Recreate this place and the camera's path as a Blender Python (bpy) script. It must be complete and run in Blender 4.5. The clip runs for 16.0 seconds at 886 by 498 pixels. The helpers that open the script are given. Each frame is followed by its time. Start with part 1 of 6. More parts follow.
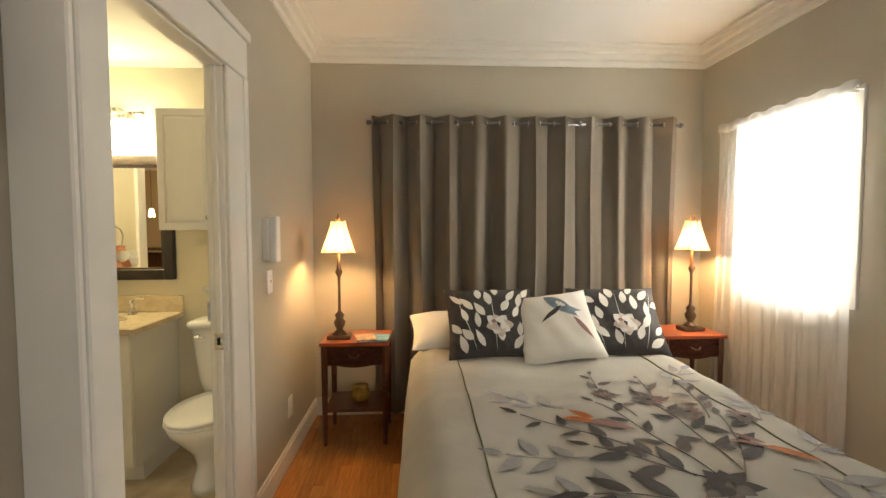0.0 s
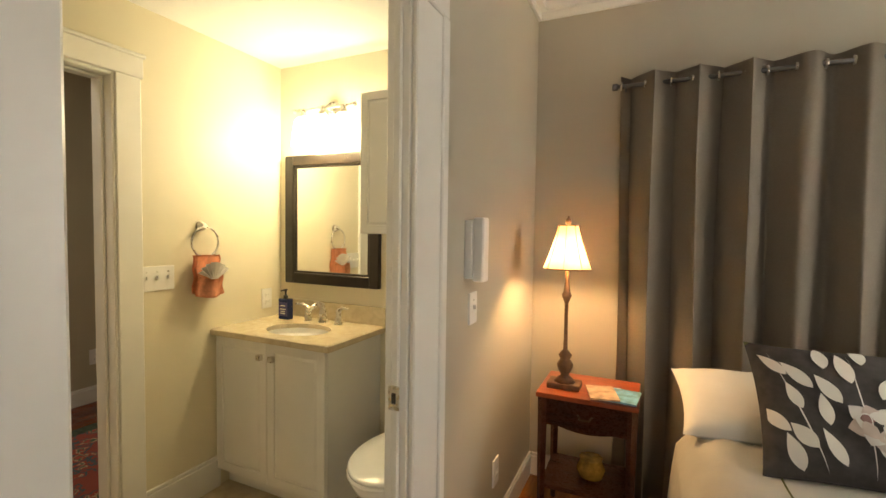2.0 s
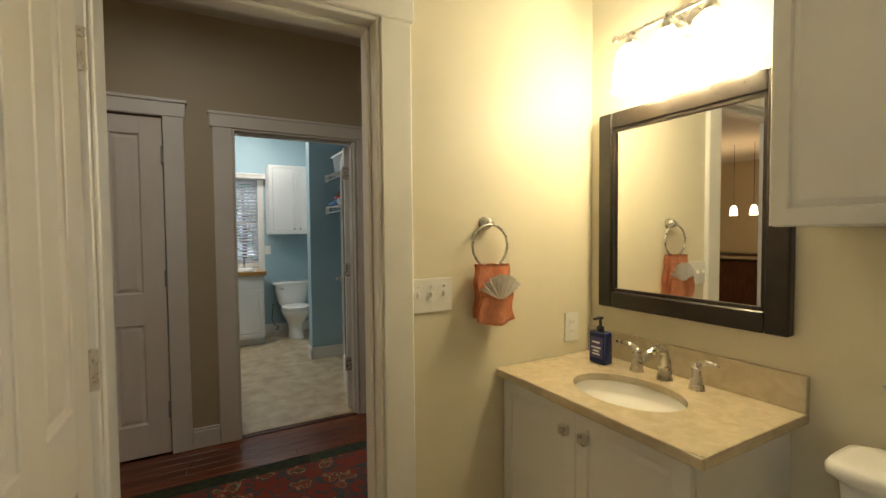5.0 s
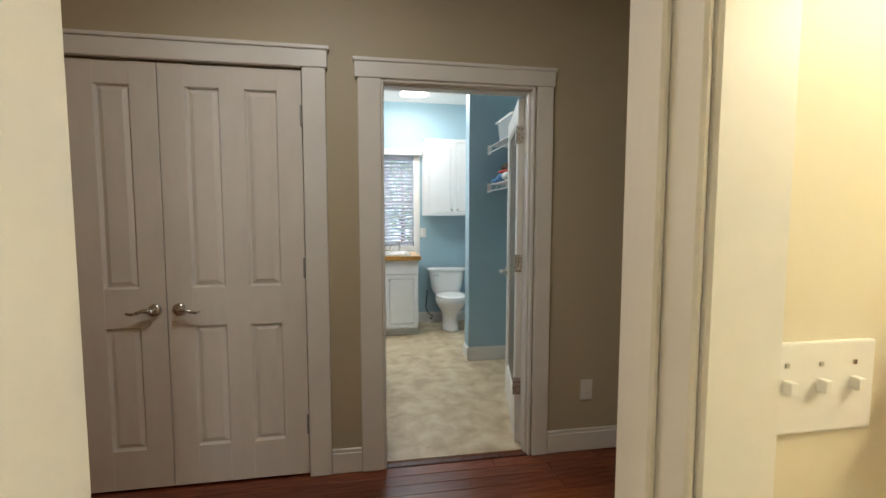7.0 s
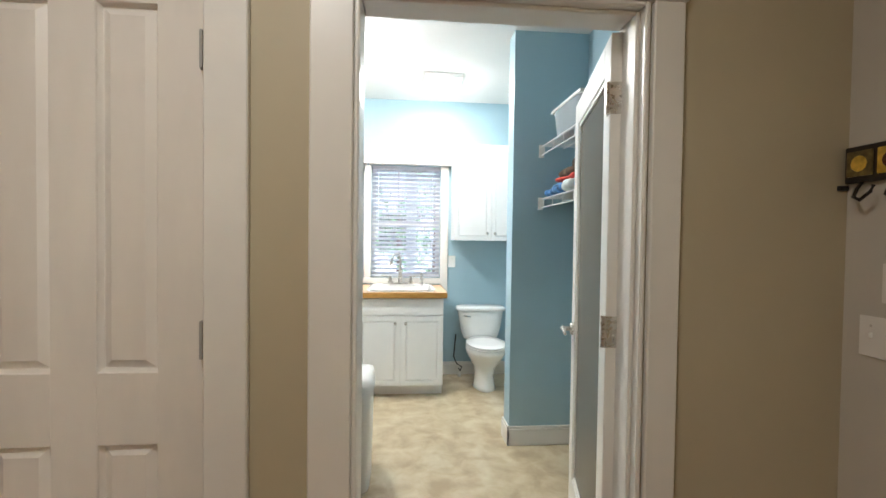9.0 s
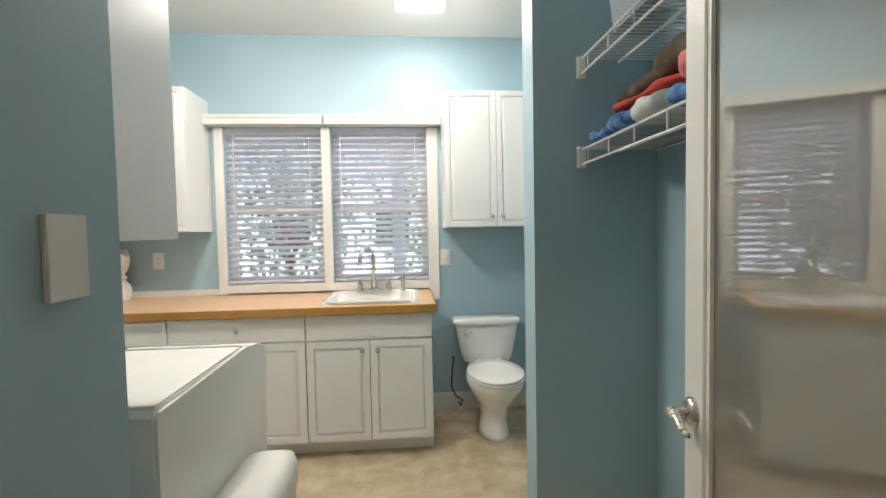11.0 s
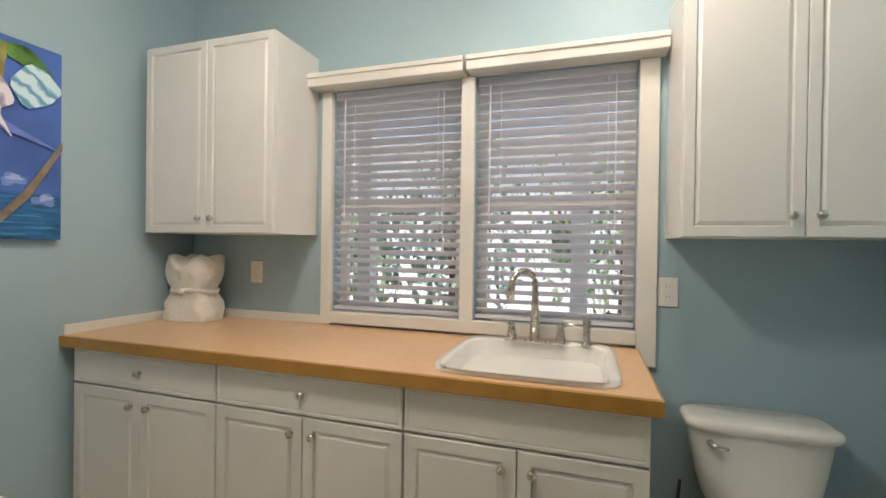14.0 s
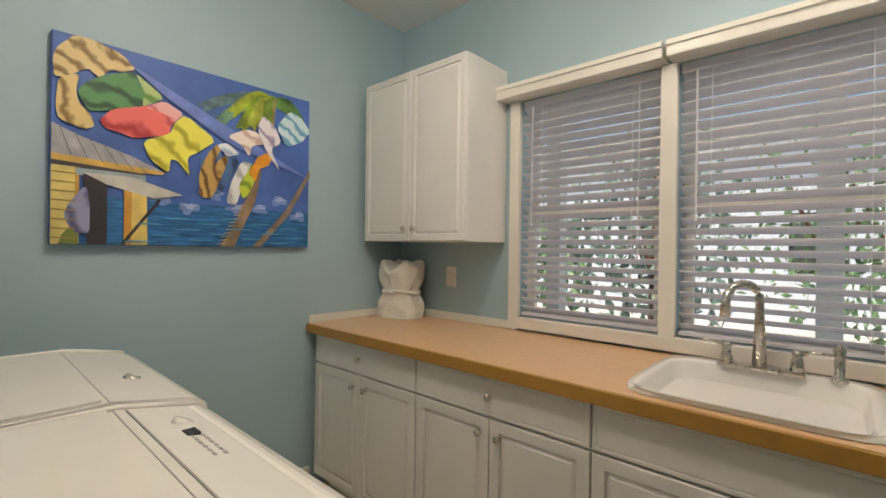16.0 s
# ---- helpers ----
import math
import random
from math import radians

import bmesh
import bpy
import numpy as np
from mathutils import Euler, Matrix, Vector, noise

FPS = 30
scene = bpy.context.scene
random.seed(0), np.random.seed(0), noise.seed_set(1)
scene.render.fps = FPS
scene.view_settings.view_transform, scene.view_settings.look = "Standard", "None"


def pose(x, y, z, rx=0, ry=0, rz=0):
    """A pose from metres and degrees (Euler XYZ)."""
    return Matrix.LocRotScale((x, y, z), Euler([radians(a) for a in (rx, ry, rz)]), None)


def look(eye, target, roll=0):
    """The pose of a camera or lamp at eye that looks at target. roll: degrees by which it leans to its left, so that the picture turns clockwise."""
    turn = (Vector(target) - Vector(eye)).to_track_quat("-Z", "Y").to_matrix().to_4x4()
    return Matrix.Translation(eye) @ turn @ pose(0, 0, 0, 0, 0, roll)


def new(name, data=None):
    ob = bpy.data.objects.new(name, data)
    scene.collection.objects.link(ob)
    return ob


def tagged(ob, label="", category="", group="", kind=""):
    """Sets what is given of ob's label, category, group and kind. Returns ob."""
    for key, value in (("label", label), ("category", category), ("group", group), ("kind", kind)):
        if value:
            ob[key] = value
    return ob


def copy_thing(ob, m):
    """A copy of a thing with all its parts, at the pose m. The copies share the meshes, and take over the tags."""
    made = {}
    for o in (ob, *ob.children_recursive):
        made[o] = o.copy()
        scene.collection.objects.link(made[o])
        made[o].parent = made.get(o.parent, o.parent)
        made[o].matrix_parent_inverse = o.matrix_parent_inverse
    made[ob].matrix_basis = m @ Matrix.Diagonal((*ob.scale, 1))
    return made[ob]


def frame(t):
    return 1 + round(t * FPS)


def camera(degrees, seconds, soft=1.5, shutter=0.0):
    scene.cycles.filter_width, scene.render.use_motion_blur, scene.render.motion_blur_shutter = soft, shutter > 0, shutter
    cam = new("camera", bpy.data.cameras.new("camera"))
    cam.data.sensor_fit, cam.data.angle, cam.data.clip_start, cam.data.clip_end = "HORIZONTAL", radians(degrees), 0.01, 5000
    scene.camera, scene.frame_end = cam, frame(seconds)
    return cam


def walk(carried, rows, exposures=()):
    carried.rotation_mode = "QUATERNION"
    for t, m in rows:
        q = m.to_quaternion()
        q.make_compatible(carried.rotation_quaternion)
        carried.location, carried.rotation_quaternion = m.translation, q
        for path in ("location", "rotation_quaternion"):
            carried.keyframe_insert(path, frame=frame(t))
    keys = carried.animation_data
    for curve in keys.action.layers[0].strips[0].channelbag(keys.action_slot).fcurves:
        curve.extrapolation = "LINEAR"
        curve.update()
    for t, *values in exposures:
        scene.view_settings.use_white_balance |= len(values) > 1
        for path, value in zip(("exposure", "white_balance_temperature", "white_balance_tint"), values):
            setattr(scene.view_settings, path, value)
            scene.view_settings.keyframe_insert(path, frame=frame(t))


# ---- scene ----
# ---- the camera and its walk ----
cam = camera(89.7, 16.0)
PATH = [
    (0, (0.532, 0.385, 1.39), (0.634, 2.38, 1.291), -0.1),
    (0.5, (0.553, 0.574, 1.388), (0.394, 2.565, 1.288), -0.2),
    (1, (0.523, 0.763, 1.385), (0.113, 2.719, 1.304), -0.1),
    (1.5, (0.453, 0.975, 1.385), (-0.181, 2.87, 1.315), 0.6),
    (2, (0.347, 1.158, 1.398), (-0.491, 2.972, 1.313), 0.8),
    (2.5, (0.275, 1.355, 1.378), (-0.803, 3.038, 1.31), 0.5),
    (3, (0.117, 1.475, 1.386), (-1.12, 3.045, 1.311), 0.4),
    (3.5, (-0.026, 1.567, 1.385), (-1.394, 3.024, 1.311), 0.2),
    (4, (-0.173, 1.681, 1.382), (-1.693, 2.978, 1.293), -0.2),
    (4.5, (-0.263, 1.75, 1.382), (-1.914, 2.877, 1.299), -0.6),
    (5, (-0.383, 1.781, 1.369), (-2.131, 2.75, 1.294), -0.5),
    (5.2, (-0.467, 1.78, 1.388), (-2.237, 2.705, 1.292), -0.5),
    (7.3, (-1.417, 1.952, 1.362), (-3.392, 2.232, 1.218), -0.1),
    (7.5, (-1.521, 1.973, 1.359), (-3.5, 2.228, 1.222), -0.3),
    (8, (-1.814, 2.028, 1.365), (-3.8, 2.236, 1.258), -0.7),
    (8.5, (-2.077, 2.053, 1.368), (-4.066, 2.251, 1.31), 0.1),
    (8.7, (-2.193, 2.084, 1.376), (-4.184, 2.266, 1.331), 0.8),
    (10.8, (-3.485, 2.365, 1.355), (-5.476, 2.536, 1.264), -0.5),
    (11, (-3.573, 2.369, 1.345), (-5.565, 2.523, 1.261), -1.1),
    (11.5, (-3.821, 2.384, 1.328), (-5.819, 2.464, 1.277), -0.9),
    (12, (-4.068, 2.358, 1.324), (-6.068, 2.388, 1.292), -0.1),
    (12.5, (-4.325, 2.375, 1.316), (-6.324, 2.3, 1.287), 0.3),
    (13, (-4.543, 2.374, 1.31), (-6.532, 2.161, 1.298), 0.6),
    (13.5, (-4.74, 2.335, 1.314), (-6.702, 1.949, 1.302), 0.9),
    (14, (-4.858, 2.321, 1.321), (-6.761, 1.705, 1.307), 0.8),
    (14.5, (-4.918, 2.341, 1.329), (-6.719, 1.472, 1.308), 0.4),
    (15, (-4.921, 2.338, 1.316), (-6.607, 1.263, 1.299), 0.4),
    (15.5, (-4.9, 2.332, 1.325), (-6.476, 1.101, 1.305), 0.6),
    (16, (-4.871, 2.335, 1.329), (-6.354, 0.994, 1.327), 0.8),
]
EXPOSURES = [(0.0, 0.82, 6800, 8), (1.5, 0.8, 6800, 8), (2.5, 0.72, 6600, 9), (3.5, 0.5, 6500, 9), (5.0, 0.25, 6300, 9), (7.5, 1.5, 5750, 10), (8.0, 1.7, 5700, 10),
             (8.7, 1.72, 5800, 10), (10.8, 1.12, 6400, 12), (12.5, 0.75, 6750, 14), (14.5, 0.34, 7300, 15), (16.0, 0.15, 7500, 15)]
walk(cam, [(t, look(eye, target, roll)) for t, eye, target, roll in PATH], EXPOSURES)

import itertools

# ---- world, sun, lights ----
world = bpy.data.worlds.new("sky")
scene.world = world
world.use_nodes = True
wn = world.node_tree
sky = wn.nodes.new("ShaderNodeTexSky")
sky.sky_type, sky.sun_disc = "NISHITA", False
sky.sun_elevation, sky.sun_rotation = radians(68), radians(117)
wn.links.new(sky.outputs[0], wn.nodes["Background"].inputs[0])
wn.nodes["Background"].inputs[1].default_value = 0.15


def lamp(name, kind, loc, energy, color, size=0.1, size_y=None, target=None):
    d = bpy.data.lights.new(name, kind)
    d.energy, d.color = energy, color
    if kind == "AREA":
        d.shape, d.size, d.size_y = "RECTANGLE", size, size_y or size
    elif kind == "POINT":
        d.shadow_soft_size = size
    elif kind == "SUN":
        d.angle = radians(0.6)
    ob = new(name, d)
    ob.matrix_basis = look(loc, target) if target else pose(*loc)
    return ob


WARM, WHITE, DAY = (1.0, 0.62, 0.28), (1.0, 0.94, 0.84), (0.86, 0.93, 1.0)
lamp("sun", "SUN", (8.0, -4.0, 22.1), 5.0, (1.0, 0.95, 0.87), target=(0, 0, 0))
lamp("bedside_bulb", "POINT", (0.005, 3.29, 1.29), 14, WARM, 0.03)
lamp("bedside_bulb", "POINT", (2.42, 3.385, 1.29), 14, WARM, 0.03)
lamp("bedroom_window_light", "AREA", (2.77, 2.85, 1.5), 36, (1.0, 0.95, 0.86), 0.7, 0.95, (0.0, 2.5, 1.1))
# unseen fill lamp added to lift the bedroom, set in an added opening
lamp("bedroom_south_fill", "AREA", (1.35, -1.36, 1.5), 8, (1.0, 0.95, 0.88), 1.0, 1.0, (1.2, 2.0, 1.0))
for vx in (-1.46, -1.32, -1.18):
    lamp("vanity_bulb", "POINT", (vx, 3.13, 1.90), 3.4, (1.0, 0.86, 0.56), 0.03)
# first: the real fixture near the window; second: an added, unseen fill
for lx, ly, down, glow in ((-6.25, 2.47, 4, 2.5), (-5.45, 1.55, 4.5, 18)):
    lamp("laundry_panel_and_fill", "AREA", (lx, ly, 2.69), down, WHITE, 0.27, 0.27, (lx, ly, 0))
    lamp("laundry_bulb_and_fill", "POINT", (lx, ly, 2.60), glow, WHITE, 0.08)
# added fill under the hall ceiling, no fixture known there
lamp("hall_fill", "AREA", (-2.5, 1.7, 2.66), 5.0, (1.0, 0.92, 0.80), 0.3, 0.3, (-2.5, 1.7, 0))
for px in (-4.15, -4.45, -4.75):
    lamp("pendant_bulb", "POINT", (px, -3.0, 1.66), 12, WARM, 0.04)


# ---- materials ----
def M(name, col, rough=0.5, metal=0.0, var=0.08, scale=6.0, bump=0.0, bscale=80.0, emit=0.0, spec=0.5, stretch=(1, 1, 1), per=0.0):
    m = bpy.data.materials.new(name)
    m.use_nodes = True
    nt = m.node_tree
    b = nt.nodes["Principled BSDF"]
    b.inputs["Metallic"].default_value = metal
    b.inputs["Specular IOR Level"].default_value = spec
    tc = nt.nodes.new("ShaderNodeTexCoord")
    mp = nt.nodes.new("ShaderNodeMapping")
    mp.inputs["Scale"].default_value = stretch
    nt.links.new(tc.outputs["Object"], mp.inputs[0])
    n1 = nt.nodes.new("ShaderNodeTexNoise")
    n1.inputs["Scale"].default_value, n1.inputs["Detail"].default_value = scale, 5
    nt.links.new(mp.outputs[0], n1.inputs["Vector"])
    ramp = nt.nodes.new("ShaderNodeValToRGB")
    ramp.color_ramp.elements[0].position, ramp.color_ramp.elements[1].position = 0.3, 0.7
    ramp.color_ramp.elements[0].color = tuple(max(0, c * (1 - var)) for c in col) + (1,)
    ramp.color_ramp.elements[1].color = tuple(min(1, c * (1 + var)) for c in col) + (1,)
    nt.links.new(n1.outputs[0], ramp.inputs[0])
    out = ramp.outputs[0]
    if per:
        oi = nt.nodes.new("ShaderNodeObjectInfo")
        mr = nt.nodes.new("ShaderNodeMapRange")
        mr.inputs["To Min"].default_value, mr.inputs["To Max"].default_value = 1 - per, 1 + per
        nt.links.new(oi.outputs["Random"], mr.inputs["Value"])
        hs = nt.nodes.new("ShaderNodeHueSaturation")
        nt.links.new(mr.outputs[0], hs.inputs["Value"])
        nt.links.new(out, hs.inputs["Color"])
        out = hs.outputs[0]
    nt.links.new(out, b.inputs["Base Color"])
    n2 = nt.nodes.new("ShaderNodeTexNoise")
    n2.inputs["Scale"].default_value, n2.inputs["Detail"].default_value = bscale, 3
    nt.links.new(mp.outputs[0], n2.inputs["Vector"])
    rr = nt.nodes.new("ShaderNodeMapRange")
    rr.inputs["To Min"].default_value, rr.inputs["To Max"].default_value = max(0.02, rough - 0.06), min(1, rough + 0.06)
    nt.links.new(n2.outputs[0], rr.inputs["Value"])
    nt.links.new(rr.outputs[0], b.inputs["Roughness"])
    if bump:
        bp = nt.nodes.new("ShaderNodeBump")
        bp.inputs["Strength"].default_value, bp.inputs["Distance"].default_value = bump, 0.004
        nt.links.new(n2.outputs[0], bp.inputs["Height"])
        nt.links.new(bp.outputs[0], b.inputs["Normal"])
    if emit:
        b.inputs["Emission Color"].default_value = tuple(col) + (1,)
        b.inputs["Emission Strength"].default_value = emit
    return m


def glassy(name, tint, gloss, opacity=0.0, film=(0.4, 0.36, 0.3)):
    m = bpy.data.materials.new(name)
    m.use_nodes = True
    nt = m.node_tree
    nt.nodes.remove(nt.nodes["Principled BSDF"])
    tr, gl, df = nt.nodes.new("ShaderNodeBsdfTransparent"), nt.nodes.new("ShaderNodeBsdfGlossy"), nt.nodes.new("ShaderNodeBsdfDiffuse")
    tr.inputs[0].default_value = tint + (1,)
    gl.inputs["Roughness"].default_value = 0.03
    df.inputs[0].default_value = film + (1,)
    m1, m2 = nt.nodes.new("ShaderNodeMixShader"), nt.nodes.new("ShaderNodeMixShader")
    m1.inputs[0].default_value, m2.inputs[0].default_value = opacity, gloss
    nt.links.new(tr.outputs[0], m1.inputs[1]), nt.links.new(df.outputs[0], m1.inputs[2])
    nt.links.new(m1.outputs[0], m2.inputs[1]), nt.links.new(gl.outputs[0], m2.inputs[2])
    nt.links.new(m2.outputs[0], nt.nodes["Material Output"].inputs[0])
    return m


def cloth(name, col, trans, var=0.06, see=0.0):
    m = bpy.data.materials.new(name)
    m.use_nodes = True
    nt = m.node_tree
    nt.nodes.remove(nt.nodes["Principled BSDF"])
    df, tl, tr = nt.nodes.new("ShaderNodeBsdfDiffuse"), nt.nodes.new("ShaderNodeBsdfTranslucent"), nt.nodes.new("ShaderNodeBsdfTransparent")
    tc, w = nt.nodes.new("ShaderNodeTexCoord"), nt.nodes.new("ShaderNodeTexNoise")
    w.inputs["Scale"].default_value = 120
    nt.links.new(tc.outputs["Object"], w.inputs["Vector"])
    r = nt.nodes.new("ShaderNodeValToRGB")
    r.color_ramp.elements[0].color = tuple(c * (1 - var) for c in col) + (1,)
    r.color_ramp.elements[1].color = tuple(min(1, c * (1 + var)) for c in col) + (1,)
    nt.links.new(w.outputs[0], r.inputs[0])
    nt.links.new(r.outputs[0], df.inputs[0]), nt.links.new(r.outputs[0], tl.inputs[0])
    m1, m2 = nt.nodes.new("ShaderNodeMixShader"), nt.nodes.new("ShaderNodeMixShader")
    m1.inputs[0].default_value, m2.inputs[0].default_value = trans, see
    nt.links.new(df.outputs[0], m1.inputs[1]), nt.links.new(tl.outputs[0], m1.inputs[2])
    nt.links.new(m1.outputs[0], m2.inputs[1]), nt.links.new(tr.outputs[0], m2.inputs[2])
    nt.links.new(m2.outputs[0], nt.nodes["Material Output"].inputs[0])
    return m


def stone(name, a, b_, c, scale, rough, twist=1.2):
    m = M(name, b_, rough, var=0.1, scale=scale, bump=0.05)
    nt = m.node_tree
    tc = nt.nodes.new("ShaderNodeTexCoord")
    v = nt.nodes.new("ShaderNodeTexNoise")
    v.inputs["Scale"].default_value, v.inputs["Detail"].default_value, v.inputs["Distortion"].default_value = scale, 8, twist
    nt.links.new(tc.outputs["Object"], v.inputs["Vector"])
    r = nt.nodes.new("ShaderNodeValToRGB")
    r.color_ramp.elements[0].position, r.color_ramp.elements[1].position = 0.32, 0.68
    r.color_ramp.elements[0].color, r.color_ramp.elements[1].color = a + (1,), c + (1,)
    e = r.color_ramp.elements.new(0.5)
    e.color = b_ + (1,)
    nt.links.new(v.outputs[0], r.inputs[0])
    nt.links.new(r.outputs[0], nt.nodes["Principled BSDF"].inputs["Base Color"])
    return m


GREIGE = M("greige_wall_paint", (0.46, 0.42, 0.335), 0.36, var=0.03, scale=2, bump=0.05, bscale=220)
CREAM = M("cream_wall_paint", (0.72, 0.66, 0.50), 0.5, var=0.03, scale=2, bump=0.05, bscale=220)
TAN = M("tan_wall_paint", (0.49, 0.43, 0.30), 0.55, var=0.03, scale=2, bump=0.05, bscale=220)
BLUE = M("blue_wall_paint", (0.37, 0.515, 0.58), 0.5, var=0.03, scale=2, bump=0.05, bscale=220)
PALEG = M("pale_grey_wall_paint", (0.56, 0.53, 0.47), 0.5, var=0.03, scale=2, bump=0.05, bscale=220)
CEIL = M("white_ceiling_paint", (0.80, 0.79, 0.76), 0.8, var=0.02, scale=3, bump=0.06, bscale=150)
TRIM = M("white_trim_paint", (0.78, 0.76, 0.71), 0.35, var=0.03, scale=5, bump=0.02)
CABW = M("white_thermofoil", (0.80, 0.79, 0.77), 0.33, var=0.02, scale=4, bump=0.02)
DOORW = M("white_door_paint", (0.74, 0.70, 0.64), 0.35, var=0.03, scale=4, bump=0.03, bscale=140, stretch=(4, 4, 1))
PORC = M("white_porcelain", (0.84, 0.83, 0.80), 0.08, var=0.01, scale=3)
NICKEL = M("brushed_nickel", (0.60, 0.57, 0.52), 0.28, 1.0, var=0.06, scale=20)
CHROME = M("chrome", (0.75, 0.75, 0.75), 0.1, 1.0, var=0.02)
BRONZE = M("aged_bronze", (0.16, 0.10, 0.06), 0.42, 0.7, var=0.3, scale=25, bump=0.2)
HALLWOOD = M("red_brown_hardwood", (0.17, 0.045, 0.018), 0.22, var=0.3, scale=7, stretch=(8, 0.8, 8), bump=0.04, per=0.22)
BEDWOOD = M("orange_oak_floor", (0.40, 0.165, 0.045), 0.25, var=0.22, scale=7, stretch=(9, 0.8, 9), bump=0.04, per=0.16)
MAHOG = M("dark_mahogany", (0.085, 0.026, 0.014), 0.28, var=0.3, scale=8, stretch=(1, 6, 6), bump=0.04)
REDTOP = M("red_stained_wood_top", (0.33, 0.075, 0.03), 0.3, var=0.2, scale=8, stretch=(1, 6, 6))
VINYL = stone("stone_look_vinyl", (0.40, 0.30, 0.18), (0.52, 0.42, 0.27), (0.62, 0.54, 0.39), 7.0, 0.34, 0.35)
MARBLE = stone("cream_marble", (0.54, 0.45, 0.30), (0.60, 0.51, 0.35), (0.66, 0.57, 0.41), 22.0, 0.18, 0.6)
LAMIN = M("peach_laminate", (0.74, 0.47, 0.27), 0.3, var=0.05, scale=30)
LAMEDGE = M("golden_laminate_edge", (0.42, 0.22, 0.05), 0.35, var=0.1, scale=12)
CURT = cloth("taupe_curtain_fabric", (0.37, 0.325, 0.27), 0.10, 0.08)
SHEER = cloth("white_sheer_voile", (0.86, 0.85, 0.84), 0.5, 0.03, 0.30)
SHADE = cloth("cream_lamp_shade", (0.56, 0.38, 0.23), 0.34, 0.05)
DUVET = M("white_cotton_duvet", (0.84, 0.81, 0.74), 0.85, var=0.04, scale=9, bump=0.25, bscale=30)
SHEET = M("white_pillow_cotton", (0.80, 0.77, 0.72), 0.85, var=0.03, bump=0.2, bscale=30)
OLIVE = M("olive_green_fabric", (0.16, 0.16, 0.05), 0.8, var=0.1)
DARKLEAF = M("charcoal_print", (0.06, 0.053, 0.05), 0.8, var=0.25, scale=30)
GREYLEAF = M("pale_grey_print", (0.34, 0.33, 0.33), 0.85, var=0.15, scale=30)
MIDLEAF = M("taupe_print", (0.17, 0.14, 0.13), 0.85, var=0.25, scale=30)
ORANGE = M("rust_orange_print", (0.50, 0.16, 0.04), 0.85, var=0.2, scale=30)
SLATE = M("slate_blue_print", (0.20, 0.26, 0.32), 0.85, var=0.2, scale=30)
DUSTY = M("dusty_rose_print", (0.30, 0.17, 0.15), 0.85, var=0.2, scale=30)
CORAL = M("coral_terry_cloth", (0.86, 0.40, 0.23), 0.95, var=0.1, scale=60, bump=0.6, bscale=300)
TERRY = M("white_terry_cloth", (0.86, 0.84, 0.78), 0.95, var=0.06, scale=60, bump=0.7, bscale=260)
PLAST = M("white_plastic", (0.80, 0.78, 0.74), 0.35, var=0.02)
SLAT = cloth("white_blind_slat", (0.90, 0.89, 0.92), 0.55, 0.02)
WIRE = M("white_coated_wire", (0.82, 0.82, 0.80), 0.35, var=0.02)
BLACKF = M("espresso_frame", (0.018, 0.013, 0.010), 0.3, var=0.3, scale=20)
APPL = M("white_enamel", (0.80, 0.79, 0.75), 0.22, var=0.02)
GREYP = M("grey_plastic", (0.34, 0.33, 0.31), 0.45)
DARKP = M("dark_plastic", (0.02, 0.02, 0.022), 0.3)
MIRROR = M("mirror_silver", (0.92, 0.92, 0.90), 0.02, 1.0, var=0.0)
MIRROR.node_tree.nodes["Principled BSDF"].inputs["Roughness"].default_value = 0.0
for lk in list(MIRROR.node_tree.links):
    if lk.to_socket.name == "Roughness":
        MIRROR.node_tree.links.remove(lk)
GLASS = glassy("window_glass", (0.97, 0.98, 0.98), 0.06)
DOORGLASS = glassy("door_glass", (0.75, 0.72, 0.66), 0.30, 0.8, (0.26, 0.24, 0.20))
BOTTLE = M("blue_bottle_plastic", (0.02, 0.03, 0.11), 0.12, var=0.1)
FROST = M("lit_frosted_glass", (1.0, 0.88, 0.62), 0.4, var=0.0, emit=4.0)
LITLENS = M("lit_ceiling_lens", (1.0, 0.97, 0.92), 0.4, var=0.0, emit=4.0)
CORD = M("black_rubber_hose", (0.02, 0.02, 0.02), 0.5)
BLUECL = M("blue_print_cloth", (0.09, 0.22, 0.45), 0.9, var=0.85, scale=22, bump=0.3)
REDCL = M("red_cloth", (0.62, 0.08, 0.06), 0.9, var=0.2, bump=0.3)
PINKCL = M("pink_cloth", (0.78, 0.24, 0.22), 0.9, var=0.2, bump=0.3)
BROWNCL = M("brown_camouflage_cloth", (0.10, 0.07, 0.045), 0.9, var=0.6, scale=14, bump=0.3)
STRIPECL = M("grey_striped_cloth", (0.45, 0.47, 0.50), 0.9, var=0.5, scale=14, stretch=(1, 9, 1), bump=0.3)
CLEARP = glassy("clear_plastic_tub", (0.85, 0.9, 0.92), 0.08, 0.45, (0.7, 0.75, 0.78))
PAPER = M("tissue_paper", (0.88, 0.87, 0.85), 0.9, var=0.02)
TISSBOX = M("lilac_print_carton", (0.42, 0.44, 0.52), 0.6, var=0.5, scale=40)


# ---- building blocks ----
INV = {}


def thing(name, label, category, loc=(0, 0, 0), group="", local=None):
    """An Empty at a thing's base. With local (a pose) its parts are in its own axes, else in the world's."""
    ob = new(name)
    ob.empty_display_size = 0.05
    ob.matrix_basis = local if local is not None else Matrix.Translation(loc)
    if local is None:
        INV[ob] = Matrix.Translation(loc).inverted()
    return tagged(ob, label, category, group)


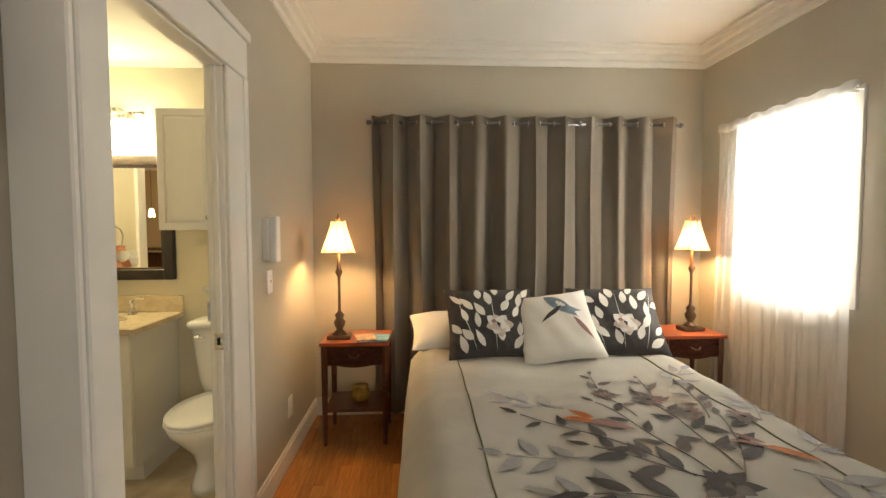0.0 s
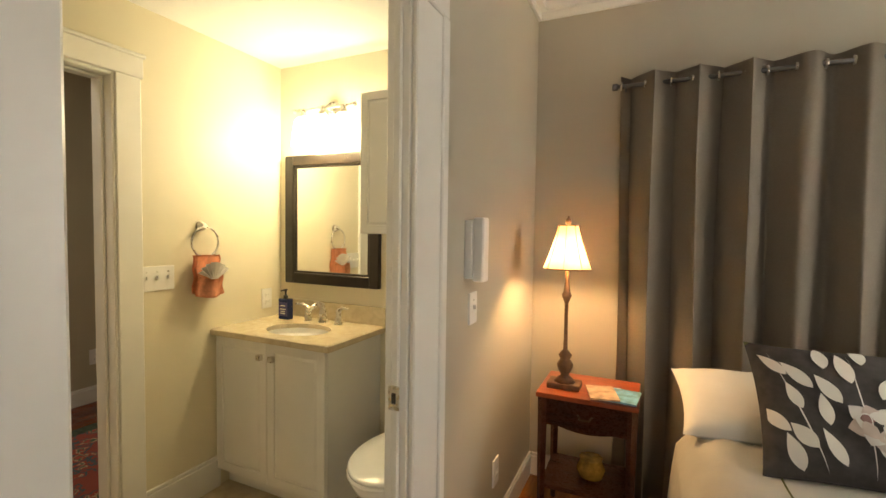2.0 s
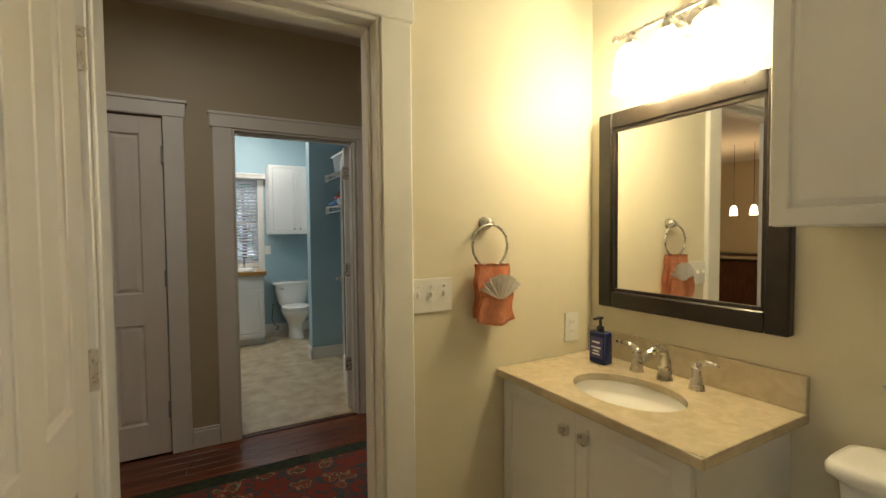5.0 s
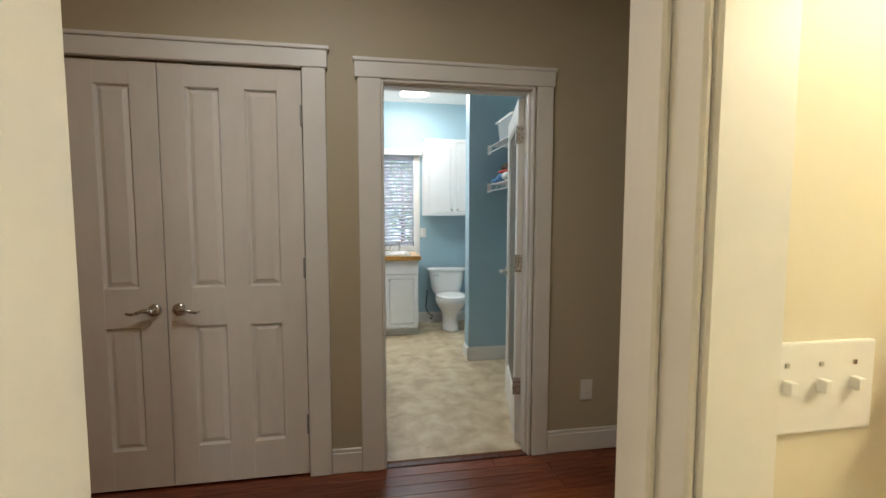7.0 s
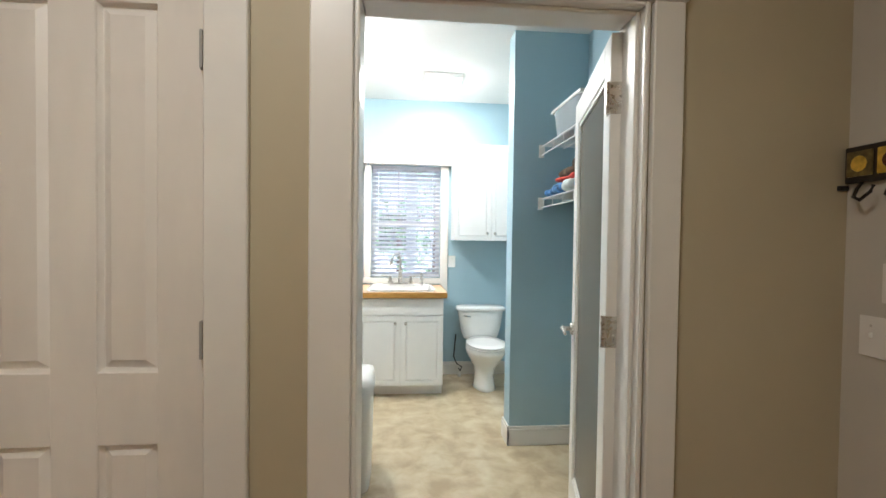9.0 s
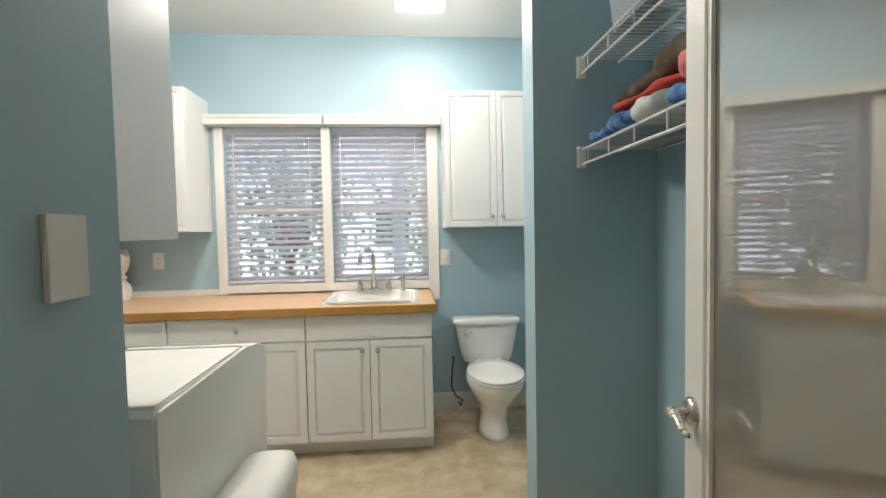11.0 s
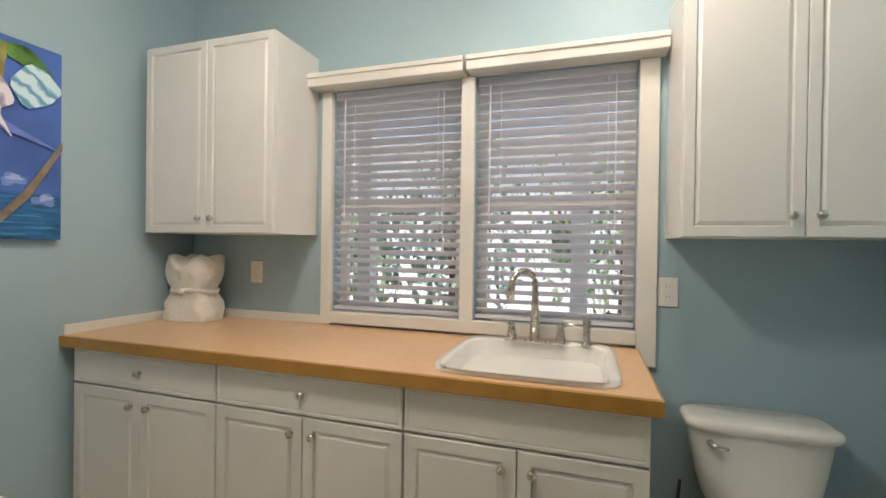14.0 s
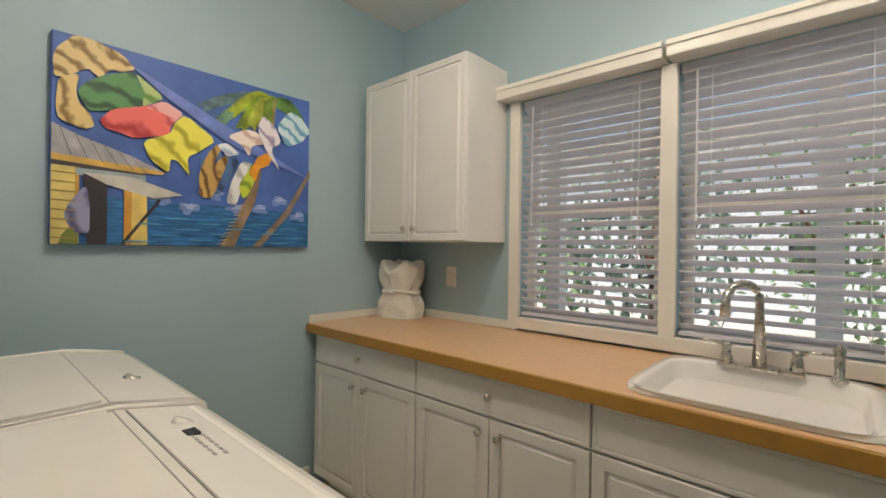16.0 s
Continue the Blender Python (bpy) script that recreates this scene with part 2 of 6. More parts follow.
def part(name, bm, material, parent=None, label="", smooth=False):
    me = bpy.data.meshes.new(name)
    bmesh.ops.recalc_face_normals(bm, faces=bm.faces)
    bm.to_mesh(me)
    bm.free()
    me.materials.append(material)
    if smooth:
        me.shade_smooth()
    ob = new(name, me)
    if parent is not None:
        ob.parent = parent
        ob.matrix_parent_inverse = INV.get(parent, Matrix())
    return tagged(ob, label)


def structure(name, bm, material, label, category):
    return tagged(part(name, bm, material), label, category, kind="structure")


def box(bm, x0, x1, y0, y1, z0, z1, bev=0.0, seg=2):
    m = Matrix.Translation(((x0 + x1) / 2, (y0 + y1) / 2, (z0 + z1) / 2)) @ Matrix.Diagonal((abs(x1 - x0), abs(y1 - y0), abs(z1 - z0), 1))
    g = bmesh.ops.create_cube(bm, size=1, matrix=m)
    if bev:
        edges = list({e for v in g["verts"] for e in v.link_edges})
        bmesh.ops.bevel(bm, geom=edges, offset=bev, segments=seg, profile=0.7, affect="EDGES")
    return bm


def B(*a, **k):
    return box(bmesh.new(), *a, **k)


def tube(bm, pts, r, n=8, cap=True):
    pts = [Vector(p) for p in pts]
    rings = []
    for i, p in enumerate(pts):
        d = (pts[min(i + 1, len(pts) - 1)] - pts[max(i - 1, 0)]).normalized()
        up = Vector((0, 0, 1)) if abs(d.z) < 0.9 else Vector((1, 0, 0))
        u = d.cross(up).normalized()
        w = d.cross(u)
        rad = r[i] if isinstance(r, (list, tuple)) else r
        rings.append([bm.verts.new(p + rad * (math.cos(2 * math.pi * k / n) * u + math.sin(2 * math.pi * k / n) * w)) for k in range(n)])
    for a, b in zip(rings, rings[1:]):
        for k in range(n):
            bm.faces.new((a[k], a[(k + 1) % n], b[(k + 1) % n], b[k]))
    if cap:
        bm.faces.new(rings[0])
        bm.faces.new(rings[-1])
    return bm


def T(*a, **k):
    return tube(bmesh.new(), *a, **k)


def lathe(bm, prof, c=(0, 0, 0), n=24, sx=1.0, sy=1.0, cap=True):
    rings = [[bm.verts.new((c[0] + sx * r * math.cos(2 * math.pi * k / n), c[1] + sy * r * math.sin(2 * math.pi * k / n), c[2] + z)) for k in range(n)] for r, z in prof]
    for a, b in zip(rings, rings[1:]):
        for k in range(n):
            bm.faces.new((a[k], a[(k + 1) % n], b[(k + 1) % n], b[k]))
    if cap:
        bm.faces.new(rings[0])
        bm.faces.new(rings[-1])
    return bm


def L(*a, **k):
    return lathe(bmesh.new(), *a, **k)


def raised(x0, x1, y0, y1, z0, z1, axis, rim=0.05, drop=0.007, slope=0.018, bev=0.003):
    """A slab with a raised centre panel on its face towards axis ('+x', '-y', ...)."""
    bm = B(x0, x1, y0, y1, z0, z1)
    n = Vector([(1 if axis[0] == "+" else -1) * (axis[1] == c) for c in "xyz"])
    bm.normal_update()
    f = max(bm.faces, key=lambda q: q.normal.dot(n))
    for thick, depth in ((bev, bev * 0.7), (rim, 0.0), (0.005, -drop), (slope, drop * 0.8)):
        bmesh.ops.inset_region(bm, faces=[f], thickness=thick, depth=depth)
    return bm


def sphere(c, r, n=12, sz=1.0):
    bm = bmesh.new()
    bmesh.ops.create_uvsphere(bm, u_segments=n, v_segments=max(6, n // 2), radius=r, matrix=Matrix.Translation(c) @ Matrix.Diagonal((1, 1, sz, 1)))
    return bm


def sheet(fn, nu, nv, thick=0.0):
    """A grid of nu x nv cells, fn(u, v) for u, v in 0..1."""
    bm = bmesh.new()
    vs = [[bm.verts.new(fn(i / nu, j / nv)) for j in range(nv + 1)] for i in range(nu + 1)]
    for i in range(nu):
        for j in range(nv):
            bm.faces.new((vs[i][j], vs[i + 1][j], vs[i + 1][j + 1], vs[i][j + 1]))
    if thick:
        bmesh.ops.solidify(bm, geom=bm.faces[:], thickness=thick)
    return bm


# ---- walls, floors, ceilings ----
def wall(name, boxes, material, label):
    bm = bmesh.new()
    for b in boxes:
        box(bm, *b)
    return structure(name, bm, material, label, "wall")


H = 2.75
wall("wall_bedroom_west", [(-0.305, -0.245, -1.3, 1.375, 0, H), (-0.305, -0.245, 2.235, 3.79, 0, H), (-0.305, -0.245, 1.375, 2.235, 2.045, H)], GREIGE, "greige painted wall with a doorway to the bathroom")
wall("wall_bedroom_north", [(-0.245, 2.66, 3.67, 3.79, 0, H)], GREIGE, "greige painted wall behind the bed")
wall("wall_bedroom_east", [(2.66, 2.78, -1.3, 2.5, 0, H), (2.66, 2.78, 3.19, 3.79, 0, H), (2.66, 2.78, 2.5, 3.19, 0, 1.0), (2.66, 2.78, 2.5, 3.19, 2.02, H)], GREIGE, "greige painted wall with a bright window")
# the south opening is unseen, added to hold the bedroom fill lamp
wall("wall_bedroom_south", [(-0.36, 0.8, -1.42, -1.3, 0, H), (1.9, 2.78, -1.42, -1.3, 0, H), (0.8, 1.9, -1.42, -1.3, 0, 0.95), (0.8, 1.9, -1.42, -1.3, 2.05, H)], GREIGE, "greige painted wall with an added, unseen opening for a fill lamp")
structure("floor_bedroom", B(-0.36, 2.78, -1.42, 3.79, -0.12, -0.006), BEDWOOD, "orange oak hardwood floor", "floor")
structure("ceiling_bedroom", B(-0.36, 2.78, -1.42, 3.79, 2.70, 2.82), CEIL, "white painted ceiling", "ceiling")

wall("wall_bath_west", [(-1.85, -1.73, 0.0, 1.57, 0, H), (-1.85, -1.73, 2.30, 3.59, 0, H), (-1.85, -1.73, 1.57, 2.30, 2.045, H)], CREAM, "cream painted bathroom wall with a doorway to the hall")
wall("wall_bath_north", [(-1.73, -0.305, 3.25, 3.37, 0, 2.45)], CREAM, "cream painted wall behind the vanity")
wall("wall_bath_east", [(-0.316, -0.306, 2.235, 3.25, 0, 2.37), (-0.316, -0.306, 1.42, 2.235, 2.045, 2.37)], CREAM, "cream painted bathroom wall")
wall("wall_bath_south", [(-1.73, -0.306, 1.30, 1.42, 0, 2.45)], CREAM, "cream painted bathroom wall")
structure("floor_bath", B(-1.79, -0.275, 1.30, 3.37, -0.12, 0), VINYL, "beige stone-look vinyl floor", "floor")
structure("ceiling_bath", B(-1.73, -0.306, 1.30, 3.37, 2.37, 2.44), CEIL, "white painted bathroom ceiling", "ceiling")

wall("wall_hall_east", [(-1.862, -1.851, 0.0, 1.57, 0, H), (-1.862, -1.851, 2.30, 3.47, 0, H), (-1.862, -1.851, 1.57, 2.30, 2.045, H)], TAN, "tan painted hall wall")
wall("wall_hall_north", [(-3.61, -3.10, 3.47, 3.59, 0, H), (-2.22, -1.851, 3.47, 3.59, 0, H), (-3.10, -2.22, 3.47, 3.59, 2.05, H)], PALEG, "pale grey painted hall wall with an outside door")
wall("wall_hall_west", [(-3.73, -3.61, 0.06, 0.30, 0, H), (-3.73, -3.61, 1.62, 2.003, 0, H), (-3.73, -3.61, 2.83, 3.59, 0, H), (-3.73, -3.61, 0.30, 1.62, 2.09, H), (-3.73, -3.61, 2.003, 2.83, 2.055, H)], TAN, "tan painted hall wall with closet and laundry doorways")
structure("floor_hall", B(-3.67, -1.79, -0.1, 3.6, -0.12, -0.006), HALLWOOD, "dark red-brown hardwood floor", "floor")
structure("ceiling_hall", B(-3.73, -1.73, -0.1, 3.6, 2.75, 2.87), CEIL, "white painted hall ceiling", "ceiling")

wall("wall_laundry_west", [(-6.98, -6.86, 0.04, 1.08, 0, H), (-6.98, -6.86, 2.515, 3.48, 0, H), (-6.98, -6.86, 1.08, 2.515, 0, 0.98), (-6.98, -6.86, 1.08, 2.515, 2.095, H), (-6.98, -6.86, 1.76, 1.825, 0.98, 2.095)], BLUE, "light blue painted wall with a double window")
wall("wall_laundry_south", [(-6.86, -3.73, 0.04, 0.16, 0, H)], BLUE, "light blue painted wall")
wall("wall_laundry_north", [(-6.86, -3.742, 3.36, 3.48, 0, H)], BLUE, "light blue painted wall")
wall("wall_laundry_partition", [(-5.43, -5.28, 2.86, 3.36, 0, H)], BLUE, "light blue painted partition beside the toilet")
wall("wall_laundry_closet_return", [(-4.23, -4.13, 0.16, 1.966, 0, H), (-4.13, -3.742, 1.87, 1.966, 0, H)], BLUE, "light blue painted return wall of the closet")
wall("wall_laundry_east", [(-3.742, -3.731, 1.966, 2.003, 0, H), (-3.742, -3.731, 2.83, 3.36, 0, H), (-3.742, -3.731, 2.003, 2.83, 2.055, H)], BLUE, "light blue painted wall round the door")
structure("floor_laundry", B(-6.98, -3.67, 0.04, 3.48, -0.12, 0), VINYL, "beige stone-look vinyl floor", "floor")
structure("ceiling_laundry", B(-6.98, -3.73, 0.04, 3.48, 2.75, 2.87), CEIL, "white painted ceiling", "ceiling")

wall("wall_kitchen", [(-7.1, -0.4, -5.12, -5.0, 0, H), (-7.1, -6.98, -5.0, 0.04, 0, H), (-0.52, -0.4, -5.0, -0.1, 0, H), (-6.98, -3.73, -0.1, 0.04, 0, H), (-1.851, -0.4, -0.1, 0.0, 0, H)], TAN, "tan painted kitchen wall")
structure("floor_kitchen", B(-7.1, -0.4, -5.12, -0.1, -0.12, -0.006), HALLWOOD, "dark red-brown hardwood floor", "floor")
structure("ceiling_kitchen", B(-7.1, -0.4, -5.12, -0.1, 2.75, 2.87), CEIL, "white painted ceiling", "ceiling")


# ---- trim ----
def casing(name, boxes, material, label):
    bm = bmesh.new()
    for b in boxes:
        box(bm, *b, bev=0.004, seg=1)
    return structure(name, bm, material, label, "door trim")


# bedroom to bathroom: wide moulded casing
casing("trim_bedroom_door", [(-0.247, -0.120, 1.29, 1.378, 0, 2.036), (-0.247, -0.126, 1.272, 1.2898, 0, 2.0358), (-0.247, -0.230, 2.228, 2.385, 0, 2.036), (-0.247, -0.222, 2.3852, 2.425, 0, 2.0358),
                             (-0.247, -0.224, 1.272, 2.423, 2.0362, 2.20), (-0.247, -0.214, 1.262, 2.445, 2.2002, 2.245)], TRIM, "white moulded door casing")
casing("trim_bedroom_jamb", [(-0.305, -0.2472, 1.372, 1.386, 0, 2.03), (-0.322, -0.2472, 2.222, 2.237, 0, 2.03), (-0.322, -0.2472, 1.422, 2.237, 2.0302, 2.047), (-0.295, -0.270, 2.210, 2.2225, 0, 2.03)], TRIM, "white door jamb")
# bathroom to hall
casing("trim_bath_door", [(-1.735, -1.708, 2.30, 2.405, 0, 2.045), (-1.735, -1.708, 1.465, 1.57, 0, 2.045), (-1.735, -1.704, 1.455, 2.415, 2.045, 2.135), (-1.735, -1.698, 1.445, 2.425, 2.135, 2.152)], TRIM, "white flat door casing")
casing("trim_bath_jamb", [(-1.866, -1.715, 2.288, 2.30, 0, 2.045), (-1.866, -1.715, 1.57, 1.582, 0, 2.045), (-1.866, -1.715, 1.582, 2.288, 2.03, 2.045), (-1.80, -1.77, 2.276, 2.289, 0, 2.03), (-1.80, -1.77, 1.581, 2.289, 2.018, 2.031)], TRIM, "white door jamb")
casing("trim_bath_door_hall_side", [(-1.885, -1.860, 2.30, 2.41, 0, 2.045), (-1.885, -1.860, 1.46, 1.57, 0, 2.045), (-1.89, -1.860, 1.45, 2.42, 2.045, 2.15)], TRIM, "white flat door casing")
# hall to laundry
casing("trim_laundry_door", [(-3.612, -3.588, 1.888, 2.003, 0, 2.055), (-3.612, -3.588, 2.838, 2.93, 0, 2.055), (-3.612, -3.584, 1.872, 2.938, 2.055, 2.135), (-3.612, -3.580, 1.864, 2.945, 2.135, 2.155)], TRIM, "white flat door casing")
casing("trim_laundry_jamb", [(-3.755, -3.595, 2.003, 2.018, 0, 2.055), (-3.755, -3.595, 2.815, 2.83, 0, 2.055), (-3.755, -3.595, 2.018, 2.815, 2.04, 2.055), (-3.66, -3.625, 2.802, 2.816, 0, 2.04), (-3.66, -3.625, 2.018, 2.802, 2.028, 2.041)], TRIM, "white door jamb")
casing("threshold_laundry", [(-3.64, -3.60, 2.018, 2.815, -0.01, 0.006)], MAHOG, "thin dark wood threshold strip")
# closet
casing("trim_closet_door", [(-3.612, -3.588, 1.62, 1.732, 0, 2.09), (-3.612, -3.588, 0.19, 0.30, 0, 2.09), (-3.612, -3.584, 0.18, 1.742, 2.09, 2.175), (-3.612, -3.575, 0.17, 1.752, 2.175, 2.195)], TRIM, "white flat closet casing")
casing("trim_outside_door", [(-3.20, -3.10, 3.446, 3.472, 0, 2.05), (-2.22, -2.12, 3.446, 3.472, 0, 2.05), (-3.21, -2.11, 3.442, 3.472, 2.05, 2.15)], TRIM, "white flat door casing")

BBH = 0.13


def baseboard(runs, name, BBH=BBH):
    bm = bmesh.new()
    for x0, x1, y0, y1, side in runs:
        box(bm, x0, x1, y0, y1, 0, BBH - 0.02, bev=0.003, seg=1)
        s = 0.004
        box(bm, x0 + s * (side == "-x"), x1 - s * (side == "+x"), y0 + s * (side == "-y"), y1 - s * (side == "+y"), BBH - 0.02, BBH, bev=0.003, seg=1)
    return structure(name, bm, TRIM, "white moulded baseboard", "baseboard")


baseboard([(-0.247, -0.232, 2.426, 3.67, "+x"), (-0.247, -0.232, -1.3, 1.27, "+x"), (-0.232, 2.66, 3.653, 3.67, "-y"), (2.643, 2.66, -1.3, 3.653, "-x")], "baseboard_bedroom")
baseboard([(-1.73, -1.714, 2.405, 2.80, "+x"), (-0.98, -0.316, 3.235, 3.25, "-y")], "baseboard_bath", 0.17)
baseboard([(-3.611, -3.595, 1.733, 1.887, "+x"), (-3.611, -3.595, 2.931, 3.47, "+x"), (-3.595, -3.20, 3.454, 3.47, "-y"), (-1.88, -1.864, 2.42, 3.454, "-x")], "baseboard_hall")
baseboard([(-6.861, -6.845, 2.52, 3.36, "+x"), (-5.281, -5.265, 2.845, 3.36, "+x"), (-5.445, -5.265, 2.845, 2.861, "-y"), (-5.446, -5.43, 2.861, 3.36, "-x"), (-6.845, -5.446, 3.345, 3.36, "-y"), (-5.265, -3.75, 3.345, 3.36, "-y"), (-6.2, -4.24, 0.16, 0.176, "+y"), (-4.24, -3.76, 1.966, 1.98, "+y")], "baseboard_laundry")
bm = bmesh.new()
for k, (d0, z0, z1) in enumerate(((0.02, 2.56, 2.60), (0.05, 2.60, 2.645), (0.085, 2.645, 2.68), (0.11, 2.68, 2.70))):
    box(bm, -0.247, -0.247 + d0, -1.3, 3.67, z0, z1, bev=0.006)
    box(bm, 2.66 - d0, 2.66, -1.3, 3.67, z0, z1, bev=0.006)
    box(bm, -0.247 + d0, 2.66 - d0, 3.67 - d0, 3.67, z0, z1, bev=0.006)
structure("trim_crown_bedroom", bm, TRIM, "white stepped crown moulding", "crown moulding")


# ---- doors ----
def lever(parent, c, out, along, material=NICKEL, name="lever_handle"):
    c, out, along = Vector(c), Vector(out), Vector(along)
    h = part(name, T([c, c + out * 0.006, c + out * 0.014], [0.032, 0.032, 0.024], n=20), material, parent, "nickel lever handle", True)
    part("spindle", T([c + out * 0.012, c + out * 0.05], 0.011, n=12), material, h, smooth=True)
    pts = [c + out * 0.048 + along * (0.11 * k / 8) + Vector((0, 0, 0.008 * math.sin(k / 8 * 6.0))) for k in range(9)]
    part("lever", T(pts, [0.012, 0.012, 0.011, 0.010, 0.009, 0.008, 0.007, 0.007, 0.005], n=10), material, h, smooth=True)
    return h


def panel_door(d, W, Ht, th, rows=((0.22, 0.82), (1.0, 1.97)), material=DOORW):
    """Four-panel leaf in the thing's own axes: 0..W along x, thickness th about y = 0."""
    st, mid = 0.118, 0.115
    cols = ((st, (W - mid) / 2), ((W + mid) / 2, W - st))
    zs = [0.0] + [z for r in rows for z in r] + [Ht]
    bm = bmesh.new()
    for x0, x1 in ((0, st), (cols[0][1], cols[1][0]), (W - st, W)):
        box(bm, x0, x1, -th / 2, th / 2, 0.008, Ht, bev=0.002, seg=1)
    for k in range(0, len(zs), 2):
        for x0, x1 in cols:
            box(bm, x0 - 0.002, x1 + 0.002, -th / 2 + 0.0004, th / 2 - 0.0004, zs[k] + 0.008 * (k == 0), zs[k + 1] - 0.002, bev=0.002, seg=1)
    leaf = part("door_leaf", bm, material, d)
    for x0, x1 in cols:
        for z0, z1 in rows:
            p = B(x0, x1, -th / 2 + 0.006, th / 2 - 0.006, z0 - 0.003, z1 + 0.003)
            p.normal_update()
            for s in (1, -1):
                f = max(p.faces, key=lambda q: q.normal.y * s)
                bmesh.ops.inset_region(p, faces=[f], thickness=0.012, depth=-0.013)
                bmesh.ops.inset_region(p, faces=[f], thickness=0.034, depth=0.013)
            part("door_panel", p, material, leaf)
    return leaf


def hinges(d, x, y, zs, material=NICKEL):
    for z in zs:
        h = part("hinge", B(x - 0.004, x + 0.004, y - 0.016, y + 0.016, z - 0.05, z + 0.05, bev=0.001, seg=1), material, d, "nickel hinge")
        part("knuckle", T([(x, y, z - 0.05), (x, y, z + 0.05)], 0.007), material, h)


# closet double doors (local x runs north along the wall, local y points into the closet)
for k, (y0, sgn) in enumerate(((0.306, 1), (0.962, 1))):
    d = tagged(thing("closet_door", "closed off-white four-panel closet door with nickel lever", "door", group="closet doors", local=pose(-3.632, y0, 0, 0, 0, 90)), kind="structure")
    panel_door(d, 0.652, 2.082, 0.036, rows=((0.21, 0.82), (1.015, 1.975)))
    lx = 0.60 if k == 0 else 0.055
    lever(d, (lx, -0.018, 0.905), (0, -1, 0), (-1 if k == 0 else 1, 0, 0))
    hinges(d, 0.003 if k == 0 else 0.650, -0.02, (0.28, 1.10, 1.86), GREYP)

# bathroom door, open against the south side of the bathroom
d = tagged(thing("bathroom_door", "open white four-panel door swung into the bathroom", "door", local=pose(-1.700, 1.535, 0, 0, 0, -3)), kind="structure")
panel_door(d, 0.68, 2.02, 0.036)
lever(d, (0.62, 0.018, 0.92), (0, 1, 0), (-1, 0, 0))
lever(d, (0.62, -0.018, 0.92), (0, -1, 0), (-1, 0, 0))
hinges(d, 0.0, 0.02, (0.25, 1.05, 1.80))

# glazed laundry door, swung into the laundry past square
d = tagged(thing("laundry_door", "open white glazed door with large glass pane", "door", local=pose(-3.735, 2.80, 0, 0, 0, 166)), kind="structure")
Wd = 0.79
bm = bmesh.new()
for x0, x1, z0, z1 in ((0, 0.10, 0.01, 2.03), (Wd - 0.10, Wd, 0.01, 2.03), (0.10, Wd - 0.10, 0.01, 0.24), (0.10, Wd - 0.10, 1.92, 2.03)):
    box(bm, x0, x1, -0.0175, 0.0175, z0, z1, bev=0.003, seg=1)
leaf = part("door_frame", bm, TRIM, d)
part("glass_pane", B(0.095, Wd - 0.095, -0.004, 0.004, 0.235, 1.925), DOORGLASS, d, "large plain reflective glass pane")
bm = bmesh.new()
for x0, x1, z0, z1 in ((0.10, 0.115, 0.24, 1.92), (Wd - 0.115, Wd - 0.10, 0.24, 1.92), (0.115, Wd - 0.115, 0.24, 0.255), (0.115, Wd - 0.115, 1.905, 1.92)):
    box(bm, x0, x1, -0.012, 0.012, z0, z1)
part("glazing_bead", bm, TRIM, d)
lever(d, (Wd - 0.05, 0.0175, 0.95), (0, 1, 0), (-1, 0, 0))
lever(d, (Wd - 0.05, -0.0175, 0.95), (0, -1, 0), (-1, 0, 0))
for z in (0.355, 1.087, 1.825):
    h = part("hinge", B(-0.0035, 0.0, -0.017, 0.017, z - 0.05, z + 0.05, bev=0.001, seg=1), NICKEL, d, "nickel butt hinge")
    part("knuckle", T([(0.0, 0.024, z - 0.05), (0.0, 0.024, z + 0.05)], 0.008, n=10), NICKEL, h)
    part("jamb_leaf", B(0.002, 0.034, 0.0185, 0.0215, z - 0.05, z + 0.05, bev=0.001, seg=1), NICKEL, h)

# outside door of the hall
d = tagged(thing("outside_door", "closed white outside door with lever and deadbolt", "door", local=pose(-3.09, 3.50, 0)), kind="structure")
panel_door(d, 0.865, 2.04, 0.04)
lever(d, (0.06, -0.02, 0.90), (0, -1, 0), (1, 0, 0))
part("deadbolt", T([(0.06, -0.02, 1.13), (0.06, -0.035, 1.13), (0.06, -0.05, 1.13)], [0.03, 0.028, 0.012], n=18), NICKEL, d, "nickel deadbolt", True)

for nm, loc, bx in (("strike_plate", (-1.79, 2.285, 0.93), (-1.81, -1.775, 2.283, 2.289, 0.90, 0.96)), ("strike_plate", (-0.28, 2.10, 0.93), (-0.300, -0.265, 2.206, 2.2105, 0.895, 0.965))):
    s = thing(nm, "nickel strike plate on the door jamb", "strike plate", loc, "strike plates")
    part("plate", B(*bx, bev=0.002, seg=1), NICKEL, s)
    part("bolt_hole", B(bx[0] + 0.012, bx[1] - 0.010, bx[2] - 0.001, bx[3] + 0.0005 - 0.004, bx[4] + 0.02, bx[5] - 0.02), DARKP, s)


# ---- laundry ----
def knob(parent, c, out, r=0.014, material=NICKEL):
    c, out = Vector(c), Vector(out)
    part("knob", T([c, c + out * 0.010, c + out * 0.014, c + out * 0.022, c + out * 0.027], [r * 0.55, r * 0.5, r, r, r * 0.6], n=14), material, parent, "round nickel knob", True)


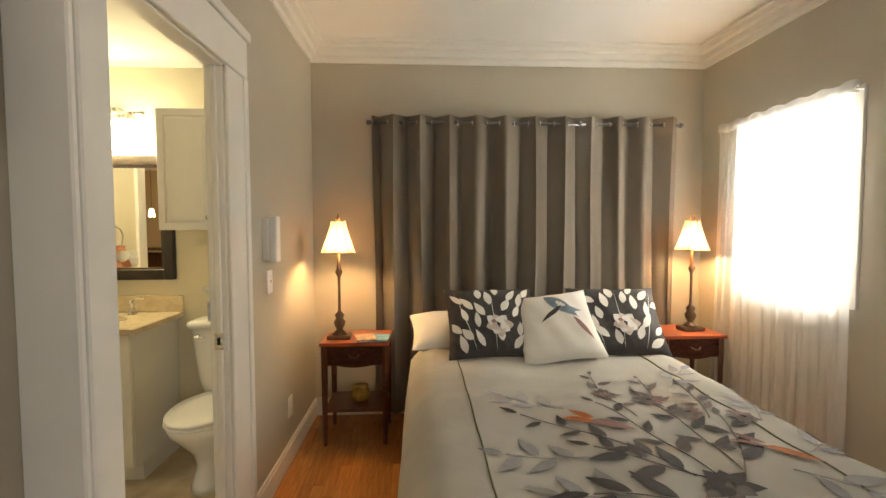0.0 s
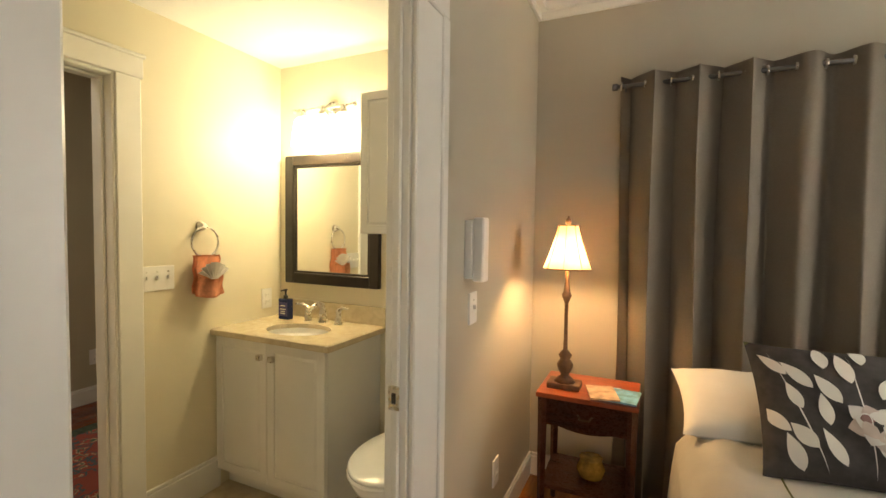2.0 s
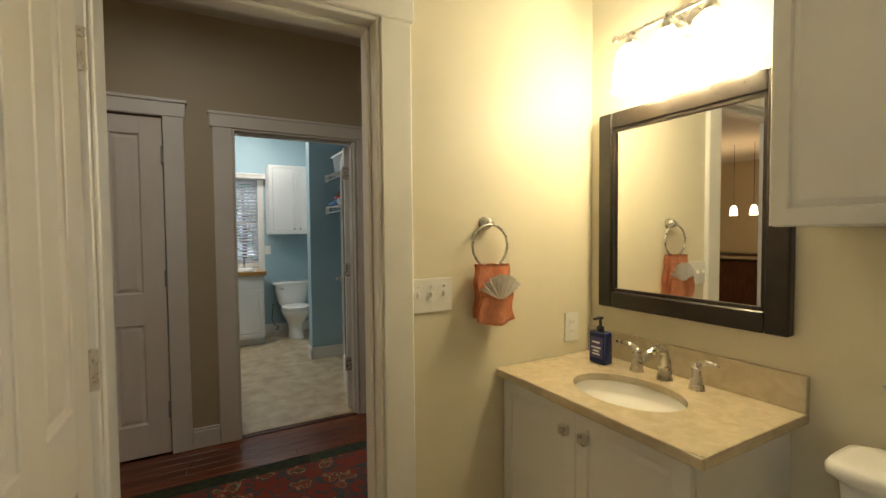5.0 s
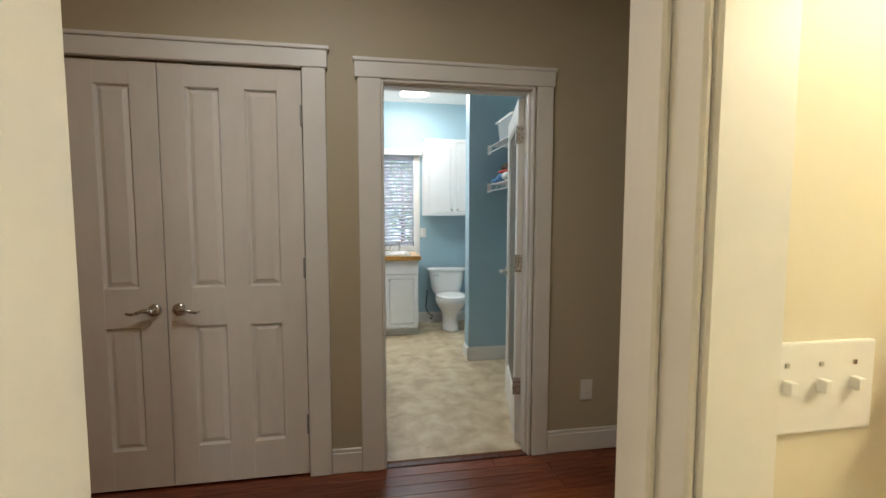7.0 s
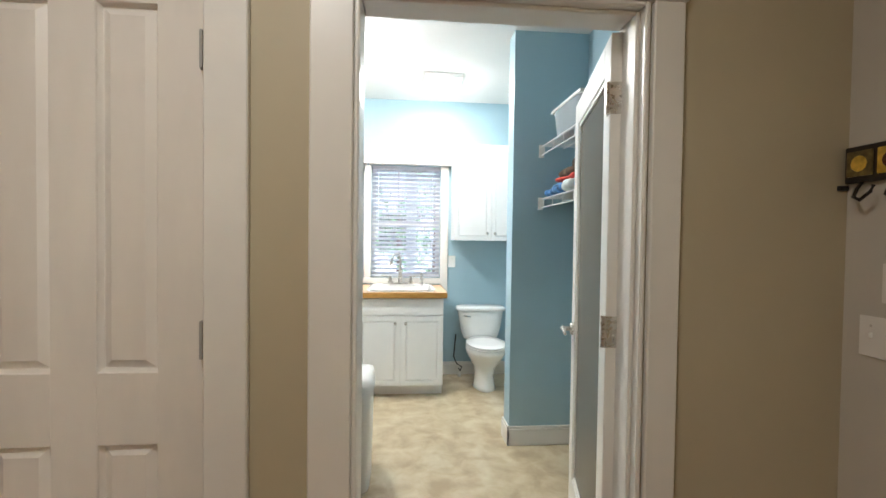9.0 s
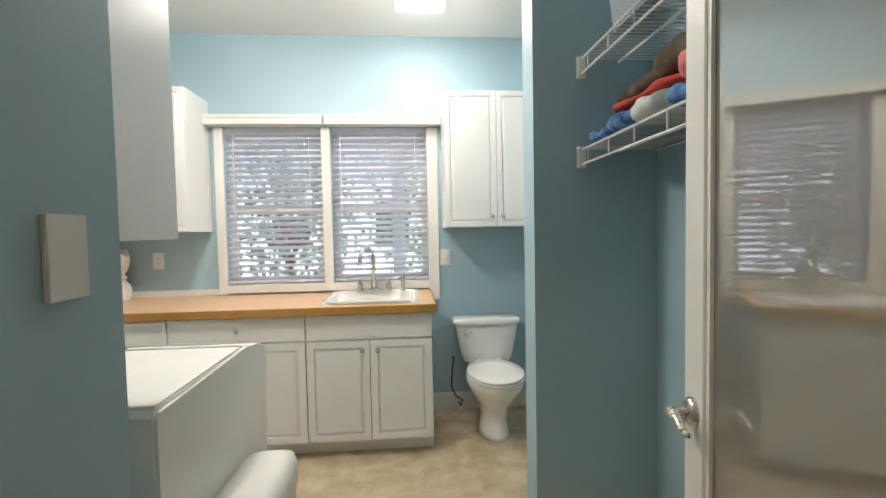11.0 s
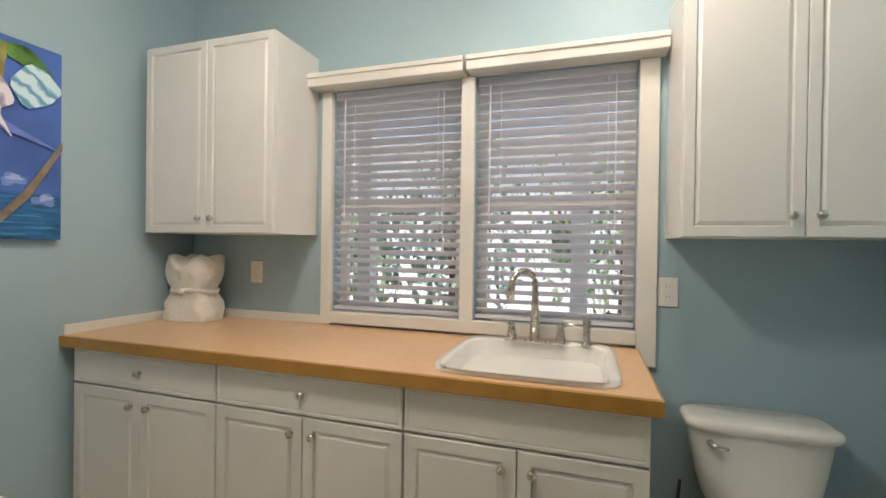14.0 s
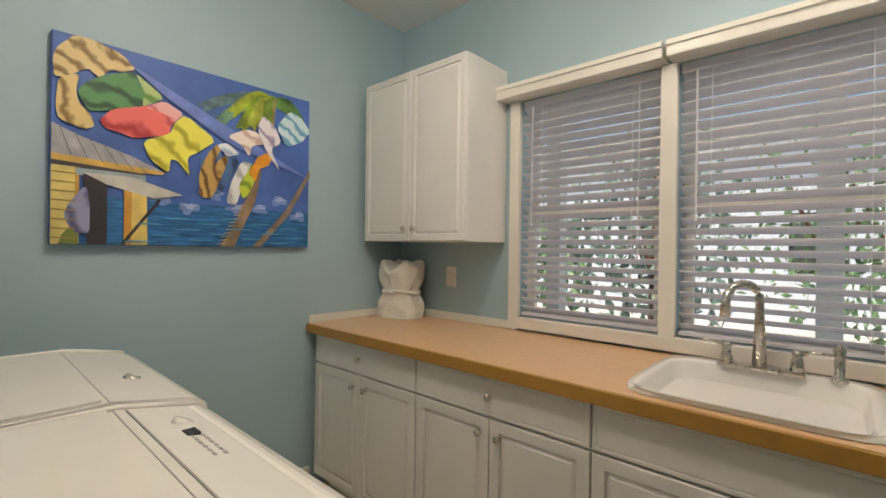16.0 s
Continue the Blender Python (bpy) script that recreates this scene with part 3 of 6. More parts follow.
def base_unit(y0, y1, knobbed=True):
    u = thing("base_cabinet", "white raised-panel base cabinet with one drawer front and two doors", "cabinet", (-6.5, (y0 + y1) / 2, 0), "laundry base cabinets")
    part("body", B(-6.858, -6.225, y0 + 0.001, y1 - 0.001, 0.10, 0.865), CABW, u)
    part("toe_kick", B(-6.858, -6.30, y0 + 0.001, y1 - 0.001, 0.0, 0.099), CABW, u)
    dr = part("drawer_front", raised(-6.224, -6.205, y0 + 0.004, y1 - 0.004, 0.715, 0.858, "+x", 0.012, 0.002, 0.006), CABW, u)
    if knobbed:
        knob(dr, (-6.205, (y0 + y1) / 2, 0.787), (1, 0, 0))
    m = (y0 + y1) / 2
    for a, b, ky in ((y0 + 0.004, m - 0.002, m - 0.045), (m + 0.002, y1 - 0.004, m + 0.045)):
        dd = part("cabinet_door", raised(-6.224, -6.205, a, b, 0.105, 0.705, "+x", 0.055, 0.012, 0.022), CABW, u)
        knob(dd, (-6.205, ky, 0.645), (1, 0, 0))


base_unit(0.205, 0.984)
base_unit(0.984, 1.757)
base_unit(1.757, 2.50, False)

ct = thing("laundry_worktop", "peach laminate worktop with golden front edge", "countertop", (-6.5, 1.3, 0.866))
SY0, SY1, SX0, SX1 = 1.845, 2.415, -6.775, -6.235
xs, ys = (-6.858, SX0 + 0.02, SX1 - 0.02, -6.188), (0.165, SY0 + 0.02, SY1 - 0.02, 2.52)
bm = bmesh.new()
grid = [[[bm.verts.new((x, y, z)) for z in (0.867, 0.912)] for y in ys] for x in xs]
for i, j in itertools.product(range(3), range(3)):
    if (i, j) != (1, 1):
        for z in (0, 1):
            bm.faces.new([grid[i + a][j + b][z] for a, b in ((0, 0), (1, 0), (1, 1), (0, 1))])
for e in [e for e in bm.edges if len(e.link_faces) == 1 and e.verts[0].co.z > 0.9]:
    p, q = e.verts
    low = [next(w for w in bm.verts if w.co.z < 0.9 and (w.co.xy - k.co.xy).length < 1e-5) for k in (p, q)]
    bm.faces.new((p, q, low[1], low[0]))
part("top", bm, LAMIN, ct)
part("front_edge", B(-6.188, -6.170, 0.165, 2.52, 0.866, 0.9115, bev=0.003), LAMEDGE, ct, "golden wood-toned front edge")
part("end_edge", B(-6.858, -6.17, 2.5202, 2.526, 0.866, 0.9115, bev=0.002), LAMEDGE, ct)
part("backsplash", B(-6.858, -6.846, 0.165, 1.02, 0.9125, 0.955, bev=0.002), TRIM, ct, "low white splash strip")
part("side_splash", B(-6.845, -6.19, 0.162, 0.174, 0.9125, 0.955, bev=0.002), TRIM, ct)

sk = thing("drop_in_sink", "off-white square drop-in sink", "sink", (-6.5, 2.14, 0.75))


def basin(u, v):
    a = 2 * math.pi * u
    c, s = math.cos(a), math.sin(a)
    k = (abs(c) ** 8 + abs(s) ** 8) ** (-1 / 8)
    prof = ((1.0, 0.914), (0.985, 0.930), (0.90, 0.930), (0.865, 0.922), (0.80, 0.80), (0.70, 0.755), (0.0, 0.75))
    i = min(int(v * 6 + 1e-6), 6)
    r, z = prof[i]
    return ((SX0 + SX1) / 2 + k * c * r * (SX1 - SX0 + 0.03) / 2 + (0.035 if i > 1 else 0) * (r if i > 2 else 1), (SY0 + SY1) / 2 + k * s * r * (SY1 - SY0 + 0.03) / 2, z)


part("basin", sheet(basin, 64, 6), PORC, sk, smooth=True)
part("drain", L([(0.04, 0), (0.04, 0.004), (0.015, 0.005)], (-6.48, 2.145, 0.752), 20), CHROME, sk)

fc = thing("laundry_faucet", "brushed nickel gooseneck faucet with two levers", "faucet", (-6.72, 2.12, 0.93))
part("deck_plate", B(-6.755, -6.695, 2.0, 2.245, 0.930, 0.945, bev=0.006), NICKEL, fc)
arc = [(-6.725, 2.12, 0.945), (-6.725, 2.12, 1.12)] + [(-6.725 + 0.058 * (1 - math.cos(a)), 2.12 - 0.040 * (1 - math.cos(a)), 1.165 + 0.060 * math.sin(a)) for a in [math.pi * k / 10 for k in range(11)]] + [(-6.606, 2.038, 1.115)]
part("spout", T(arc, [0.022, 0.014] + [0.013] * 10 + [0.014, 0.016], n=14), NICKEL, fc, smooth=True)
for yy, s in ((2.025, -1), (2.222, 1)):
    hb = part("handle", L([(0.022, 0), (0.019, 0.02), (0.013, 0.05), (0.015, 0.062), (0.006, 0.068)], (-6.725, yy, 0.944), 16), NICKEL, fc, smooth=True)
    part("lever", T([(-6.725, yy, 1.0), (-6.715, yy + s * 0.035, 1.012), (-6.70, yy + s * 0.085, 1.016)], [0.009, 0.007, 0.005], n=10), NICKEL, hb, smooth=True)
sd = thing("soap_dispenser", "brushed nickel soap dispenser set in the sink rim", "soap dispenser", (-6.725, 2.325, 0.93))
part("body", L([(0.022, 0), (0.022, 0.012), (0.013, 0.02), (0.015, 0.085), (0.017, 0.10), (0.010, 0.115)], (-6.725, 2.325, 0.930), 16), NICKEL, sd, smooth=True)
part("nozzle", T([(-6.725, 2.325, 1.035), (-6.69, 2.325, 1.05), (-6.665, 2.325, 1.044)], [0.009, 0.007, 0.005]), NICKEL, sd, smooth=True)


def wall_unit(y0, y1, z0, z1, x_back, x_front, sgn=1, doors=2, group="laundry wall cabinets", label="white raised-panel wall cabinet with two doors"):
    u = thing("wall_cabinet", label, "cabinet", (x_back, (y0 + y1) / 2, z0), group)
    xb = x_front - 0.02 * sgn
    part("body", B(min(x_back, xb), max(x_back, xb), y0, y1, z0, z1, bev=0.001, seg=1), CABW, u)
    w = (y1 - y0) / doors
    for k in range(doors):
        a, b = y0 + k * w + 0.0015, y0 + (k + 1) * w - 0.0015
        dd = part("cabinet_door", raised(min(xb, x_front) + 0.0005, max(xb, x_front), a, b, z0 + 0.002, z1 - 0.002, "+x" if sgn > 0 else "-x", 0.044, 0.010, 0.020), CABW, u)
        knob(dd, (x_front, b - 0.035 if k % 2 == 0 else a + 0.035, z0 + 0.07), (sgn, 0, 0))


wall_unit(0.222, 0.985, 1.366, 2.278, -6.858, -6.515)
wall_unit(2.622, 3.315, 1.362, 2.266, -6.858, -6.53)
wall_unit(0.35, 1.765, 1.335, 2.30, -4.232, -4.80, -1, 4, "cabinets over the washer", "white four-door wall cabinet above the washer")

# window with casing, sashes, glass
wd = tagged(thing("window_1", "white double-hung double window with lowered blinds", "window", (-6.9, 1.8, 1.0)), kind="structure")
bm = bmesh.new()
for b in ((-6.866, -6.835, 1.022, 1.08, 0.913, 2.095), (-6.866, -6.835, 2.515, 2.592, 0.84, 2.095), (-6.866, -6.835, 1.76, 1.825, 0.98, 2.095)):
    box(bm, *b, bev=0.003, seg=1)
part("window_frame", bm, TRIM, wd)
part("window_sill", B(-6.866, -6.825, 1.08, 2.515, 0.925, 0.982, bev=0.004), TRIM, wd)
for y0, y1 in ((0.985, 1.785), (1.80, 2.615)):
    v = part("valance", B(-6.862, -6.760, y0, y1, 2.10, 2.168, bev=0.006), TRIM, wd, "white moulded blind valance")
    part("bead", B(-6.760, -6.752, y0, y1, 2.142, 2.162, bev=0.003), TRIM, v)
for y0, y1 in ((1.08, 1.76), (1.825, 2.515)):
    for z0, z1, xx in ((0.982, 1.54, -6.945), (1.50, 2.095, -6.965)):
        sh = bmesh.new()
        for b in ((y0, y0 + 0.045, z0, z1), (y1 - 0.045, y1, z0, z1), (y0 + 0.045, y1 - 0.045, z0, z0 + 0.045), (y0 + 0.045, y1 - 0.045, z1 - 0.04, z1)):
            box(sh, xx - 0.014, xx + 0.014, b[0], b[1], b[2], b[3], bev=0.002, seg=1)
        s = part("sash", sh, TRIM, wd)
        g = part("pane", B(xx - 0.003, xx + 0.003, y0 + 0.044, y1 - 0.044, z0 + 0.044, z1 - 0.039), GLASS, s)
        g.visible_shadow = False
for y0, y1 in ((1.088, 1.752), (1.833, 2.508)):
    bl = thing("window_blind", "white two-inch slat blind, slats tilted half open", "blind", (-6.87, (y0 + y1) / 2, 0.99), "laundry blinds")
    part("headrail", B(-6.905, -6.862, y0, y1, 2.055, 2.094, bev=0.003), SLAT, bl)
    part("bottom_rail", B(-6.905, -6.857, y0, y1, 0.992, 1.008, bev=0.003), SLAT, bl)
    sl = bmesh.new()
    ta = radians(29)
    prof = [(s * 0.024, 0.0025 * (1 - s * s)) for s in (-1, -0.5, 0, 0.5, 1)]
    for dz in (0, -0.0025):
        for (p, q) in prof:
            for yy in (y0, y1):
                sl.verts.new((p * math.cos(ta) - q * math.sin(ta), yy, p * math.sin(ta) + q + dz))
    sl.verts.ensure_lookup_table()
    for k in range(4):
        for o in (0, 10):
            sl.faces.new([sl.verts[o + i] for i in (2 * k, 2 * k + 1, 2 * k + 3, 2 * k + 2)])
    sl.faces.new([sl.verts[i] for i in (0, 1, 11, 10)])
    sl.faces.new([sl.verts[i] for i in (8, 9, 19, 18)])
    first = part("slat", sl, SLAT, bl)
    zz = 1.03
    first.location = (-6.881, 0, zz)
    while zz < 2.03:
        zz += 0.0425
        s = new("slat", first.data)
        s.parent, s.matrix_parent_inverse = bl, INV[bl]
        s.location = (-6.881, 0, zz)
    for yy in (y0 + 0.11, y1 - 0.11):
        part("ladder_tape", B(-6.8575, -6.8565, yy - 0.001, yy + 0.001, 1.0, 2.06), SLAT, bl)
    part("wand", T([(-6.85, y0 + 0.06, 2.05), (-6.848, y0 + 0.06, 1.45)], 0.004), SLAT, bl)
    part("pull_cord", T([(-6.85, y1 - 0.08, 2.05), (-6.848, y1 - 0.08, 1.32)], 0.0018), SLAT, bl)
    part("tassel", L([(0.003, 0.03), (0.009, 0.0)], (-6.848, y1 - 0.08, 1.29), 10), SLAT, bl)


def toilet(m, tank_top, label, group):
    """Faces local +x, its back at x = 0."""
    t = thing("toilet", label, "toilet", local=m, group=group)

    def tankfn(u, v):
        a = 2 * math.pi * u
        c, s = math.cos(a), math.sin(a)
        k = (abs(c) ** 4 + abs(s) ** 4) ** (-1 / 4)
        w, dp = 0.165 + 0.06 * v ** 0.6, 0.070 + 0.022 * v ** 0.6
        return (0.105 + k * c * dp, k * s * w, 0.40 + v * (tank_top - 0.44))
    part("tank", sheet(tankfn, 40, 6), PORC, t, smooth=True)
    lid_prof = ((0.95, 0.0), (1.0, 0.008), (1.0, 0.024), (0.97, 0.036), (0.88, 0.042), (0.0, 0.042))

    def lidfn(u, v):
        a = 2 * math.pi * u
        k = (abs(math.cos(a)) ** 5 + abs(math.sin(a)) ** 5) ** -0.2
        r, z = lid_prof[round(v * 5)]
        return (0.108 + k * math.cos(a) * r * 0.104, k * math.sin(a) * r * 0.243, tank_top - 0.042 + z)
    part("tank_lid", sheet(lidfn, 48, 5), PORC, t, smooth=True)
    part("flush_lever", T([(0.19, -0.165, tank_top - 0.085), (0.217, -0.165, tank_top - 0.085), (0.221, -0.115, tank_top - 0.09)], [0.013, 0.010, 0.006], n=10), CHROME, t, "chrome flush lever", True)
    bm = bmesh.new()
    rings = []
    for z, cx, rx, ry in ((0, 0.36, 0.20, 0.105), (0.03, 0.36, 0.185, 0.095), (0.12, 0.35, 0.15, 0.085), (0.20, 0.37, 0.165, 0.10), (0.28, 0.40, 0.215, 0.15), (0.34, 0.42, 0.25, 0.18), (0.385, 0.43, 0.262, 0.188), (0.392, 0.43, 0.25, 0.175)):
        rings.append([bm.verts.new((cx + rx * math.cos(2 * math.pi * k / 32) * (1 if math.cos(2 * math.pi * k / 32) > 0 else 0.85), ry * math.sin(2 * math.pi * k / 32), z)) for k in range(32)])
    for a, b in zip(rings, rings[1:]):
        for k in range(32):
            bm.faces.new((a[k], a[(k + 1) % 32], b[(k + 1) % 32], b[k]))
    bm.faces.new(rings[0]), bm.faces.new(rings[-1])
    part("bowl", bm, PORC, t, smooth=True)
    part("deck", B(0.03, 0.26, -0.13, 0.13, 0.30, 0.402, bev=0.03, seg=3), PORC, t)
    for nm, z0, z1, rx, ry in (("seat", 0.393, 0.410, 0.258, 0.188), ("seat_cover", 0.411, 0.432, 0.255, 0.185)):
        part(nm, L([(0.97, z0), (1.0, z0 + 0.004), (1.0, z1 - 0.007), (0.97, z1 - 0.002), (0.6, z1)], (0.445, 0, 0), 40, rx, ry), PORC, t, smooth=True)
    for s in (-0.07, 0.07):
        part("seat_hinge", B(0.195, 0.235, s - 0.015, s + 0.015, 0.402, 0.43, bev=0.005), PORC, t)
    return t


toilet(pose(-6.855, 2.915, 0), 0.715, "white two-piece porcelain toilet, cover closed", "toilets")
hs = thing("water_supply_line", "black water hose from a wall valve to the toilet", "pipe", (-6.8, 2.70, 0.1))
part("hose", T([(-6.80, 2.68, 0.42), (-6.80, 2.67, 0.30), (-6.79, 2.66, 0.20), (-6.78, 2.69, 0.13), (-6.77, 2.74, 0.10), (-6.80, 2.73, 0.05), (-6.845, 2.72, 0.06)], 0.006), CORD, hs, smooth=True)
part("valve", L([(0.015, 0), (0.018, 0.02), (0.010, 0.04)], (-6.78, 2.72, 0.0), 12), PLAST, hs, smooth=True)


# washer and dryer, fronts to the west
def machine(name, label, y0, y1, top, washer):
    u = thing(name, label, name.replace("_", " "), (-4.9, (y0 + y1) / 2, 0), "laundry machines")
    xb, xf = -4.57, -5.295
    bm = bmesh.new()
    prof = [(xb, 0.02), (xb, top - 0.015), (xb - 0.015, top), (-5.12, top), (-5.18, top - 0.010), (-5.285, top - 0.030), (-5.318, top - 0.052), (-5.325, top - 0.10), (xf, top - 0.17), (xf, 0.02)]
    a = [bm.verts.new((x, y0, z)) for x, z in prof]
    b = [bm.verts.new((x, y1, z)) for x, z in prof]
    for k in range(len(prof)):
        j = (k + 1) % len(prof)
        bm.faces.new((a[k], a[j], b[j], b[k]))
    bm.faces.new(a), bm.faces.new(b)
    bmesh.ops.bevel(bm, geom=[e for e in bm.edges if abs(e.verts[0].co.y - e.verts[1].co.y) < 1e-6], offset=0.008, segments=2, affect="EDGES")
    part("body", bm, APPL, u)
    part("top_panel", B(-5.10, xb - 0.02, y0 + 0.012, y1 - 0.012, top + 0.0005, top + 0.007, bev=0.004), APPL, u)
    for yy, ln, w, mt in ([(y0 + 0.20, 0.035, 0.018, DARKP)] if washer else []):
        part("display", B(-5.215, -5.19, yy, yy + ln, top - 0.03, top - 0.0108), mt, u, "dark red display")
    dial = part("dial", T([(-5.205, y0 + (0.14 if washer else 0.42), top - 0.03), (-5.214, y0 + (0.14 if washer else 0.42), top - 0.010)], [0.024, 0.020], n=20), NICKEL if not washer else APPL, u, "control dial", True)
    if washer:
        for k in range(14):
            yy, xx = y0 + 0.19 + 0.022 * (k % 7) + 0.02, -5.197 - 0.020 * (k // 7)
            z = top - 0.010 - (-5.18 - xx) * 0.19
            part("label_mark", B(xx - 0.003, xx + 0.003, yy, yy + 0.014, z - 0.002, z + 0.0012), GREYP, u)
    if washer:
        for x_, w_, nm in ((-5.135, 0.004, "console_groove"), (-5.265, 0.012, "console_ledge")):
            z = top - 0.010 - max(0.0, -5.18 - x_) * 0.19 + (0.0095 if x_ > -5.18 else 0.0)
            part(nm, B(x_ - w_ / 2, x_ + w_ / 2, y0 + 0.02, y1 - 0.02, z - 0.004, z + 0.0015, bev=0.0005, seg=1), GREYP if w_ < 0.01 else PLAST, u)
    part("rear_edge_roll", T([(xb - 0.02, y0 + 0.004, top + 0.004), (-5.12, y0 + 0.004, top + 0.004), (-5.19, y0 + 0.004, top - 0.008), (-5.28, y0 + 0.004, top - 0.026)], 0.007, n=8), APPL, u, smooth=True)
    part("seam", B(-5.1135, -5.1115, y0 + 0.01, y1 - 0.01, top - 0.002, top + 0.0015), GREYP, u)
    part("front_recess", B(-5.307, -5.291, y0 + 0.03, y1 - 0.03, top - 0.20, top - 0.19), GREYP, u)
    bm = bmesh.new()
    c = ((y0 + y1) / 2, 0.48)
    for r0, r1, x0, x1 in ((0.21, 0.235, xf, xf - 0.022),):
        tube(bm, [(x0, c[0], c[1]), (x0 - 0.01, c[0], c[1]), (x1, c[0], c[1])], [r1, r1, r0], n=32)
    part("loading_door", bm, APPL, u, smooth=False)
    for fx in (xb - 0.05, xf + 0.05):
        for fy in (y0 + 0.06, y1 - 0.06):
            part("foot", L([(0.02, 0), (0.02, 0.02)], (fx, fy, 0), 10), GREYP, u)


machine("washer", "white front-control washing machine", 1.135, 1.812, 0.962, True)
machine("dryer", "white clothes dryer beside the washer", 0.455, 1.122, 0.975, False)

tr = thing("trash_can", "white plastic swing-top trash can beside the washer", "trash can", (-4.93, 1.90, 0))
part("bin", sheet(lambda u, v: (lambda a, k: (-4.93 + k * math.cos(a) * (0.165 + 0.025 * v), 1.895 + k * math.sin(a) * (0.073 + 0.012 * v), 0.003 + 0.52 * v))(2 * math.pi * u, (abs(math.cos(2 * math.pi * u)) ** 5 + abs(math.sin(2 * math.pi * u)) ** 5) ** -0.2), 40, 4), PLAST, tr, smooth=True)
part("lid", sheet(lambda u, v: (lambda a, k, r, z: (-4.93 + k * math.cos(a) * 0.197 * r, 1.895 + k * math.sin(a) * 0.091 * r, z))(2 * math.pi * u, (abs(math.cos(2 * math.pi * u)) ** 5 + abs(math.sin(2 * math.pi * u)) ** 5) ** -0.2, (1.0, 1.0, 0.9, 0.6, 0.0)[round(v * 4)], (0.52, 0.565, 0.605, 0.622, 0.625)[round(v * 4)]), 40, 4), PLAST, tr, smooth=True)

# wire shelves
for z, nm in ((1.99, "upper"), (1.645, "lower")):
    s = thing("wire_shelf", "white wire shelf loaded with folded beach towels" if nm == "lower" else "white wire shelf holding a clear plastic tub", "shelf", (-4.5, 3.2, z), "wire shelves")
    bm = bmesh.new()
    for yy, zz in ((3.045, z), (3.045, z - 0.055), (3.35, z), (3.20, z - 0.004)):
        tube(bm, [(-5.275, yy, zz), (-3.76, yy, zz)], 0.004, n=6)
    part("rail", bm, WIRE, s)
    bm = bmesh.new()
    for k in range(60):
        xx = -5.265 + k * 0.0253
        tube(bm, [(xx, 3.355, z + 0.004), (xx, 3.043, z + 0.004), (xx, 3.040, z - 0.004)], 0.0018, n=4)
    tagged(part("wire_deck", bm, WIRE, s), kind="stuff")
    for k in range(9):
        xx = -5.2 + k * 0.17
        part("front_upright", T([(xx, 3.045, z), (xx, 3.045, z - 0.055)], 0.003, n=6), WIRE, s)
    part("end_bracket", B(-5.279, -5.255, 3.03, 3.06, z - 0.07, z + 0.012, bev=0.003), PLAST, s, "white plastic end bracket")
    part("brace", T([(-4.3, 3.05, z - 0.05), (-4.3, 3.355, z - 0.30)], 0.005), WIRE, s)


def folded(name, label, cx, cy, z, lx, ly, h, material, seed, group="beach towels on the shelf"):
    rnd = random.Random(seed)
    ph = [rnd.uniform(0, 6) for _ in range(4)]

    def fn(u, v):
        a = 2 * math.pi * v
        k = (abs(math.cos(a)) ** 3 + abs(math.sin(a)) ** 3) ** (-1 / 3)
        e = min(1.0, 0.55 + 2.2 * min(u, 1 - u))
        x = cx + (u - 0.5) * lx
        return (x, cy + k * math.cos(a) * ly / 2 * e * (1 + 0.05 * math.sin(9 * u + ph[0])), z + h / 2 + k * math.sin(a) * h / 2 * e + (0.10 * h * math.sin(11 * u + ph[1]) + 0.16 * h * noise.noise(Vector((7 * u + seed, 4 * math.cos(a), seed)))) * (math.sin(a) > 0))
    bm = sheet(fn, 40, 28)
    bmesh.ops.holes_fill(bm, edges=bm.edges, sides=0)
    t = part(name, bm, material, smooth=True)
    return tagged(t, label, "towel", group)


ZS = 1.652
WHITECL = M("pale_striped_cloth", (0.62, 0.66, 0.62), 0.9, var=0.25, scale=10, bump=0.3)
folded("folded_towel", "blue patterned folded beach towel on wire shelf", -5.13, 3.19, ZS, 0.22, 0.28, 0.05, BLUECL, 1)
folded("folded_towel", "blue and white folded beach towel on wire shelf", -4.99, 3.18, ZS, 0.26, 0.28, 0.068, BLUECL, 11)
folded("folded_towel", "pale striped folded beach towel on wire shelf", -4.83, 3.18, ZS, 0.20, 0.28, 0.075, WHITECL, 12)
folded("folded_towel", "red folded beach towel on the towel pile", -4.90, 3.19, ZS + 0.072, 0.44, 0.25, 0.035, REDCL, 2)
folded("folded_towel", "brown camouflage cloth heaped on the towels", -4.97, 3.21, ZS + 0.104, 0.36, 0.23, 0.06, BROWNCL, 3)
folded("folded_towel", "dark brown cloth heaped on the towels", -4.70, 3.20, ZS + 0.112, 0.40, 0.24, 0.095, BROWNCL, 13)
folded("folded_towel", "blue patterned folded beach towel on wire shelf", -4.62, 3.19, ZS, 0.26, 0.28, 0.06, BLUECL, 14)
folded("folded_towel", "pink folded beach towel on wire shelf", -4.52, 3.18, ZS + 0.060, 0.40, 0.28, 0.075, PINKCL, 4)
folded("folded_towel", "grey striped rolled towel on the pink towel", -4.36, 3.20, ZS + 0.136, 0.34, 0.22, 0.10, STRIPECL, 5)
folded("folded_towel", "pink folded towel in the pile", -4.20, 3.20, ZS, 0.36, 0.27, 0.12, PINKCL, 6)
folded("folded_towel", "red folded towel in the pile", -4.12, 3.20, ZS + 0.124, 0.30, 0.26, 0.09, REDCL, 7)
tb = thing("storage_tub", "clear plastic storage tub with lid on the shelf", "storage box", (-4.9, 3.2, 1.997))
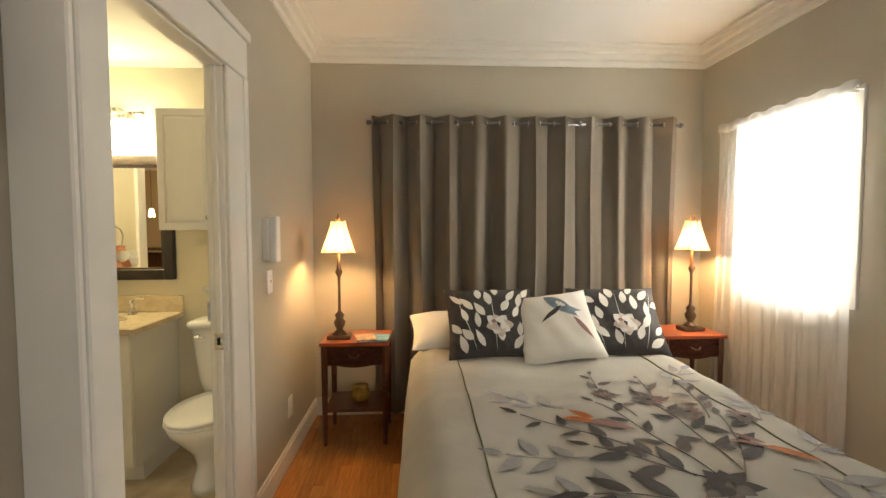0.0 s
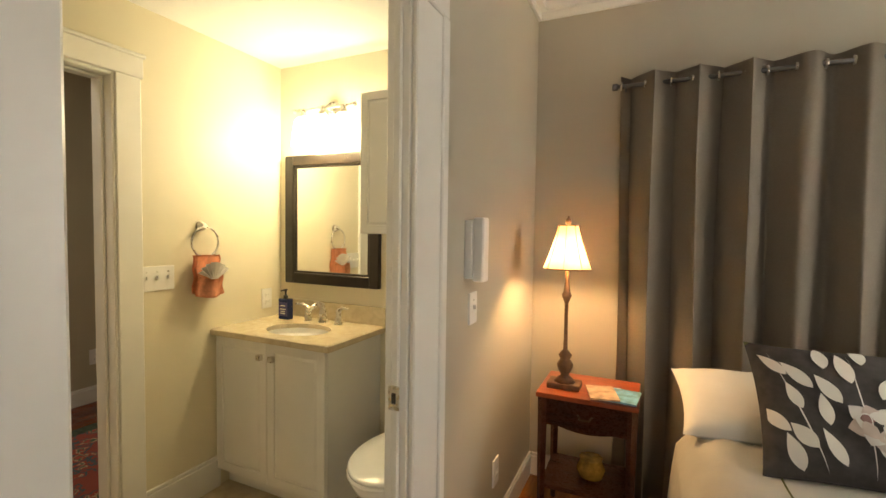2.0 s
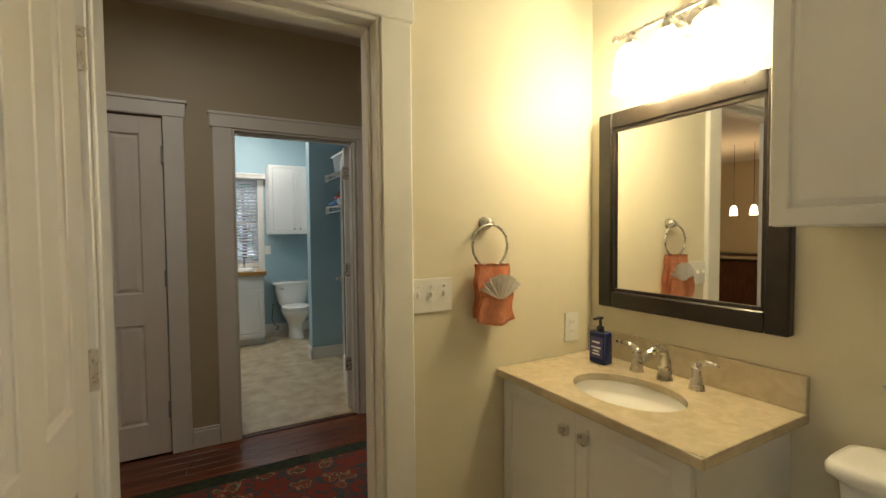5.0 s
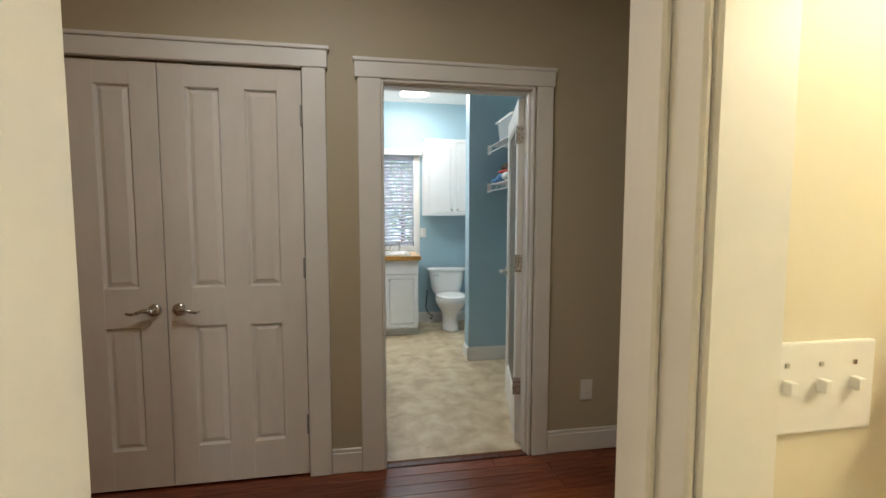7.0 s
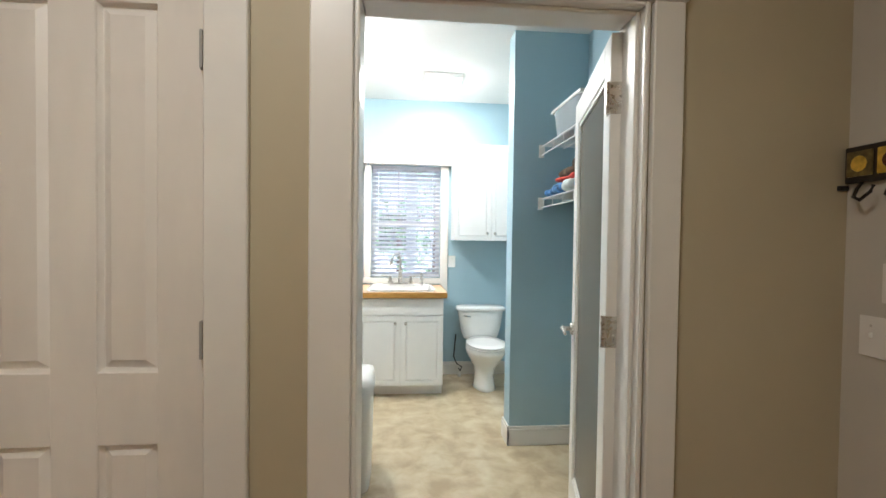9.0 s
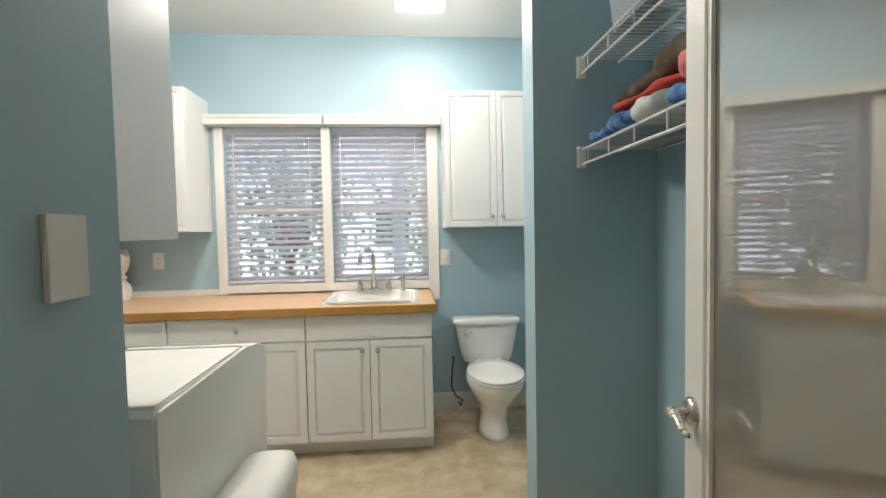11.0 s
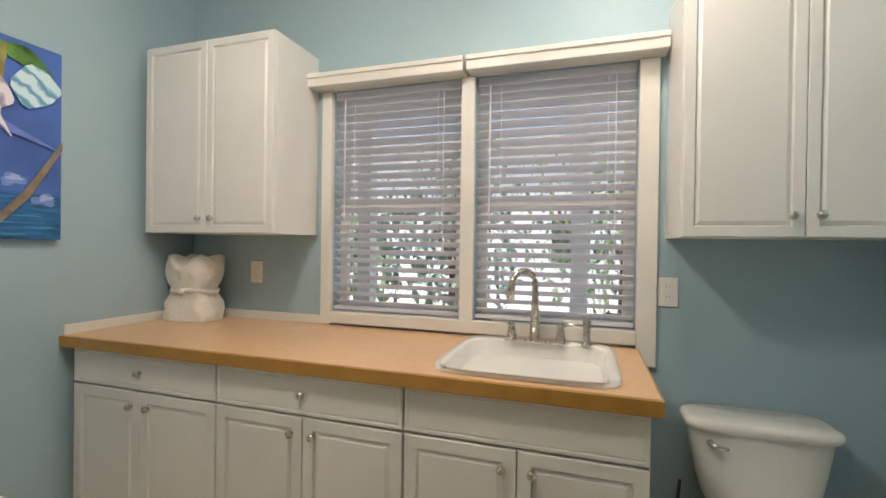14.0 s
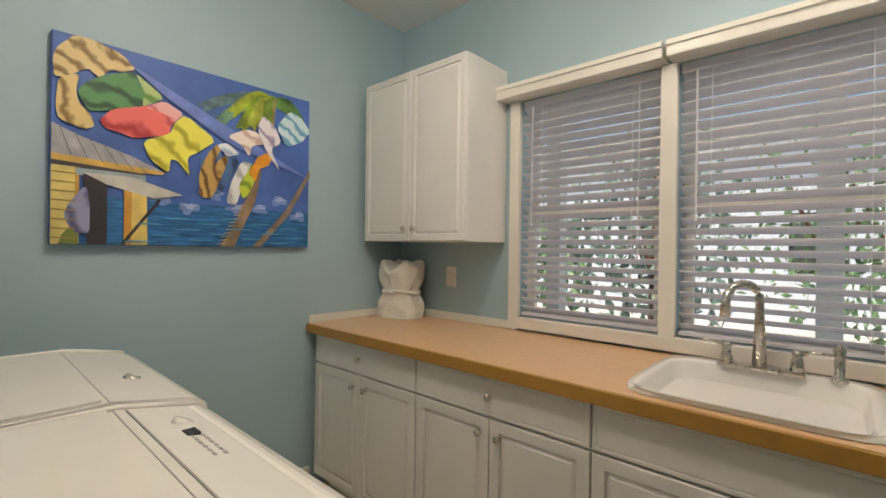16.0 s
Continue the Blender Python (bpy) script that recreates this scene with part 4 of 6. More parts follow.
part("tub", sheet(lambda u, v: (lambda a, k: (-4.88 + k * math.cos(a) * (0.20 + 0.02 * v), 3.20 + k * math.sin(a) * (0.13 + 0.015 * v), 1.997 + 0.16 * v))(2 * math.pi * u, (abs(math.cos(2 * math.pi * u)) ** 8 + abs(math.sin(2 * math.pi * u)) ** 8) ** -0.125), 40, 3), CLEARP, tb, smooth=True)
part("lid", B(-5.11, -4.65, 3.05, 3.35, 2.157, 2.175, bev=0.006), PLAST, tb)

# towel folded on the worktop, tied in the middle
tw = thing("tied_towel", "white terry towel bundle tied with a band on the worktop", "towel", (-6.68, 0.33, 0.913))


def bundle(u, v):
    a = 2 * math.pi * u
    c, s_ = math.cos(a), math.sin(a)
    k = (abs(c) ** 4 + abs(s_) ** 4) ** -0.25
    z = 0.32 * v
    waist = 1 - 0.24 * math.exp(-((z - 0.155) / 0.055) ** 2)
    close = 1.0 if v < 0.9 else max(0.0, 1 - ((v - 0.9) / 0.1) ** 2) ** 0.5 * 0.75 + 0.25 * (v < 1)
    lobes = 1 + 0.07 * math.cos(4 * a) * abs(z - 0.155) / 0.155 + 0.11 * noise.noise(Vector((3 * c, 3 * s_, 16 * z)))
    ears = 0.06 * max(0, v - 0.6) / 0.4 * (0.5 + 0.5 * math.cos(4 * a - math.pi))
    top = 0.045 * (1 - abs(s_) ** 0.7) * max(0.0, v - 0.75) / 0.25
    r = waist * close * lobes
    return (-6.715 + k * c * 0.10 * r, 0.325 + 0.02 * (v - 0.3) + k * s_ * (0.150 - 0.012 * v) * r, 0.9135 + z - top + ears * close)


part("terry_roll", sheet(bundle, 64, 40), TERRY, tw, smooth=True)
part("band", T([(-6.715 + 0.090 * math.cos(a), 0.328 + 0.126 * math.sin(a), 1.068 + 0.006 * math.sin(3 * a)) for a in [2 * math.pi * k / 36 for k in range(37)]], 0.011, n=8, cap=False), SHEET, tw, "cream tie band", True)
part("bow", sphere((-6.618, 0.34, 1.068), 0.022, 12, 0.7), SHEET, tw, smooth=True)


def plate(name, label, face, c, w, h, kind):
    """A switch or outlet plate. face: the axis that it faces, c: its centre on the wall."""
    p = thing(name, label, "wall plate", c, "wall plates")
    ax = face[1]
    s = 1 if face[0] == "+" else -1

    def pb(u0, u1, z0, z1, d0, d1, **k):
        a, b = sorted((d0 * s, d1 * s))
        return B(c[0] + a, c[0] + b, c[1] + u0, c[1] + u1, c[2] + z0, c[2] + z1, **k) if ax == "x" else B(c[0] + u0, c[0] + u1, c[1] + a, c[1] + b, c[2] + z0, c[2] + z1, **k)
    part("cover_plate", pb(-w / 2, w / 2, -h / 2, h / 2, -0.002, 0.006, bev=0.003), PLAST, p)
    if kind == "outlet":
        for z in (-0.02, 0.02):
            o = part("socket", pb(-0.016, 0.016, z - 0.013, z + 0.013, 0.005, 0.0085, bev=0.003), PLAST, p)
            for u in (-0.006, 0.006):
                part("slot", pb(u - 0.001, u + 0.001, z - 0.003, z + 0.006, 0.0083, 0.0090), GREYP, o)
    elif kind == "rocker":
        part("rocker", pb(-0.016, 0.016, -0.032, 0.032, 0.005, 0.010, bev=0.003), PLAST, p)
    elif kind != "blank":
        n = int(kind)
        for k in range(n):
            u = (k - (n - 1) / 2) * w / n * 0.92
            part("toggle", pb(u - 0.005, u + 0.005, -0.004, 0.012, 0.005, 0.018, bev=0.002), PLAST, p)
            part("screw", pb(u - 0.003, u + 0.003, 0.027, 0.033, 0.005, 0.0075, bev=0.001), NICKEL, p)
    return p


plate("outlet_plate", "white outlet plate on blue wall", "+x", (-6.858, 0.609, 1.165), 0.073, 0.118, "outlet")
plate("outlet_plate", "white outlet plate beside the window", "+x", (-6.858, 2.635, 1.147), 0.073, 0.118, "outlet")
plate("switch_plate", "white blank wall plate on blue return wall", "+y", (-4.125, 1.968, 1.322), 0.062, 0.10, "blank")
plate("switch_plate", "cream triple toggle switch plate on bathroom wall", "+x", (-1.728, 2.475, 1.155), 0.162, 0.115, "3")
plate("outlet_plate", "cream outlet plate above the vanity", "+x", (-1.728, 3.13, 0.975), 0.073, 0.118, "outlet")
plate("outlet_plate", "cream outlet plate low on hall wall", "+x", (-3.608, 3.17, 0.36), 0.073, 0.118, "outlet")
plate("switch_plate", "white switch plate below the intercom", "+x", (-0.243, 2.70, 1.11), 0.073, 0.118, "1")
plate("outlet_plate", "white outlet plate low on bedroom wall", "+x", (-0.243, 3.02, 0.33), 0.073, 0.118, "outlet")
plate("switch_plate", "white four-toggle switch plate on hall wall", "-y", (-3.45, 3.468, 1.115), 0.21, 0.115, "4")

cl = thing("ceiling_light", "square white flush ceiling light, lit; southeast copy is an added fill", "ceiling light", (-6.25, 2.47, 2.70), "laundry ceiling lights")
part("frame", B(-6.41, -6.09, 2.31, 2.63, 2.715, 2.75, bev=0.006), PLAST, cl)
part("diffuser", B(-6.39, -6.11, 2.33, 2.61, 2.695, 2.7145, bev=0.006), LITLENS, cl, "glowing white diffuser")
# unseen copy, added as a housing for the fill lamps
copy_thing(cl, Matrix.Translation((-5.45, 1.55, 2.70)))

# painting on the south wall: x runs from -5.11 (east) to -6.155 (west)
pc = thing("canvas_painting", "bright tropical beach painting on stretched canvas", "painting", (-5.63, 0.165, 1.33))
PX, PZ, PW, PH = -5.11, 1.325, 1.045, 0.78
SKYP = M("painted_sky_blue", (0.055, 0.14, 0.46), 0.5, var=0.35, scale=3)
SEAP = M("painted_sea_blue", (0.015, 0.14, 0.36), 0.5, var=0.5, scale=10, stretch=(1, 1, 8))
part("canvas", B(PX - PW, PX, 0.161, 0.197, PZ, PZ + PH, bev=0.002, seg=1), SKYP, pc)
part("painted_sea", B(PX - PW + 0.001, PX - 0.001, 0.1972, 0.1978, PZ + 0.001, PZ + 0.185), SEAP, pc)
layer, tints = [0.198], {}


def paint(name, pts, col, var=0.2):
    """A flat painted shape, or several in one colour; pts as (u, v) of the canvas, u from its east edge."""
    layer[0] += 0.00008
    bm = bmesh.new()
    for k, shape in enumerate(pts if isinstance(pts[0][0], tuple) else [pts]):
        bm.faces.new([bm.verts.new((PX - u * PW, layer[0] + 0.00002 * k, PZ + v * PH)) for u, v in shape])
    if (name, col) not in tints:
        tints[(name, col)] = M("paint_" + name, col, 0.5, var=var, scale=14)
    part(name, bm, tints[(name, col)], pc)


def blobby(u, v, ru, rv, rot, seed, n=34, wob=0.15):
    r = random.Random(seed)
    ph = (r.uniform(0, 6), r.uniform(0, 6))
    out = []
    for k in range(n):
        a = 2 * math.pi * k / n
        q = 1 + wob * math.sin(3 * a + ph[0]) + wob * 0.6 * math.sin(5 * a + ph[1])
        x, y = ru * q * math.cos(a), rv * q * math.sin(a)
        out.append((min(0.999, max(0.001, u + x * math.cos(rot) - y * math.sin(rot))), min(0.998, max(0.002, v + x * math.sin(rot) + y * math.cos(rot)))))
    return out


def fold_shape(name, pts, dark, light, rot, scale):
    """A painted cloth: a rounded outline, brushed folds running along rot."""
    if (name, dark) not in tints:
        m = M("paint_" + name, light, 0.5)
        nt = m.node_tree
        tc, mp, wv, rp = (nt.nodes.new("ShaderNode" + k) for k in ("TexCoord", "Mapping", "TexWave", "ValToRGB"))
        mp.inputs["Rotation"].default_value = (0, rot, 0)
        wv.bands_direction = "Z"
        wv.inputs["Scale"].default_value, wv.inputs["Distortion"].default_value, wv.inputs["Detail"].default_value = scale * 0.36, 7.0, 2.5
        wv.inputs["Detail Scale"].default_value = 2.2
        rp.color_ramp.elements[0].color, rp.color_ramp.elements[1].color = dark + (1,), light + (1,)
        rp.color_ramp.elements[1].position = 0.6
        nt.links.new(tc.outputs["Object"], mp.inputs[0]), nt.links.new(mp.outputs[0], wv.inputs["Vector"])
        nt.links.new(wv.outputs[0], rp.inputs[0]), nt.links.new(rp.outputs[0], nt.nodes["Principled BSDF"].inputs["Base Color"])
        tints[(name, dark)] = m
    n = len(pts)
    soft = [tuple(a + (b - a) * q for a, b in zip(pts[k], pts[(k + 1) % n])) for k in range(n) for q in (0.16, 0.84)]
    layer[0] += 0.00008
    bm = bmesh.new()
    bm.faces.new([bm.verts.new((PX - u * PW, layer[0], PZ + v * PH)) for u, v in soft])
    part(name, bm, tints[(name, dark)], pc)


for k in range(7):
    paint("painted_cloud", blobby(0.34 + 0.10 * k, 0.25 + 0.05 * math.sin(4 * k), 0.04, 0.028, 0.1, 20 + k, wob=0.25), (0.16, 0.27, 0.58))
    paint("painted_cloud_top", blobby(0.345 + 0.10 * k, 0.262 + 0.05 * math.sin(4 * k), 0.024, 0.015, 0.1, 30 + k, wob=0.25), (0.34, 0.42, 0.68))
# palm crown: combs of narrow leaflets along drooping ribs
for f, (a0, ln, droop, col) in enumerate(((3.35, 0.30, 0.30, (0.10, 0.20, 0.22)), (3.6, 0.26, 0.40, (0.12, 0.26, 0.16)), (3.3, 0.17, 0.35, (0.30, 0.38, 0.03)), (3.75, 0.17, 0.45, (0.20, 0.30, 0.02)), (4.0, 0.15, 0.35, (0.34, 0.40, 0.05)), (-0.25, 0.14, 0.30, (0.06, 0.18, 0.05)), (-0.65, 0.15, 0.30, (0.10, 0.24, 0.05)), (4.4, 0.10, 0.2, (0.16, 0.26, 0.03)))):
    leaflets = []
    for k in range(16):
        q = (k + 1) / 16
        u, v = 0.80 + ln * q * math.cos(a0), 0.955 + ln * q * math.sin(a0) * 0.6 - droop * 0.35 * q * q
        for side in (-1, 1):
            rot = a0 + 0.5 * q + side * 0.55
            leaflets.append(blobby(u + 0.02 * math.cos(rot), v + 0.024 * math.sin(rot), 0.036 * (1.2 - 0.5 * q), 0.008, rot, 40 + k, n=10, wob=0.05))
    paint("painted_frond", leaflets, col, 0.6)
    layer[0] += 0.0007
paint("painted_roof", [(0.001, 0.568), (0.076, 0.524), (0.231, 0.46), (0.345, 0.396), (0.271, 0.401), (0.001, 0.426)], (0.40, 0.40, 0.43), 0.25)
paint("painted_fascia", [(0.001, 0.426), (0.271, 0.405), (0.349, 0.393), (0.338, 0.379), (0.261, 0.375), (0.001, 0.396)], (0.68, 0.42, 0.10), 0.2)
paint("painted_eave_shadow", [(0.001, 0.396), (0.261, 0.375), (0.281, 0.372), (0.281, 0.359), (0.001, 0.373)], (0.05, 0.04, 0.05), 0.2)
paint("painted_hut_wall", [(0.001, 0.373), (0.068, 0.371), (0.068, 0.002), (0.001, 0.002)], (0.70, 0.56, 0.20), 0.2)
paint("painted_hut_trim", [(0.066, 0.37), (0.078, 0.37), (0.078, 0.002), (0.066, 0.002)], (0.62, 0.32, 0.06), 0.2)
paint("painted_lintel", [(0.068, 0.368), (0.283, 0.367), (0.283, 0.32), (0.068, 0.335)], (0.30, 0.38, 0.42), 0.2)
paint("painted_hut_post", [(0.236, 0.291), (0.286, 0.297), (0.291, 0.002), (0.236, 0.002)], (0.72, 0.54, 0.16), 0.2)
paint("painted_hut_trim", [(0.212, 0.288), (0.237, 0.288), (0.237, 0.002), (0.212, 0.002)], (0.62, 0.30, 0.05), 0.2)
paint("painted_doorway", [(0.089, 0.345), (0.16, 0.319), (0.16, 0.002), (0.101, 0.002)], (0.03, 0.022, 0.03), 0.2)
paint("painted_shutter", [(0.089, 0.348), (0.241, 0.35), (0.415, 0.279), (0.312, 0.249), (0.16, 0.299)], (0.56, 0.54, 0.50), 0.2)
paint("painted_prop", [(0.2, 0.002), (0.214, 0.002), (0.337, 0.243), (0.326, 0.247)], (0.03, 0.025, 0.03), 0.2)
paint("painted_grass", [(0.022, 0.002), (0.031, 0.047), (0.051, 0.083), (0.076, 0.052), (0.076, 0.002)], (0.18, 0.22, 0.05), 0.2)
fold_shape("painted_shirt", [(0.035, 0.139), (0.051, 0.197), (0.089, 0.28), (0.102, 0.274), (0.109, 0.187), (0.109, 0.056), (0.076, 0.052), (0.051, 0.083)], (0.10, 0.10, 0.22), (0.30, 0.30, 0.48), 1.2, 9)
paint("painted_palm_trunk", [(0.564, 0.002), (0.626, 0.002), (0.718, 0.275), (0.749, 0.485), (0.718, 0.479), (0.68, 0.308), (0.622, 0.122)], (0.26, 0.17, 0.10), 0.5)
paint("painted_palm_trunk", [(0.708, 0.002), (0.749, 0.002), (0.89, 0.213), (0.999, 0.482), (0.999, 0.531), (0.874, 0.251), (0.798, 0.13)], (0.24, 0.18, 0.13), 0.5)
paint("painted_palm_trunk", [(0.79, 0.768), (0.805, 0.772), (0.817, 0.957), (0.802, 0.952)], (0.26, 0.22, 0.08), 0.4)
paint("painted_line", [(0.231, 0.922), (0.236, 0.924), (0.999, 0.465), (0.59, 0.614), (0.343, 0.804)], (0.14, 0.22, 0.60), 0.2)
fold_shape("painted_gold_cloth", [(0.002, 0.862), (0.01, 0.914), (0.06, 0.998), (0.12, 0.997), (0.202, 0.965), (0.246, 0.905), (0.202, 0.878), (0.165, 0.874), (0.133, 0.818), (0.098, 0.856), (0.043, 0.793), (0.006, 0.779)], (0.22, 0.12, 0.03), (0.72, 0.55, 0.26), 0.5, 14)
fold_shape("painted_gold_cloth", [(0.018, 0.784), (0.076, 0.819), (0.066, 0.744), (0.072, 0.688), (0.111, 0.627), (0.12, 0.578), (0.089, 0.556), (0.018, 0.587), (0.01, 0.655)], (0.24, 0.13, 0.03), (0.74, 0.56, 0.24), 1.3, 12)
fold_shape("painted_green_cloth", [(0.068, 0.73), (0.094, 0.789), (0.156, 0.848), (0.241, 0.895), (0.261, 0.825), (0.343, 0.796), (0.261, 0.718), (0.174, 0.675), (0.102, 0.646)], (0.01, 0.07, 0.03), (0.07, 0.26, 0.09), 0.15, 10)
fold_shape("painted_green_cloth", [(0.241, 0.895), (0.345, 0.795), (0.291, 0.74), (0.268, 0.725), (0.273, 0.805)], (0.10, 0.26, 0.04), (0.42, 0.55, 0.24), 0.6, 12)
fold_shape("painted_red_cloth", [(0.133, 0.618), (0.174, 0.682), (0.271, 0.726), (0.343, 0.775), (0.415, 0.728), (0.365, 0.648), (0.365, 0.6), (0.241, 0.551), (0.202, 0.568), (0.151, 0.578)], (0.48, 0.02, 0.03), (0.88, 0.16, 0.14), 0.1, 9)
fold_shape("painted_pink_cloth", [(0.273, 0.724), (0.343, 0.78), (0.417, 0.728), (0.37, 0.663), (0.354, 0.707)], (0.72, 0.16, 0.18), (0.90, 0.46, 0.46), 0.4, 12)
fold_shape("painted_yellow_cloth", [(0.269, 0.545), (0.365, 0.608), (0.378, 0.668), (0.42, 0.729), (0.545, 0.616), (0.472, 0.532), (0.429, 0.495), (0.44, 0.386), (0.398, 0.462), (0.367, 0.473), (0.362, 0.39), (0.296, 0.453)], (0.42, 0.38, 0.02), (0.85, 0.80, 0.12), 0.8, 10)
fold_shape("painted_navy_cloth", [(0.47, 0.489), (0.539, 0.537), (0.649, 0.531), (0.596, 0.37), (0.551, 0.298), (0.508, 0.324)], (0.015, 0.04, 0.12), (0.06, 0.16, 0.36), 1.1, 9)
fold_shape("painted_brown_cloth", [(0.476, 0.286), (0.476, 0.422), (0.508, 0.53), (0.545, 0.594), (0.57, 0.587), (0.527, 0.465), (0.583, 0.545), (0.596, 0.512), (0.545, 0.328), (0.52, 0.273)], (0.14, 0.06, 0.02), (0.55, 0.34, 0.10), 1.3, 14)
fold_shape("painted_white_cloth", [(0.545, 0.594), (0.59, 0.614), (0.649, 0.558), (0.59, 0.532)], (0.40, 0.48, 0.66), (0.80, 0.84, 0.90), 0.4, 12)
fold_shape("painted_white_cloth", [(0.587, 0.262), (0.609, 0.39), (0.653, 0.519), (0.704, 0.514), (0.662, 0.379), (0.631, 0.245)], (0.40, 0.42, 0.46), (0.80, 0.82, 0.84), 1.2, 14)
fold_shape("painted_lime_cloth", [(0.639, 0.367), (0.686, 0.47), (0.699, 0.513), (0.732, 0.5), (0.699, 0.347), (0.662, 0.284)], (0.20, 0.34, 0.02), (0.58, 0.68, 0.06), 1.1, 14)
paint("painted_orange_cloth", [(0.686, 0.456), (0.728, 0.559), (0.775, 0.599), (0.801, 0.579), (0.783, 0.519), (0.736, 0.486), (0.718, 0.405)], (0.88, 0.34, 0.02), 0.2)
fold_shape("painted_cream_cloth", [(0.587, 0.653), (0.669, 0.718), (0.725, 0.713), (0.783, 0.657), (0.699, 0.624), (0.688, 0.553), (0.656, 0.614)], (0.62, 0.44, 0.40), (0.92, 0.82, 0.76), 0.3, 12)
fold_shape("painted_lilac_cloth", [(0.722, 0.741), (0.751, 0.827), (0.813, 0.773), (0.843, 0.675), (0.79, 0.625), (0.84, 0.486), (0.771, 0.598)], (0.34, 0.28, 0.44), (0.82, 0.78, 0.84), 1, 14)
fold_shape("painted_pale_blue_cloth", [(0.817, 0.775), (0.882, 0.894), (0.941, 0.877), (0.999, 0.792), (0.955, 0.71), (0.871, 0.654)], (0.12, 0.40, 0.62), (0.66, 0.86, 0.94), 0.5, 16)
for k in range(12):
    paint("painted_trunk_ring", [(0.553 + 0.0085 * k, 0.010 + 0.0215 * k), (0.587 + 0.0075 * k, 0.016 + 0.0215 * k), (0.588 + 0.0075 * k, 0.022 + 0.0215 * k), (0.554 + 0.0085 * k, 0.016 + 0.0215 * k)], (0.50, 0.42, 0.30))
for k in range(8):
    paint("painted_board", [(0.002, 0.044 * k + 0.030), (0.068, 0.044 * k + 0.028), (0.068, 0.044 * k + 0.033), (0.002, 0.044 * k + 0.036)], (0.36, 0.25, 0.06))
for k in range(6):
    paint("painted_roof_seam", [(0.02 + 0.042 * k, 0.555 - 0.020 * k), (0.024 + 0.042 * k, 0.553 - 0.020 * k), (0.056 + 0.046 * k, 0.428 - 0.010 * k), (0.052 + 0.046 * k, 0.428 - 0.010 * k)], (0.20, 0.20, 0.22))
for k in range(16):
    paint("painted_wave", blobby(0.26 + 0.044 * k, 0.02 + 0.15 * ((k * 0.618) % 1), 0.05, 0.004, 0, 80 + k), (0.06, 0.30, 0.50))


# ---- bathroom ----
vn = thing("vanity_cabinet", "white two-door vanity cabinet", "cabinet", (-1.35, 3.0, 0))
part("body", B(-1.725, -0.995, 2.80, 3.248, 0.10, 0.830), CABW, vn)
part("toe_kick", B(-1.725, -0.995, 2.86, 3.248, 0, 0.099), CABW, vn)
for a, b, kx in ((-1.722, -1.3615, -1.40), (-1.3585, -0.998, -1.32)):
    dd = part("cabinet_door", raised(a, b, 2.781, 2.799, 0.105, 0.826, "-y", 0.06, 0.007, 0.02), CABW, vn)
    part("knob", B(kx - 0.015, kx + 0.015, 2.757, 2.781, 0.735, 0.765, bev=0.005), NICKEL, dd, "square nickel knob")
vt = thing("stone_countertop", "cream marble vanity top with oval undermount basin", "countertop", (-1.35, 3.0, 0.83))
BC, BR = (-1.325, 2.965), (0.185, 0.135)
bm = bmesh.new()
n = 64
outer, inner, low = [], [], []
for k in range(n):
    a = 2 * math.pi * k / n
    c, s = math.cos(a), math.sin(a)
    t = min((0.372 if c > 0 else 0.403) / max(abs(c), 1e-6), (0.285 if s > 0 else 0.215) / max(abs(s), 1e-6))
    outer.append(bm.verts.new((BC[0] + c * t, BC[1] + s * t, 0.862)))
    inner.append(bm.verts.new((BC[0] + BR[0] * c, BC[1] + BR[1] * s, 0.862)))
    low.append(bm.verts.new((BC[0] + BR[0] * c, BC[1] + BR[1] * s, 0.838)))
for k in range(n):
    j = (k + 1) % n
    bm.faces.new((outer[k], outer[j], inner[j], inner[k]))
    bm.faces.new((inner[k], inner[j], low[j], low[k]))
part("slab", bm, MARBLE, vt)
bm = bmesh.new()
box(bm, -1.728, -0.952, 2.748, 2.764, 0.832, 0.8605, bev=0.006)
box(bm, -0.968, -0.952, 2.764, 3.248, 0.832, 0.8605, bev=0.006)
part("nosed_edge", bm, MARBLE, vt)
part("backsplash", B(-1.728, -0.953, 3.228, 3.249, 0.863, 0.965, bev=0.003), MARBLE, vt, "cream marble splash")
part("basin", L([(1.0, 0.838), (0.985, 0.80), (0.90, 0.745), (0.65, 0.715), (0.25, 0.706), (0.10, 0.705)], (BC[0], BC[1], 0), 48, BR[0], BR[1]), PORC, vt, "white oval basin", True)
part("drain", L([(0.022, 0), (0.022, 0.004), (0.01, 0.005)], (BC[0], BC[1], 0.706), 16), NICKEL, vt)

bf = thing("vanity_faucet", "brushed nickel widespread faucet with two levers", "faucet", (-1.33, 3.16, 0.862))
part("spout", T([(-1.33, 3.165, 0.862), (-1.33, 3.165, 0.93), (-1.33, 3.155, 0.962), (-1.33, 3.125, 0.975), (-1.33, 3.08, 0.962), (-1.33, 3.055, 0.94)], [0.026, 0.018, 0.017, 0.015, 0.013, 0.011], n=14), NICKEL, bf, smooth=True)
for xx, s in ((-1.44, -1), (-1.22, 1)):
    h = part("handle", L([(0.026, 0), (0.022, 0.012), (0.014, 0.05), (0.016, 0.075), (0.008, 0.085)], (xx, 3.165, 0.862), 16), NICKEL, bf, smooth=True)
    part("lever", T([(xx, 3.165, 0.94), (xx + s * 0.03, 3.16, 0.955), (xx + s * 0.075, 3.15, 0.957)], [0.010, 0.009, 0.006], n=10), NICKEL, h, smooth=True)
sb = thing("soap_bottle", "dark blue soap bottle with black pump and pale label", "bottle", (-1.575, 3.13, 0.862))
